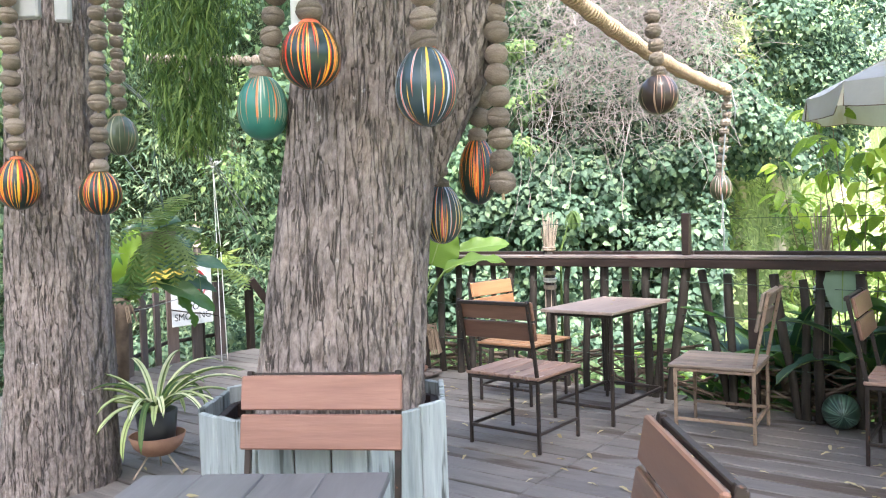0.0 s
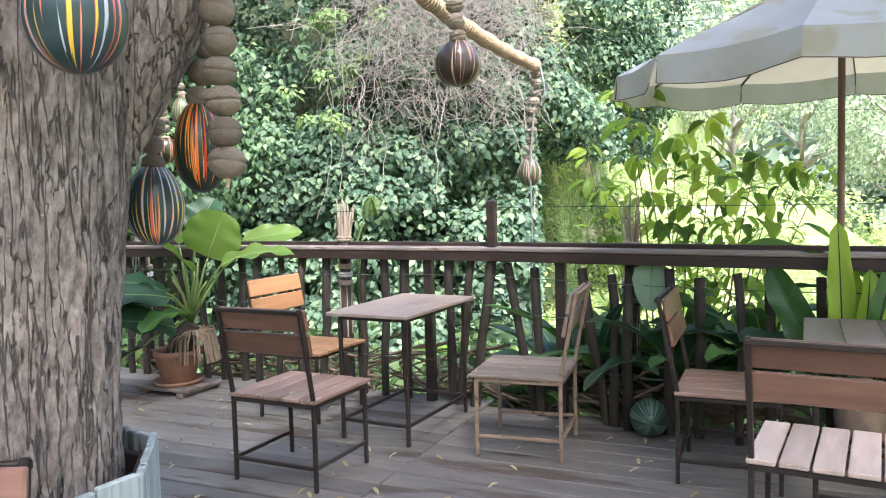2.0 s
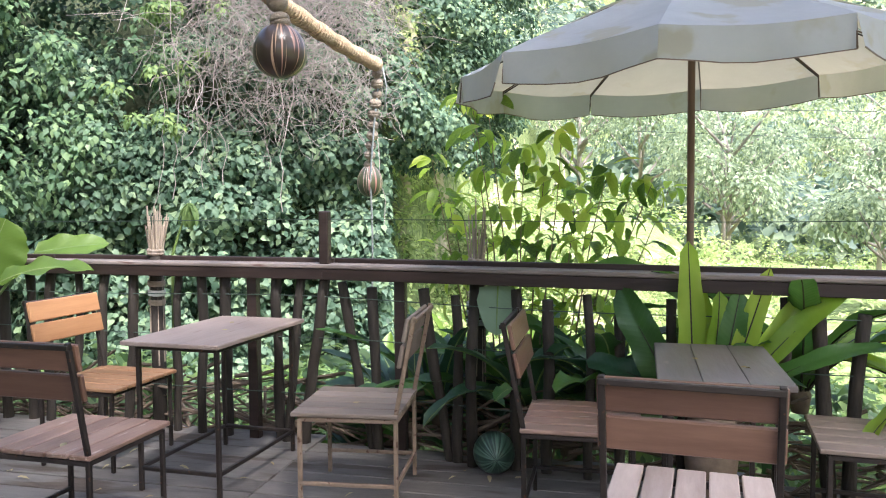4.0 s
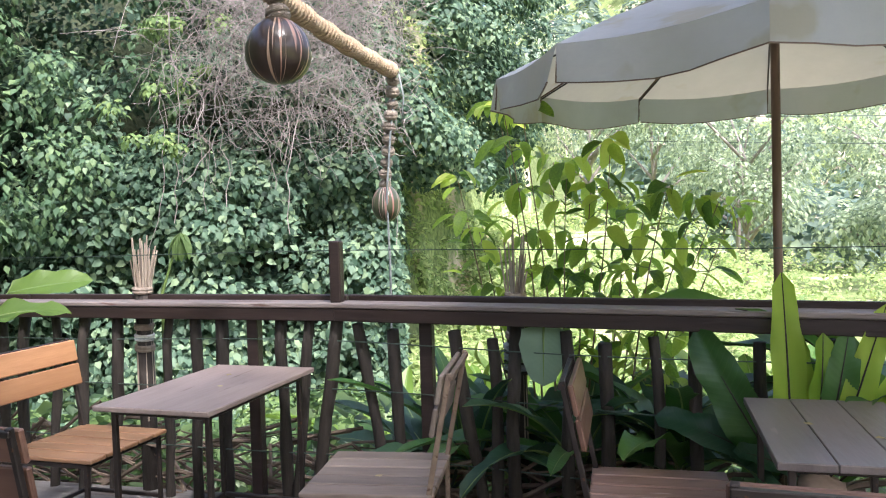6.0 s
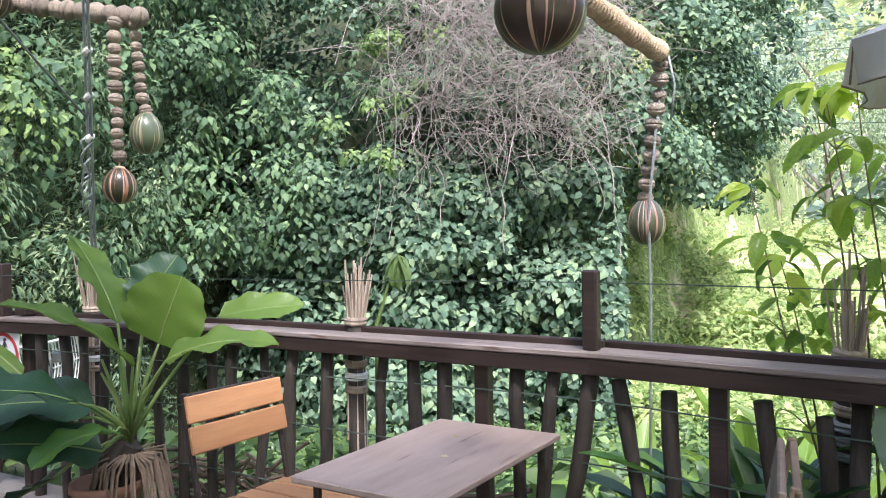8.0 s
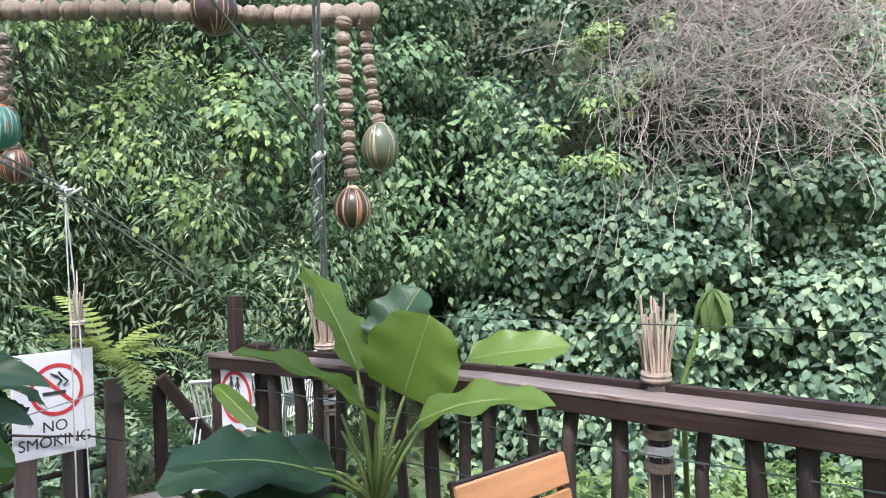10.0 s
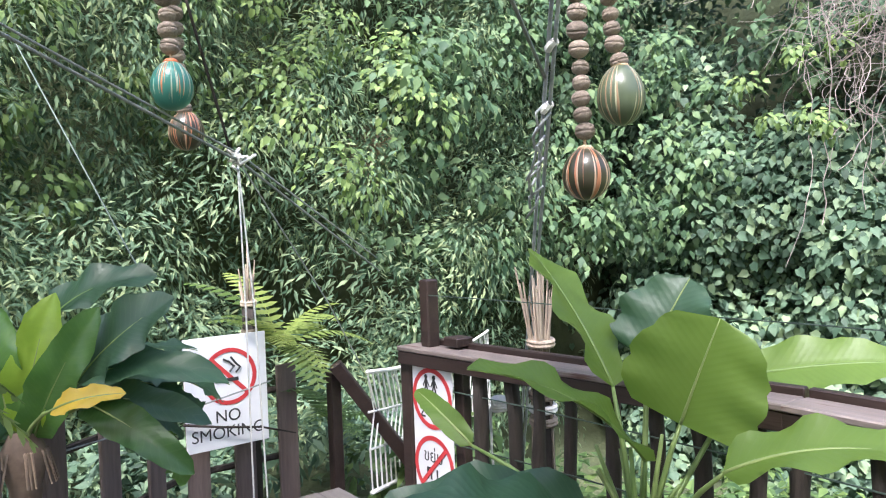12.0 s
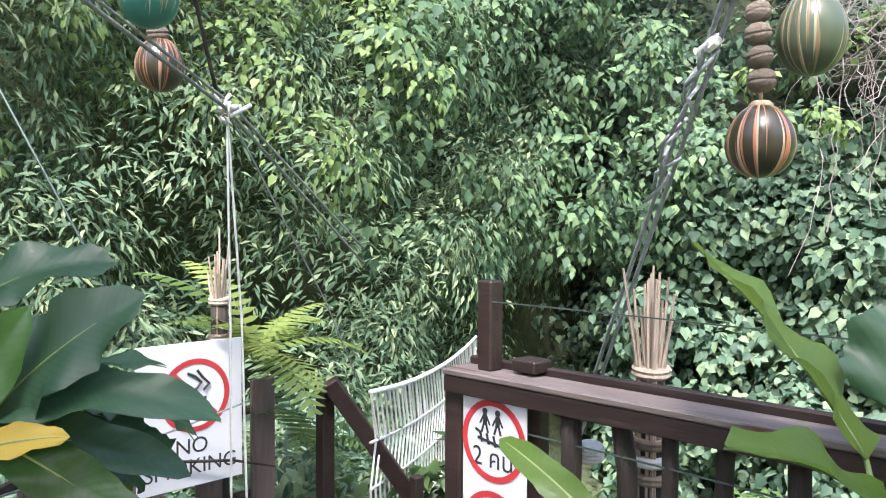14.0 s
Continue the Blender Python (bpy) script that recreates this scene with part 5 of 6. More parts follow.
guy("thin rope hanging straight from the knot", [KN, (-4.70, -0.56, 1.2), (-4.70, -0.56, -0.2)], 0.005, WHITEROPE)
guy("second thin rope hanging from the knot", [KN, (-4.72, -0.50, 1.2), (-4.73, -0.46, -0.2)], 0.005, WHITEROPE)
guy("thin slack rope from the knot to the gate", [KN, (-5.0, 0.1, 1.2), (-5.2, 0.45, 0.7)], 0.004)
guy("dark rod slanting up from the knot", [(-4.72, -0.60, 2.10), (-4.60, -0.86, 2.9)], 0.008, STAKE)
guy("thin wire slanting across the bank", [(-5.65, -1.48, 2.8), (-5.331, -1.374, 2.4), (-4.386, -1.05, 1.2)], 0.005, WIRE)
guy("dark cable slanting down to the rods", [(-1.25, -2.25, 2.8), (-2.87, -0.05, 2.2)], 0.007)
guy("thin wire along the fence", [(-4.55, -2.4, 0.58), (-4.95, -1.2, 0.62), (-5.25, -0.2, 0.72)], 0.005)
for k, (x0, y0, z0, x1, y1, z1) in enumerate([(-14, 24, 8.6, 45, 30, 8.8), (-14, 24, 8.0, 45, 30, 8.0), (-12, 24, 6.9, 45, 30, 6.2), (-2, 26, 5.4, 45, 30, 4.6), (2, 30, 4.6, 50, 34, 3.6)]):
    guy("dark overhead cable across the valley", [(x0, y0, z0), (x1, y1, z1)], 0.016, WIRE, 0.5)

# ---- umbrella ----
um = thing("umbrella", "large stained white canvas umbrella on a brown wooden pole", "umbrella", pose(1.99, -0.19, 0))
part("pole", Shape().tube([(0, 0, -0.4), (0.004, 0, 1.2), (0, 0, 2.49)], 0.018, 12), POLEWOOD, um, smooth=True)
part("band", Shape().lathe([(0.024, -0.035), (0.027, -0.03), (0.027, 0.03), (0.024, 0.035)], 14), SIGNBLACK, um, m=pose(0, 0, 2.19))
RIBS, RU, off = 10, 1.09, Vector((-0.03, -0.03, 0))
APEX, EDGE, DROP = 2.50, 2.062, 0.125


def lean(p):
    """How far the tilted canopy sinks or rises there."""
    return 0.030 * (p[0] + p[1])


ang = [radians(8.9 + 36 * k) for k in range(RIBS)]
rr_ = random.Random(8)
for k in range(RIBS):
    a0, a1 = ang[k], ang[(k + 1) % RIBS] + (2 * math.pi if k == RIBS - 1 else 0)
    sh = Shape()
    verts, faces = [], []
    nu, nw = 8, 6
    for i in range(nu + 1):
        u = i / nu
        for j in range(nw + 1):
            w = j / nw
            chord = Vector((math.cos(a0), math.sin(a0), 0)).lerp(Vector((math.cos(a1), math.sin(a1), 0)), w)
            p = chord * (RU * u) + off * u
            p.z = APEX - (APEX - EDGE) * u ** 1.08 - 0.022 * u * math.sin(math.pi * w) + 0.008 * math.sin(u * 9 + w * 11 + k) * math.sin(math.pi * u) + lean(p)
            verts.append(p)
    for i in range(nu):
        for j in range(nw):
            a = i * (nw + 1) + j
            faces.append((a, a + nw + 1, a + nw + 2, a + 1))
    sh.add(verts, faces)
    part("canopy_panel", sh, CANVAS, um, smooth=True)
    vv, ff = [], []
    sag = rr_.random()
    for i in range(4):
        for j in range(nw + 1):
            w = j / nw
            chord = Vector((math.cos(a0), math.sin(a0), 0)).lerp(Vector((math.cos(a1), math.sin(a1), 0)), w)
            p = chord * (RU * (1 + 0.004 * i + 0.009 * i * math.sin(w * 9 + k))) + off
            p.z = EDGE - 0.022 * math.sin(math.pi * w) - i / 3 * (DROP + 0.016 * sag * math.sin(math.pi * w)) + lean(p)
            vv.append(p)
    for i in range(3):
        for j in range(nw):
            a = i * (nw + 1) + j
            ff.append((a, a + nw + 1, a + nw + 2, a + 1))
    part("valance", Shape().add(vv, ff), CANVAS, um, "hanging canvas edge", True)
    e = Vector((math.cos(a0), math.sin(a0), 0)) * RU + off
    dz = lean(e)
    part("rib", Shape().tube([(0, 0, APEX - 0.03), (e.x * 0.5, e.y * 0.5, (APEX + EDGE + dz) / 2 - 0.012), (e.x * 0.99, e.y * 0.99, EDGE + dz - 0.012)], 0.004, 5), STEEL, um)
    part("seam", Shape().tube([(e.x * 0.06, e.y * 0.06, APEX - 0.03), (e.x * 0.5, e.y * 0.5, (APEX + EDGE + dz) / 2 + 0.004), (e.x * 0.995, e.y * 0.995, EDGE + dz - 0.005), (e.x * 1.004, e.y * 1.004, EDGE + dz - DROP)], 0.0045, 4), POLEWOOD, um, "brown seam binding")
    part("hem", Shape().tube([v + Vector((0, 0, -0.001)) for v in vv[-(nw + 1):]], 0.003, 4), POLEWOOD, um, "dark edge binding")
    if k % 3 == 0:
        part("strut", Shape().tube([(0, 0, 2.20), (e.x * 0.30, e.y * 0.30, 2.40)], 0.004, 5), STEEL, um)

# ---- stick bundles lashed to posts ----
def bundle(x, y, base, top, label, seed, thick=0.055, count=26, post=True):
    rr = random.Random(seed)
    b = thing("stick_bundle", label, "sticks", pose(x, y, 0), "stick bundles")
    if post:
        part("post", Shape().tube([(0, 0, -0.8), (0.005, 0, 0.5), (0, 0, base + 0.25)], 0.045, 10), STAKE, b, smooth=True)
    for k in range(count):
        a, q = rr.uniform(0, 6.28), math.sqrt(rr.random())
        px, py = math.cos(a) * q * thick, math.sin(a) * q * thick
        fl = rr.uniform(1.0, 2.1)
        z1 = top + rr.gauss(0, 0.06)
        part("stick", Shape().tube([(px, py, base - rr.uniform(0.3, 0.5)), (px * 0.8, py * 0.8, (base + top) / 2), (px * fl, py * fl, z1)], [0.006, 0.0065, 0.004], 5), STICK, b)
    for z in (base - 0.06, base, base + 0.06, (base + top) / 2 + 0.02):
        part("tie", Shape().lathe([(thick * 1.02, -0.018), (thick * 1.12, -0.009), (thick * 1.06, 0), (thick * 1.12, 0.009), (thick * 1.02, 0.018)], 14), WHITEROPE if z == base else STICK, b, "cord binding", m=pose(0, 0, z, 3, 4, 0))
    return b


bundle(-1.22, 0.165, 0.85, 1.33, "bundle of pale dry sticks lashed to a railing post", 1, 0.05)
bundle(0.86, 0.155, 0.82, 1.28, "bundle of dry sticks lashed to a dark bamboo post", 2, 0.05, 20)
bundle(-3.28, 0.27, 0.80, 1.36, "thick bundle of pale sticks tied with white cord", 3, 0.06, 34)
bundle(-5.55, -0.20, 0.95, 1.40, "bundle of pale dry sticks behind the sign", 4, 0.05, 18)

pa_ = thing("papaya_seedling", "young plant with drooping yellow-green leaflets beside the sticks", "plant", pose(-1.15, 0.27, 0))
part("stem", Shape().tube([(-0.03, 0, -0.5), (-0.02, 0, 1.08), (0.04, 0.01, 1.26), (0.10, 0.02, 1.42)], [0.012, 0.010, 0.007, 0.004], 6), STALK, pa_, smooth=True)
LEAFLET = Shape().blade(0.17, 0.052, None, 0.9, 0.2, 0.08, 0.8, 0.75, 8, 2).mesh("leaflet", YCREEPER, True)
for k in range(9):
    part("leaflet", LEAFLET, YCREEPER, pa_, m=pose(0.10, 0.02, 1.42, 0, 0, k * 40 + 10) @ pose(0, 0, 0, -38 - 9 * (k % 3), 0, 0))
wd_ = thing("cord_winding", "grey cord wound round the bundled bamboo post", "cord", pose(0.86, 0.155, 0))
for k in range(9):
    part("turn", Shape().lathe([(0.058, -0.007), (0.066, 0), (0.058, 0.007)], 16), PALEROPE if k % 3 else STAKE, wd_, m=pose(0, 0, 0.70 + 0.0165 * k, 2, 3, 0))
kt = thing("rope_tie", "pale rope knotted round the railing stake", "rope", None)
for k in range(4):
    part("loop", Shape().lathe([(0.040, -0.008), (0.047, 0), (0.040, 0.008)], 14), WHITEROPE, kt, m=pose(-3.43, 0.14, 0.79 + 0.014 * k, 6, 5 * (k - 1), 0))
for dx, dz in ((-0.05, 0.36), (0.02, 0.42)):
    part("tail", Shape().tube([(-3.45, 0.10, 0.80), (-3.45 + dx * 0.5, 0.09, 0.80 - dz * 0.5), (-3.45 + dx, 0.10, 0.80 - dz)], 0.006, 5), WHITEROPE, kt, smooth=True)

# ---- signs ----
def ring(r0, r1, t, n=36):
    return Shape().lathe([(r0, 0), (r0, t), (r1, t), (r1, 0), (r0, 0)], n, None, False)


def letters(text, size, mat, parent, m, name="lettering"):
    cu = bpy.data.curves.new(name, "FONT")
    cu.body, cu.size, cu.align_x, cu.extrude = text, size, "CENTER", 0.0006
    cu.materials.append(mat)
    ob = new(name, cu)
    ob.parent = parent
    ob.matrix_basis = m
    return ob


ns = thing("no_smoking_sign", "white no smoking sign board with red ring wired to the fence", "sign", pose(-5.32, -0.455, 0.685, 90, 0, 92))
part("board", Shape().box(0.53, 0.69, 0.008, pose(0, 0, 0), 0.002), SIGNWHITE, ns)
part("ring", ring(0.150, 0.176, 0.002), SIGNRED, ns, m=pose(0.02, 0.09, 0.0045))
part("bar", Shape().box(0.31, 0.026, 0.002, pose(0.02, 0.09, 0.0058, 0, 0, -45), 0.0005), SIGNRED, ns)
part("smoke", Shape().tube([(0.02, 0.12, 0.0065), (0.05, 0.15, 0.0065), (0.02, 0.18, 0.0065), (-0.02, 0.20, 0.0065)], 0.007, 5).tube([(0.06, 0.11, 0.0065), (0.09, 0.14, 0.0065), (0.06, 0.17, 0.0065), (0.03, 0.21, 0.0065)], 0.007, 5), SIGNBLACK, ns)
part("cigarette", Shape().box(0.15, 0.022, 0.002, pose(0.0, 0.07, 0.0072, 0, 0, 0), 0.0005), SIGNBLACK, ns)
letters("NO", 0.105, SIGNBLACK, ns, pose(0.0, -0.185, 0.0048))
letters("SMOKING", 0.105, SIGNBLACK, ns, pose(0.0, -0.285, 0.0048))

cs_ = thing("crossing_sign", "white notice with two red rings on the railing end post", "sign", pose(-3.725, -0.034, 0.640, 90, 0, 3))
part("board", Shape().box(0.300, 0.70, 0.006, pose(0, 0, 0), 0.002), SIGNWHITE, cs_)
for z in (0.180, -0.150):
    part("ring", ring(0.126, 0.149, 0.002), SIGNRED, cs_, m=pose(0.0, z, 0.0035))
for k in (-1, 1):
    walker = Shape().lathe([(0.0, 0), (0.012, 0), (0.012, 0.002), (0.0, 0.002)], 12, pose(k * 0.030 - 0.01, 0.283, 0.0035))
    walker.box(0.020, 0.040, 0.002, pose(k * 0.030 - 0.01, 0.252, 0.0045), 0.0005)
    for side in (-1, 1):
        walker.box(0.009, 0.036, 0.002, pose(k * 0.030 - 0.01 + side * 0.010, 0.222, 0.0045, 0, 0, side * 18), 0.0005)
        walker.box(0.007, 0.034, 0.002, pose(k * 0.030 - 0.01 + side * 0.016, 0.250, 0.0045, 0, 0, side * 28), 0.0005)
    part("walker", walker, SIGNBLACK, cs_)
sh = Shape()
for k in range(5):
    sh.box(0.011, 0.040, 0.002, pose(-0.058 + k * 0.032, 0.188 - 0.004 * k, 0.0045, 0, 0, 16), 0.0005)
sh.box(0.16, 0.010, 0.002, pose(0.004, 0.172, 0.0047, 0, 0, -8), 0.0005)
sh.box(0.03, 0.010, 0.002, pose(-0.072, 0.208, 0.0047, 0, 0, -20), 0.0005)
part("bridge_mark", sh, SIGNBLACK, cs_)
letters("2 \u0e04\u0e19", 0.098, SIGNBLACK, cs_, pose(-0.002, 0.083, 0.0038))
letters("\u0e02\u0e22\u0e48\u0e21", 0.085, SIGNBLACK, cs_, pose(-0.005, -0.130, 0.0038))
part("word_bars", Shape().box(0.012, 0.055, 0.002, pose(-0.050, -0.190, 0.0045), 0.0005).box(0.012, 0.055, 0.002, pose(-0.024, -0.190, 0.0045), 0.0005).box(0.034, 0.011, 0.002, pose(-0.037, -0.164, 0.0047), 0.0005).box(0.012, 0.055, 0.002, pose(0.022, -0.190, 0.0045), 0.0005).box(0.030, 0.011, 0.002, pose(0.036, -0.213, 0.0047), 0.0005), SIGNBLACK, cs_)
part("slash", Shape().box(0.262, 0.022, 0.002, pose(0, -0.150, 0.0062, 0, 0, 45), 0.0005), SIGNRED, cs_)

# ---- plank fence, gate and rope bridge ----
fe = thing("plank_fence", "low fence of upright brown planks behind the sign", "fence", None)
for k in range(10):
    q = k / 9
    x, y = -5.50 + 2.2 * max(0, q - 0.25), 0.02 - 2.75 * q
    part("plank", Shape().box(0.145, 0.025, 1.12, pose(x, y, 0.21 + 0.02 * math.sin(k * 5), 0, 0, 95 if q < 0.25 else 128), 0.005), FENCEWOOD, fe)
for z in (0.15, 0.6):
    part("cross_rail", Shape().tube([(-5.54, 0.07, z), (-5.54, -0.66, z), (-3.88, -2.76, z)], 0.022, 6), STAKE, fe)
ga = thing("gate_rail", "dark slanting stair rail at the head of the bridge steps", "rail", None)
part("post", Shape().box(0.075, 0.075, 1.35, pose(-5.20, 0.22, 0.05), 0.006), RAIL, ga)
part("hand_rail", Shape().box(0.06, 0.085, 0.95, pose(-5.05, 0.45, 0.40, 33, 12, -30), 0.006), RAIL, ga)
part("post", Shape().box(0.06, 0.06, 1.2, pose(-4.93, 0.62, -0.35), 0.006), RAIL, ga)
nb = thing("rope_bridge", "white rope netting of the suspension bridge side", "rope bridge", None)
B0, B1 = Vector((-4.95, 0.33, 0.74)), Vector((-6.65, 2.75, 0.60))


def cable(q, h):
    p = B0.lerp(B1, q)
    return Vector((p.x, p.y, p.z - 0.08 * 4 * q * (1 - q) - h))


for h, rad in ((0, 0.014), (0.26, 0.008), (0.5, 0.008), (0.78, 0.016)):
    part("long_rope", Shape().tube([cable(q, h) for q in np.linspace(0, 1, 22)], rad, 6), WHITEROPE, nb, smooth=True)
for k in range(38):
    q = k / 37
    part("net_rope", Shape().tube([cable(q, 0), cable(min(1, q + 0.03), 0.26), cable(q, 0.5), cable(min(1, q + 0.006), 0.78)], 0.006, 5), WHITEROPE, nb)
for k in range(20):
    q = k / 20
    part("net_rope", Shape().tube([cable(q, 0), cable(q + 0.05, 0.3)], 0.005, 4), WHITEROPE, nb)


# ---- plants ----
def leaf_at(parent, name, base, az, el, length, width, mat, droop=0.6, fold=0.15, wave=0.1, roll=0, tip=1.0, rb=0.6, stalk=None, seed=0, nu=12, nv=4, rib=None):
    """A leaf whose midrib leaves the base at that bearing and height; stalk: where its stem springs from."""
    m = Matrix.Translation(base) @ pose(0, 0, 0, 0, 0, az - 90) @ pose(0, 0, 0, el, 0, 0) @ pose(0, 0, 0, 0, roll, 0)
    lf = part(name, Shape().blade(length, width, None, radians(droop * 57.3), fold, wave, tip, rb, nu, nv, seed=seed), mat, parent, smooth=True, m=m)
    sh = Shape()
    ang_, p = 0.0, Vector((0, 0, 0.0))
    pts = [p.copy()]
    for i in range(nu):
        ang_ -= droop / nu
        p = p + Vector((0, math.cos(ang_) * length / nu, math.sin(ang_) * length / nu))
        pts.append(p.copy() + Vector((0, 0, -0.002)))
    part("midrib", sh.tube(pts, [0.006 * (1 - 0.8 * i / nu) + 0.001 for i in range(nu + 1)], 5), rib or STALK, lf, smooth=True)
    if stalk is not None:
        a, b = Vector(stalk), Vector(base)
        c = a.lerp(b, 0.5) + Vector((0, 0, 0.06))
        part("stalk", Shape().tube([a, a.lerp(c, 0.6), c.lerp(b, 0.5), b], [0.012, 0.010, 0.009, 0.007], 6), STALK, parent, smooth=True)
    return lf


def leaf_between(parent, base, tip, width, mat, droop, face, stalk=None, wave=0.12, shape=0.6, seed=0, rib=None, rag=0.06):
    """A leaf from its base to its tip, its upper side turned to face."""
    base, tip = Vector(base), Vector(tip)
    ax = (tip - base).normalized()
    up = Vector(face)
    up = (up - ax * up.dot(ax)).normalized()
    m = Matrix((ax.cross(up), ax, up)).transposed().to_4x4()
    length = (tip - base).length * (1 + droop * droop / 24)
    lf = part("leaf", Shape().blade(length, width, None, droop, 0.12, wave, shape, 0.72, 16 if rag < 0.1 else 26, 5, seed=seed, rag=rag), mat, parent, smooth=True, m=Matrix.Translation(base) @ m @ pose(0, 0, 0, math.degrees(droop / 2)))
    pts, ang_, p = [], 0.0, Vector((0, 0, 0))
    for i in range(13):
        pts.append(p + Vector((0, 0, 0.001)))
        ang_ -= droop / 12
        p = p + Vector((0, math.cos(ang_), math.sin(ang_))) * (length / 12)
    part("midrib", Shape().tube(pts, [0.0055 * (1 - 0.8 * i / 12) + 0.001 for i in range(13)], 5), rib or STALK, lf, smooth=True)
    if stalk is not None:
        a = Vector(stalk)
        c = a.lerp(base, 0.5) + Vector((0, 0, 0.05))
        part("stalk", Shape().tube([a, a.lerp(c, 0.6), c.lerp(base, 0.5), base], [0.013, 0.011, 0.009, 0.006], 6), STALK, parent, smooth=True)
    return lf


def pot(parent, x, y, z, r0, r1, h):
    part("pot", Shape().lathe([(0.0, 0), (r0 * 0.9, 0), (r0, 0.01), (r1 * 0.97, h * 0.82), (r1 * 1.06, h * 0.84), (r1 * 1.06, h), (r1 * 0.94, h), (r1 * 0.9, h * 0.85), (0, h * 0.82)], 24), CLAY, parent, "clay pot", True, pose(x, y, z))


pp = thing("potted_plant", "tall plant with huge light green leaves in a clay pot", "potted plant", pose(-2.42, -0.30, 0))
part("pallet", Shape().box(0.50, 0.11, 0.025, pose(0, -0.13, 0.045)).box(0.50, 0.11, 0.025, pose(0, 0.0, 0.045)).box(0.50, 0.11, 0.025, pose(0, 0.13, 0.045)).box(0.05, 0.4, 0.03, pose(-0.18, 0, 0.016)).box(0.05, 0.4, 0.03, pose(0.18, 0, 0.016)), RAILTOP, pp, "small slatted pallet")
part("saucer", Shape().lathe([(0, 0), (0.17, 0), (0.19, 0.03), (0.175, 0.03), (0.16, 0.012), (0, 0.012)], 24), CLAY, pp, smooth=True, m=pose(0, 0, 0.058))
pot(pp, 0, 0, 0.072, 0.12, 0.17, 0.24)
CR = Vector((0.10, 0.06, 0.50))
part("stump", Shape().tube([(0, 0, 0.26), (0.05, 0.03, 0.42), CR], [0.09, 0.085, 0.06], 10, True, 0.25), STAKE, pp, smooth=False)
rr_ = random.Random(12)
for k in range(60):
    a = rr_.uniform(0, 6.28)
    part("root", Shape().tube([CR + Vector((math.cos(a) * 0.06, math.sin(a) * 0.06, -0.05)), CR + Vector((math.cos(a) * 0.16, math.sin(a) * 0.16, -0.10 + rr_.gauss(0, 0.05))), CR + Vector((math.cos(a) * 0.2, math.sin(a) * 0.2, -0.28))], [0.009, 0.007, 0.004], 5), BRUSH, pp)
W = Vector((-2.42, -0.30, 0))
for k, (base, tip, wd, mt, dr, face) in enumerate([
    ((-2.245, -0.118, 0.985), (-2.125, -0.069, 1.325), 0.44, LIGHTLEAF, 0.25, (0.45, -0.85, 0.25)),
    ((-2.42, -0.05, 1.158), (-2.367, 0.12, 1.43), 0.34, DARKLEAF, 0.35, (0.3, -0.7, 0.6)),
    ((-2.44, -0.21, 1.09), (-2.90, -0.13, 1.55), 0.27, LIGHTLEAF, 0.3, (0.35, 0.25, 0.9)),
    ((-2.282, -0.249, 0.886), (-2.441, -0.806, 1.247), 0.23, LIGHTLEAF, 0.75, (0.1, -0.35, 0.9)),
    ((-1.953, -0.331, 0.941), (-1.527, -0.03, 1.017), 0.21, LIGHTLEAF, 0.9, (0.0, -0.4, 0.9)),
    ((-2.362, -0.407, 0.709), (-2.783, -0.975, 0.718), 0.34, DARKLEAF, 0.7, (0.2, -0.45, 0.85)),
    ((-2.341, -0.388, 0.486), (-2.63, -0.921, 0.602), 0.34, DARKLEAF, 0.5, (0.2, -0.5, 0.8)),
    ((-2.187, -0.633, 0.788), (-2.338, -1.141, 0.901), 0.34, DARKLEAF, 0.6, (0.1, -0.4, 0.9)),
]):
    leaf_between(pp, Vector(base) - W, Vector(tip) - W, wd, mt, dr, face, CR + Vector((0, 0, 0.02)), 0.07 if k == 0 else 0.16 if mt is DARKLEAF else 0.20, 0.42 if k == 0 else 0.6, k)
leaf_between(pp, Vector((-3.03, -0.35, 0.80)) - W, Vector((-3.384, -0.361, 0.968)) - W, 0.10, LIGHTLEAF, 0.7, (0.2, -0.6, 0.7), CR + Vector((0, 0, 0.02)), 0.15, 0.55, 31)
for base, az, el, ln, wd, mt, dr, wv, roll in [
    ((-2.26, 0.31, 1.08), 27, 14, 0.48, 0.24, LIGHTLEAF, 0.3, 0.10, 40),
    ((-2.40, -0.46, 0.66), 205, 12, 0.62, 0.36, DARKLEAF, 1.3, 0.14, 0),
    ((-2.20, -0.42, 0.60), 265, 20, 0.42, 0.26, BROADLEAF, 1.0, 0.12, 0),
    ((-2.55, -0.50, 0.36), 215, -20, 0.42, 0.28, DARKLEAF, 0.5, 0.12, 5),
]:
    leaf_at(pp, "leaf", Vector(base) - W, az, el, ln, wd, mt, dr, 0.10, wv, roll, 0.55, 0.72, CR + Vector((0, 0, 0.02)), int(ln * 100), 14, 5)
rr_ = random.Random(2)
for k in range(7):
    a = rr_.uniform(0, 6.28)
    part("stem", Shape().tube([CR, CR + Vector((math.cos(a) * 0.06, math.sin(a) * 0.06, 0.22)), CR + Vector((math.cos(a) * 0.13, math.sin(a) * 0.13, rr_.uniform(0.3, 0.5)))], [0.012, 0.010, 0.006], 6), STALK, pp, smooth=True)


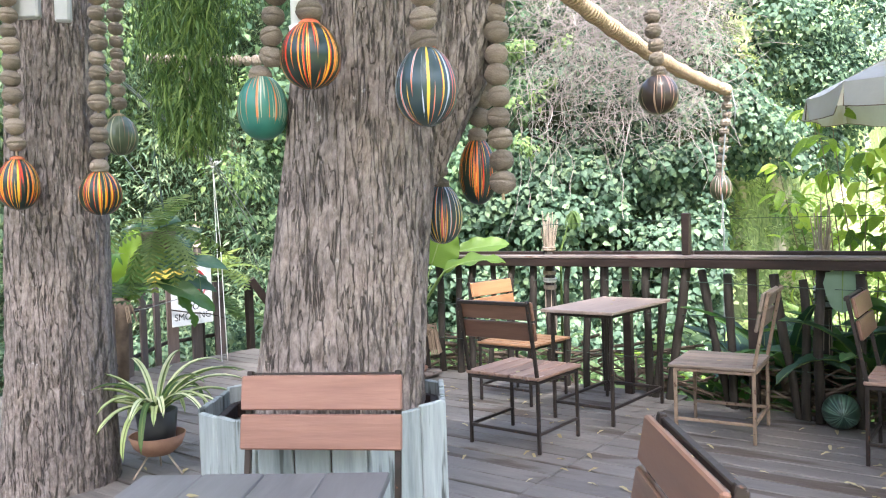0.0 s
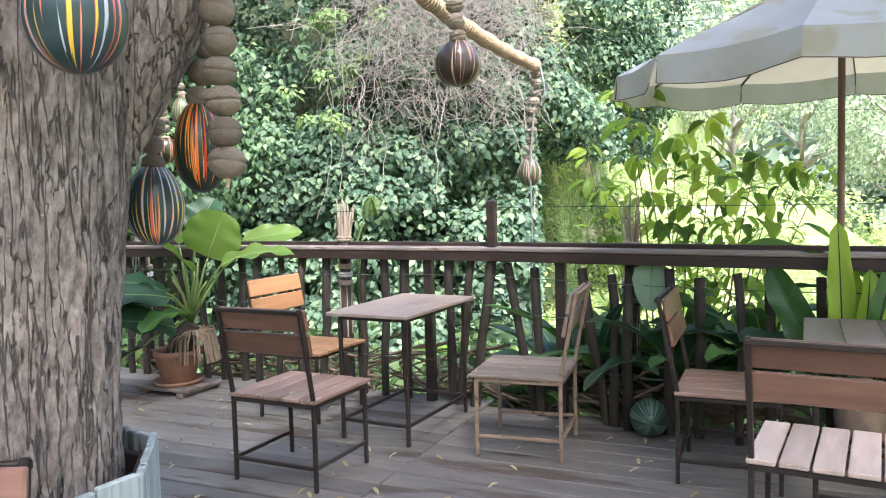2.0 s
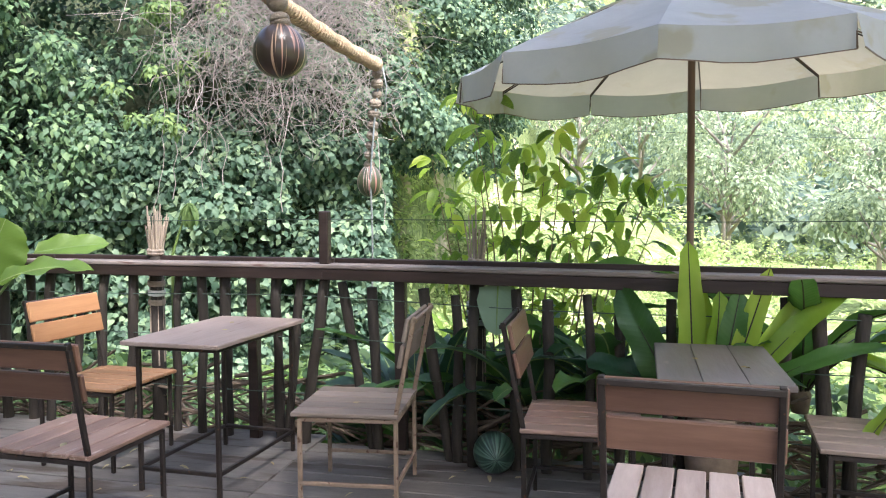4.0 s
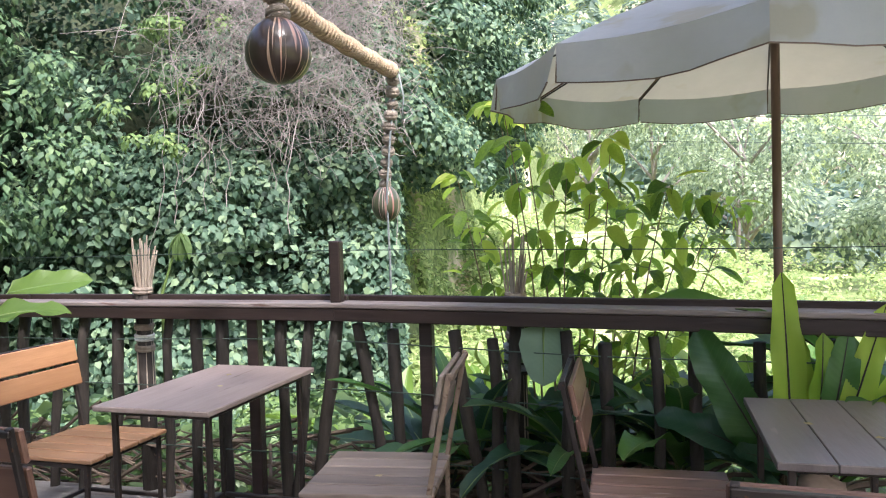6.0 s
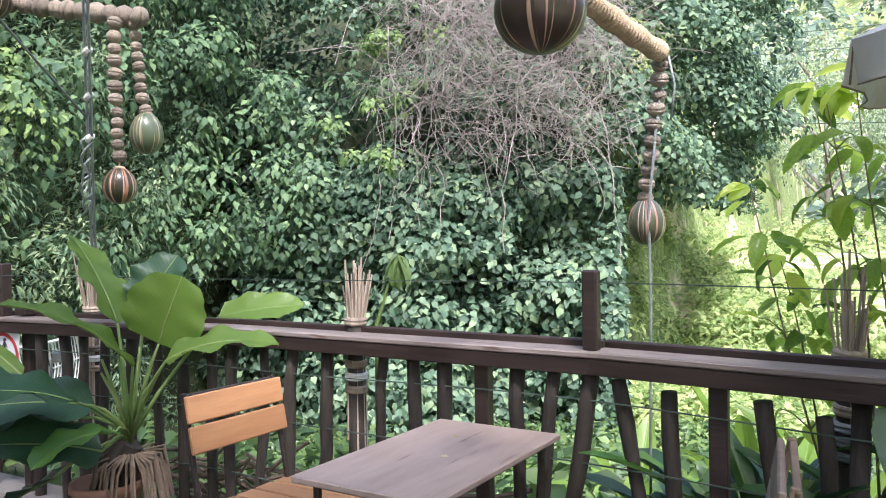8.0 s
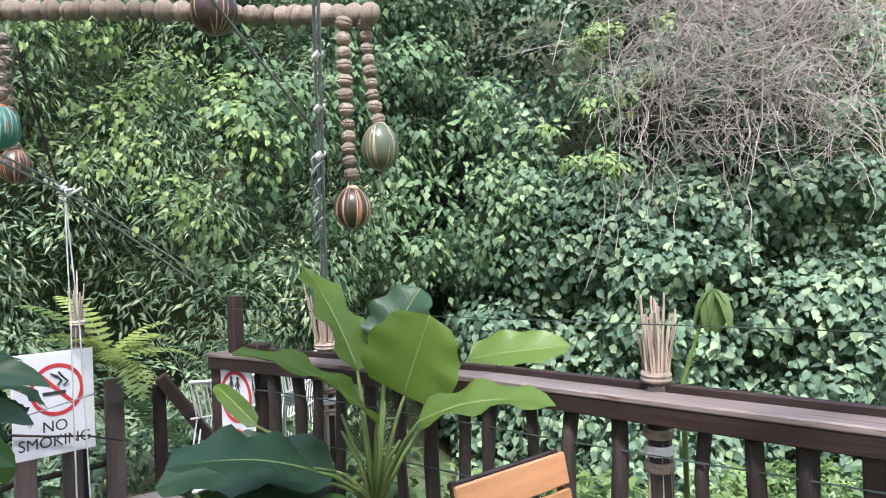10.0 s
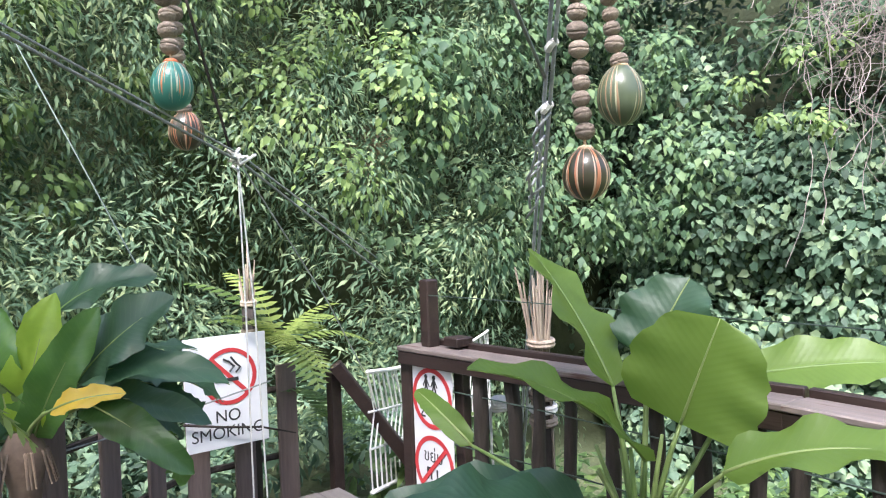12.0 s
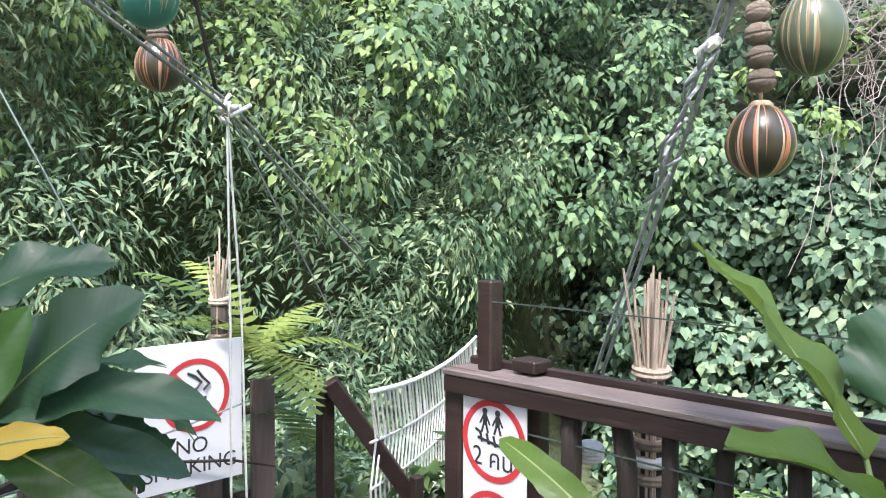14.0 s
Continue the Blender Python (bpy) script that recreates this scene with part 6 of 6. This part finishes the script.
def strap_plant(x, y, z, n, length, width, mats, label, seed, el=(35, 80), az=(0, 360), name="fern", droop=(0.6, 1.3), wave=0.25, tip=0.55, roll=15):
    rr = random.Random(seed)
    t = thing(name, label, "fern" if name == "fern" else "plant", pose(x, y, z), "broad-leaved plants")
    part("crown", Shape().lathe([(0.0, -0.12), (0.04, -0.12), (0.055, -0.03), (0.035, 0.03), (0.0, 0.04)], 10), BRUSH, t, smooth=True)
    for k in range(n):
        a = az[0] + (az[1] - az[0]) * (k + rr.random() * 0.7) / n
        leaf_at(t, "frond", Vector((math.cos(radians(a)) * 0.04, math.sin(radians(a)) * 0.04, 0)), a, rr.uniform(*el), length * rr.uniform(0.75, 1.15), width * rr.uniform(0.8, 1.15), mats[rr.randrange(len(mats))], rr.uniform(*droop), 0.22, wave, rr.uniform(-roll, roll), tip, 0.75, None, seed * 31 + k, 14, 3, STALK if mats[0] is not NESTLEAF else STAKE)
    return t


nf = thing("fern", "bird's nest fern with broad upright fronds coloured as backlit behind the table", "fern", pose(2.08, -0.42, 0.36), "broad-leaved plants")
part("crown", Shape().lathe([(0.0, -0.36), (0.10, -0.36), (0.13, -0.1), (0.10, 0.06), (0.0, 0.10)], 12), BRUSH, nf, smooth=True)
NW = Vector((2.08, -0.42, 0.36))
for k, (base, tip, wd, mt, dr, face) in enumerate([
    ((2.00, -0.41, 0.42), (1.966, -0.42, 1.215), 0.128, NESTLEAF, 0.12, (0.1, -1, 0.2)),
    ((2.06, -0.42, 0.44), (2.11, -0.42, 0.985), 0.115, NESTLEAF, 0.25, (0.5, -0.9, 0.2)),
    ((2.10, -0.40, 0.44), (2.20, -0.41, 0.990), 0.13, BROADLEAF, 0.35, (0.0, -1, 0.3)),
    ((2.13, -0.42, 0.44), (2.325, -0.42, 1.095), 0.108, NESTLEAF, 0.20, (-0.2, -1, 0.2)),
    ((1.97, -0.36, 0.42), (1.655, -0.34, 0.985), 0.185, BROADLEAF, 0.75, (-0.5, -0.6, 0.7)),
    ((1.97, -0.33, 0.40), (1.50, -0.28, 0.62), 0.15, DARKLEAF, 1.1, (-0.3, -0.6, 0.8)),
    ((2.16, -0.40, 0.44), (2.66, -0.44, 1.03), 0.11, NESTLEAF, 0.9, (0.2, -0.5, 0.8)),
    ((2.16, -0.38, 0.44), (2.46, -0.40, 0.955), 0.130, NESTLEAF, 0.7, (0.3, -0.7, 0.6)),
    ((2.16, -0.42, 0.42), (2.80, -0.50, 0.78), 0.11, BROADLEAF, 1.1, (0.2, -0.5, 0.9)),
    ((2.20, -0.10, 0.62), (1.52, 0.06, 1.10), 0.13, BROADLEAF, 1.7, (-0.1, -0.5, 0.9)),
    ((2.08, -0.36, 0.44), (2.02, -0.20, 1.02), 0.13, NESTLEAF, 0.3, (0.0, -0.9, 0.4)),
    ((2.04, -0.40, 0.40), (1.78, -0.50, 0.55), 0.12, DARKLEAF, 1.0, (-0.2, -0.6, 0.8)),
]):
    leaf_between(nf, Vector(base) - NW, Vector(tip) - NW, wd, mt, dr, face, None, 0.20, 0.36, 60 + k, STAKE)
strap_plant(2.55, 0.0, 0.45, 14, 0.95, 0.16, [NESTLEAF, BROADLEAF], "bird's nest fern with long wavy green fronds", 2, (30, 75), droop=(0.6, 1.5))
strap_plant(1.62, 0.05, 0.30, 15, 0.9, 0.17, [BROADLEAF, DARKLEAF], "bird's nest fern with dark arching fronds beyond the railing", 3, (35, 75), droop=(0.7, 1.7))
strap_plant(1.15, 0.12, 0.25, 15, 0.8, 0.12, [DARKLEAF, BROADLEAF], "dark green strap-leaved plant behind the stakes", 4, (35, 80), droop=(0.7, 1.7))
strap_plant(0.62, 0.20, 0.20, 14, 0.8, 0.11, [DARKLEAF, BROADLEAF], "dark green strap-leaved plant behind the stakes", 5, (35, 75), droop=(0.6, 1.5))
# Five dark-leaved plants added to stand for deep shade behind the stakes.
strap_plant(0.95, 0.16, 0.10, 19, 0.72, 0.14, [DARKLEAF, DARKLEAF, BROADLEAF], "dark broad-leaved clump added as shade round the bamboo post", 21, (40, 84), (-15, 195), droop=(0.8, 1.9))
strap_plant(0.45, 0.24, 0.05, 17, 0.8, 0.12, [DARKLEAF, DARKLEAF], "dark arching strap-leaved plant added as shade behind the railing", 22, (40, 82), (-15, 195), droop=(0.7, 1.7))
strap_plant(1.38, 0.10, 0.12, 17, 0.75, 0.12, [DARKLEAF, BROADLEAF, DARKLEAF], "dark strap-leaved plant added as shade behind the railing", 23, (40, 82), (-15, 195), droop=(0.8, 1.8))
strap_plant(0.05, 0.40, -0.25, 12, 0.75, 0.11, [DARKLEAF, BROADLEAF], "low dark strap-leaved plant added as shade beyond the stakes", 24, (30, 75), droop=(0.6, 1.6))
strap_plant(-0.55, 0.42, -0.35, 12, 0.7, 0.10, [DARKLEAF, BROADLEAF], "low dark strap-leaved plant added as shade beyond the stakes", 25, (30, 75), droop=(0.6, 1.6))
strap_plant(3.2, -0.25, 0.40, 12, 0.9, 0.12, [NESTLEAF, BROADLEAF], "bird's nest fern with bright fronds by the railing", 6, (30, 75), droop=(0.6, 1.5))
strap_plant(0.25, 0.55, -0.25, 10, 0.9, 0.14, [BROADLEAF, LIGHTLEAF], "young banana plant with light green leaves below the deck", 7, (45, 82), droop=(0.4, 1.2), name="banana_plant")
strap_plant(0.9, 1.3, -0.3, 9, 1.1, 0.20, [LIGHTLEAF, BROADLEAF], "banana plant with light green leaves on the slope", 8, (50, 82), droop=(0.4, 1.2), name="banana_plant")
strap_plant(-0.5, 2.3, -0.75, 9, 1.2, 0.22, [LIGHTLEAF, BROADLEAF], "banana plant with light green leaves below the railing", 14, (50, 82), droop=(0.4, 1.2), name="banana_plant")
strap_plant(0.4, 3.6, -1.2, 9, 1.4, 0.25, [LIGHTLEAF, LIGHTLEAF], "tall banana plant with bright leaves down the slope", 15, (55, 85), droop=(0.3, 1.0), name="banana_plant")
strap_plant(-0.1, 5.2, -1.5, 9, 1.6, 0.28, [LIGHTLEAF, LIGHTLEAF], "tall banana plant with bright leaves down the slope", 16, (55, 85), droop=(0.3, 1.0), name="banana_plant")
strap_plant(2.2, 1.2, -0.2, 9, 1.0, 0.18, [LIGHTLEAF, BROADLEAF], "banana plant with light green leaves on the slope", 9, (50, 82), droop=(0.4, 1.2), name="banana_plant")
lp = thing("fern", "bird's nest fern with broad glossy leaves, one yellow, on the fence", "fern", pose(-4.70, -1.65, 0.72), "broad-leaved plants")
LW = Vector((-4.70, -1.65, 0.72))
part("crown", Shape().lathe([(0.0, -0.72), (0.05, -0.72), (0.07, -0.2), (0.11, -0.05), (0.06, 0.05), (0.0, 0.06)], 12), BRUSH, lp, smooth=True)
for k, (base, tip, wd, mt, dr, face) in enumerate([
    ((-4.686, -1.638, 0.762), (-4.608, -1.51, 1.407), 0.21, NESTLEAF, 0.4, (0.8, -0.5, 0.3)),
    ((-4.665, -1.608, 0.749), (-4.387, -1.376, 1.339), 0.2, BROADLEAF, 0.5, (0.8, -0.2, 0.5)),
    ((-4.565, -1.463, 0.953), (-4.194, -1.104, 1.379), 0.3, DARKLEAF, 0.3, (0.6, -0.6, 0.6)),
    ((-4.851, -1.512, 1.224), (-4.542, -1.073, 1.472), 0.24, DARKLEAF, 0.9, (0.5, -0.3, 0.8)),
    ((-4.565, -1.463, 0.953), (-4.053, -0.918, 1.006), 0.18, DARKLEAF, 1.2, (0.4, -0.5, 0.8)),
    ((-4.537, -1.425, 0.903), (-4.047, -1.091, 0.621), 0.16, BROADLEAF, 0.9, (0.6, -0.4, 0.6)),
    ((-4.36, -1.58, 0.92), (-4.15, -1.33, 0.99), 0.105, YELLOWLEAF, 0.4, (0.6, -0.4, 0.7)),
    ((-4.722, -1.688, 0.764), (-4.757, -1.721, 1.352), 0.2, BROADLEAF, 0.4, (0.8, -0.5, 0.3)),
    ((-4.708, -1.668, 0.763), (-4.892, -1.912, 1.259), 0.22, BROADLEAF, 0.5, (0.8, -0.4, 0.4)),
    ((-4.792, -1.613, 0.76), (-4.618, -1.186, 1.189), 0.22, DARKLEAF, 0.6, (0.5, -0.5, 0.7)),
    ((-4.605, -1.435, 0.892), (-4.196, -0.951, 0.792), 0.15, DARKLEAF, 1.0, (0.5, -0.5, 0.7)),
    ((-4.722, -1.686, 0.813), (-4.815, -1.983, 0.988), 0.22, DARKLEAF, 0.9, (0.7, -0.4, 0.6)),
]):
    leaf_between(lp, Vector(base) - LW, Vector(tip) - LW, wd * 1.12, mt, dr + 0.35, face, (0, 0, 0), 0.24, 0.62, 40 + k)
rr_ = random.Random(44)
for k in range(16):
    a = rr_.uniform(0, 6.28)
    part("root", Shape().tube([(0, 0, 0.0), (math.cos(a) * 0.10, math.sin(a) * 0.10, -0.03), (math.cos(a) * 0.14, math.sin(a) * 0.14, -0.18)], [0.010, 0.008, 0.004], 5), BRUSH, lp)

for k, (base, tip, wd, mt, dr, face) in enumerate([
    ((-4.56, -1.36, 0.96), (-4.56, -0.75, 0.80), 0.12, DARKLEAF, 1.5, (0.5, -0.2, 0.8)),
    ((-4.56, -1.26, 0.98), (-4.54, -0.84, 0.70), 0.11, DARKLEAF, 1.3, (0.6, -0.1, 0.8)),
    ((-4.58, -1.30, 0.92), (-4.53, -0.97, 0.42), 0.14, BROADLEAF, 0.9, (0.9, 0.2, 0.4)),
    ((-4.60, -1.36, 1.06), (-4.58, -0.87, 1.08), 0.10, DARKLEAF, 0.8, (0.4, -0.2, 0.9)),
    ((-4.56, -1.30, 0.90), (-4.50, -0.98, 0.66), 0.10, DARKLEAF, 1.0, (0.7, 0.0, 0.7)),
]):
    leaf_between(lp, Vector(base) - LW, Vector(tip) - LW, wd, mt, dr, face, (0.05, 0.10, 0.06), 0.35, 0.45, 80 + k, None, 0.34)
tw = thing("twig", "dark dry twig lying across the sign board", "twig", None)
part("stick", Shape().tube([(-5.285, -0.74, 0.53), (-5.285, -0.50, 0.475), (-5.280, -0.26, 0.435), (-5.29, -0.02, 0.35)], [0.009, 0.008, 0.007, 0.004], 6, True, 0.2), STAKE, tw, smooth=True)

# hanging heart-shaped leaf by the post
hl = thing("hanging_leaf", "single large pale green leaf hanging by the post", "leaf", None)
leaf_at(hl, "blade", Vector((1.03, -0.155, 0.975)), 268, -76, 0.27, 0.21, DRYGREEN, 0.2, 0.08, 0.05, 0, 0.5, 0.5, None, 3)

# yellow-green shrub beyond the railing
sb = thing("shrub", "tall open shrub with yellow-green oval leaves beyond the railing", "shrub", pose(1.10, 0.45, -0.6))
rr_ = random.Random(21)
OVAL = [Shape().blade(1.0, 0.34 + 0.03 * i, None, 0.5 + 0.2 * i, 0.16, 0.06, 0.85, 0.8, 8, 2, seed=i).mesh("leaf", SHRUB, True) for i in range(5)]
for k in range(15):
    reach = -0.62 + 1.50 * (k + 0.5 * rr_.random()) / 15
    hgt = (2.62 if -0.40 < reach < -0.15 else rr_.uniform(1.95, 2.40)) - 0.25 * max(0, reach - 0.55)
    deep = rr_.uniform(-0.25, 0.30)
    pts = [Vector((reach * (0.25 + 0.75 * q ** 1.4) + 0.02 * math.sin(q * 7 + k), deep * q, hgt * q)) for q in np.linspace(0, 1, 13)]
    part("stem", Shape().tube(pts, [0.009 * (1 - 0.75 * i / 12) for i in range(13)], 5), BRUSH, sb)
    for i in range(7, 13):
        whorl = rr_.uniform(0, 360)
        for q in range(4 if i < 12 else 7):
            out = whorl + q * (90 if i < 12 else 51) + rr_.gauss(0, 18)
            ln = rr_.uniform(0.02, 0.13) if i < 12 else rr_.uniform(0.01, 0.06)
            tw = Vector((math.cos(radians(out)) * ln, math.sin(radians(out)) * ln, rr_.gauss(0.02, 0.03)))
            p = pts[i] + tw
            if ln > 0.07:
                part("twig", Shape().tube([pts[i], pts[i] + tw * 0.6 + Vector((0, 0, 0.015)), p], [0.004, 0.003, 0.002], 4), STALK, sb)
            size = rr_.uniform(0.11, 0.18)
            part("leaf", OVAL[rr_.randrange(5)], SHRUB, sb, m=Matrix.Translation(p) @ pose(0, 0, 0, 0, 0, out - 90) @ pose(0, 0, 0, rr_.gauss(-12, 24), rr_.gauss(0, 20), 0) @ Matrix.Scale(size, 4))

# fern bush behind the sign and hanging ferns
def fern_bush(x, y, z, n, length, label, seed, el=(30, 80), name="fern", mat=None):
    rr = random.Random(seed)
    t = thing(name, label, "fern", pose(x, y, z), "ferns")
    for k in range(n):
        a, e = rr.uniform(0, 360), rr.uniform(*el)
        ln = length * rr.uniform(0.7, 1.15)
        sh = Shape()
        pts, ps, ns_, ss = [], [], [], []
        d0 = pose(0, 0, 0, 0, 0, a) @ pose(0, 0, 0, 0, -e, 0)
        ang_, p = 0.0, Vector((0, 0, 0))
        for i in range(15):
            pts.append(d0 @ p)
            ang_ += 0.09
            p = p + Vector((math.cos(ang_), 0, -math.sin(ang_))) * (ln / 14)
        sh.tube(pts, 0.003, 4)
        for i in range(2, 15):
            w = ln * 0.20 * math.sin(math.pi * min(1, (i + 1) / 16)) ** 0.7
            side = d0.to_3x3() @ Vector((0, 1, 0))
            fwd = (pts[i] - pts[i - 1]).normalized()
            for sgn in (-1, 1):
                b = pts[i]
                e1 = b + side * (sgn * w) + fwd * (w * 0.35) + Vector((0, 0, -w * 0.2))
                hw = ln * 0.020
                sh.add([b - fwd * hw, b + fwd * hw, (b + e1) / 2 + fwd * hw * 1.1, e1, (b + e1) / 2 - fwd * hw * 1.1], [(0, 1, 2, 4), (4, 2, 3)])
        part("frond", sh, mat or FERNY, t)
    return t


fern_bush(-5.60, 0.02, 0.85, 17, 0.72, "yellow-green fern growing beside the sign", 31, (25, 88), mat=FERNLIGHT)
fern_bush(-5.75, 0.45, 0.25, 10, 0.6, "green fern at the foot of the gate", 32)
fern_bush(-4.10, -2.55, 0.90, 10, 0.7, "arching green fern over the fence", 33)
hf = fern_bush(-2.92, -2.36, 1.36, 26, 0.52, "light green fern in a hanging basket by the tree", 36, (-35, 70), "hanging_fern", FERNLIGHT)
part("basket", Shape().lathe([(0.0, -0.13), (0.06, -0.12), (0.11, -0.05), (0.12, 0.0), (0.11, 0.0), (0.0, -0.02)], 16), BRUSH, hf, smooth=True)
for k in range(3):
    part("basket_wire", Shape().tube([(math.cos(k * 2.1) * 0.115, math.sin(k * 2.1) * 0.115, 0.0), (0, 0, 0.55), (0, 0, 2.2)], 0.003, 4), WIRE, hf)
fern_bush(-3.1, -2.9, 0.75, 11, 0.65, "green fern beside the tree", 34)
fern_bush(-2.95, -4.1, 0.05, 9, 0.5, "green fern at the foot of the tree", 35)

hg = thing("hanging_plant", "thick hanging plant with fine drooping green foliage", "hanging plant", pose(-0.86, -3.49, 1.70))
g = np.random.default_rng(99)
n = 6500
th, zz = g.uniform(0, 2 * np.pi, n), g.random(n) ** 0.8 * 1.15
rad = (0.10 + 0.17 * np.sqrt(zz / 1.15)) * np.sqrt(g.random(n))
pos = np.column_stack([np.cos(th) * rad, np.sin(th) * rad, zz])
nor = np.column_stack([np.cos(th), np.sin(th), np.full(n, 0.15)]) + g.normal(size=(n, 3)) * 0.3
part("foliage", leaf_mesh("foliage", HANGER, pos, nor, g.uniform(0.05, 0.11, n), 0.09, 0.3, 1.6, 98), HANGER, hg)
part("hanger", Shape().tube([(0, 0, 1.1), (0, 0, 2.2)], 0.006, 5), WIRE, hg)

# spider plant in a half shell on a small stand
sp = thing("spider_plant", "cream and green spider plant in a brown bowl", "potted plant", pose(-1.97, -3.03, 0))
part("bowl", Shape().lathe([(0.0, 0.10), (0.08, 0.115), (0.13, 0.16), (0.155, 0.225), (0.147, 0.225), (0.12, 0.17), (0.0, 0.16)], 20), CLAY, sp, smooth=True)
part("pot", Shape().lathe([(0.0, 0.15), (0.09, 0.15), (0.115, 0.36), (0.105, 0.36), (0.0, 0.34)], 18), SIGNBLACK, sp, "black plastic pot", True)
for k in range(3):
    a = k * 2.1 + 0.4
    part("stand_leg", Shape().tube([(math.cos(a) * 0.05, math.sin(a) * 0.05, 0.125), (math.cos(a) * 0.15, math.sin(a) * 0.15, 0.0)], 0.006, 5), STICK, sp)
rr_ = random.Random(6)
for k in range(34):
    a = k * 10.6 + rr_.uniform(-6, 6)
    leaf_at(sp, "leaf", Vector((math.cos(radians(a)) * 0.03, math.sin(radians(a)) * 0.03, 0.35)), a, rr_.uniform(38, 86), rr_.uniform(0.36, 0.58), 0.036, VARIEGATED if k % 5 else FERNY, rr_.uniform(1.0, 2.6), 0.25, 0.0, 0, 0.5, 0.8, None, k, 10, 1)

# boxes on the smaller trunk
bx = thing("switch_box", "small grey switch boxes fixed to the trunk", "box", None)
part("box", Shape().box(0.13, 0.05, 0.13, pose(-2.02, -3.60, 2.50, 0, 0, 35), 0.01), GREYPLASTIC, bx)
part("box", Shape().box(0.08, 0.04, 0.20, pose(-1.90, -3.48, 2.52, 0, 0, 35), 0.01), GREYPLASTIC, bx)
pv = thing("white_pipe", "short white plastic pipe between the gourds", "pipe", None)
part("pipe", Shape().tube([(-0.06, -3.62, 2.0), (-0.05, -3.62, 2.5)], 0.022, 12), WHITEPLASTIC, pv, smooth=True)
part("socket", Shape().lathe([(0.027, 0), (0.027, 0.05), (0.022, 0.05)], 14), WHITEPLASTIC, pv, smooth=True, m=pose(-0.06, -3.62, 1.99))

# striped melon on the deck by the fence
me_ = thing("striped_melon", "dark green striped melon lying on the deck by the post", "melon", pose(1.03, -0.29, 0.110, 90, 20, 15))
part("rind", gourd_shape(0.108, 1.1), MELONDARK, me_, smooth=True)
bp_ = thing("bamboo_pipe", "grey bamboo pipe leaning on the post", "pipe", None)
part("cane", Shape().tube([(0.90, -0.20, 0.0), (0.88, -0.16, 0.5), (0.90, -0.10, 0.98)], 0.030, 12), STAKE, bp_, smooth=True)

# brushwood along the foot of the railing
rr_ = random.Random(14)
curves = []
for k in range(900):
    x = rr_.uniform(-3.4, 4.0)
    y = rail_y(x) + rr_.uniform(0.12, 0.42)
    z = rr_.uniform(-0.3, 0.30)
    a = rr_.gauss(0, 0.5)
    ln = rr_.uniform(0.15, 0.5)
    p0 = Vector((x, y, z))
    d = Vector((math.cos(a), math.sin(a) * 0.3, rr_.gauss(0, 0.25)))
    curves.append(([p0, p0 + d * ln * 0.5 + Vector((0, 0, rr_.gauss(0, 0.03))), p0 + d * ln], rr_.uniform(0.004, 0.014)))
tagged(part("brushwood", tubes_mesh("brushwood", BRUSH, curves, 5), BRUSH), "dry brushwood and sticks piled along the foot of the railing", "brushwood", kind="stuff")

# fallen leaves
rr_ = random.Random(15)
flat = Shape().blade(0.07, 0.025, None, 0.5, 0.2, 0.2, 1.0, 0.7, 5, 1).mesh("fallen_leaf", DRYLEAF, True)
for k in range(230):
    x, y = rr_.uniform(-2.6, 2.6), rr_.uniform(-3.8, -0.3)
    if (x + 0.28) ** 2 + (y + 3.33) ** 2 < 0.4:
        continue
    ob = part("fallen_leaf", flat, DRYLEAF, None, m=pose(x, y, 0.012, rr_.uniform(-6, 6), rr_.uniform(-8, 8), rr_.uniform(0, 360)) @ Matrix.Scale(rr_.uniform(0.6, 1.1), 4))
    tagged(ob, "small dry pale leaf lying on the deck boards", "leaf", "fallen leaves")
for x, y, z in ((-0.36, -0.55, 0.7515), (-0.45, -0.3, 0.7515), (1.95, -0.85, 0.7525), (2.12, -1.0, 0.7525), (-0.5, -1.55, 0.4505), (0.42, -4.42, 0.7525), (0.45, -0.7, 0.4505)):
    ob = part("fallen_leaf", flat, DRYLEAF, None, m=pose(x, y, z, 0, 0, x * 300))
    tagged(ob, "small dry pale leaf lying on the furniture", "leaf", "fallen leaves")

# ---- deck boards ----
floor = tagged(new("floor"), "weathered grey-brown timber deck with gaps between boards", "deck", kind="structure")
part("underfloor", Shape().box(10.6, 9.4, 0.10, pose(0.15, -4.62, -0.13), 0.01), SOIL, floor)
rr_ = random.Random(30)
PITCH = 0.162
row = 0
boards = {}
y = 0.10
while y > -8.6:
    cuts = [-5.1, -2.35 + 0.0 * row, -0.08, 2.3, 5.4]
    for x0, x1 in zip(cuts, cuts[1:]):
        ln = x1 - x0 - 0.006
        key = round(ln, 2)
        if key not in boards:
            boards[key] = Shape().box(ln, PITCH - 0.009, 0.024, None, 0.004).mesh("plank", DECK)
        if y > rail_y((x0 + x1) / 2) + 0.30:
            continue
        part("plank", boards[key], DECK, floor, m=pose((x0 + x1) / 2, y + (0.0045 if row % 3 else -0.003) + rr_.uniform(-0.0015, 0.0015), -0.0145 + rr_.uniform(-0.003, 0.002), rr_.gauss(0, 0.5), rr_.gauss(0, 0.02), rr_.gauss(0, 0.08)))
    y -= PITCH
    row += 1
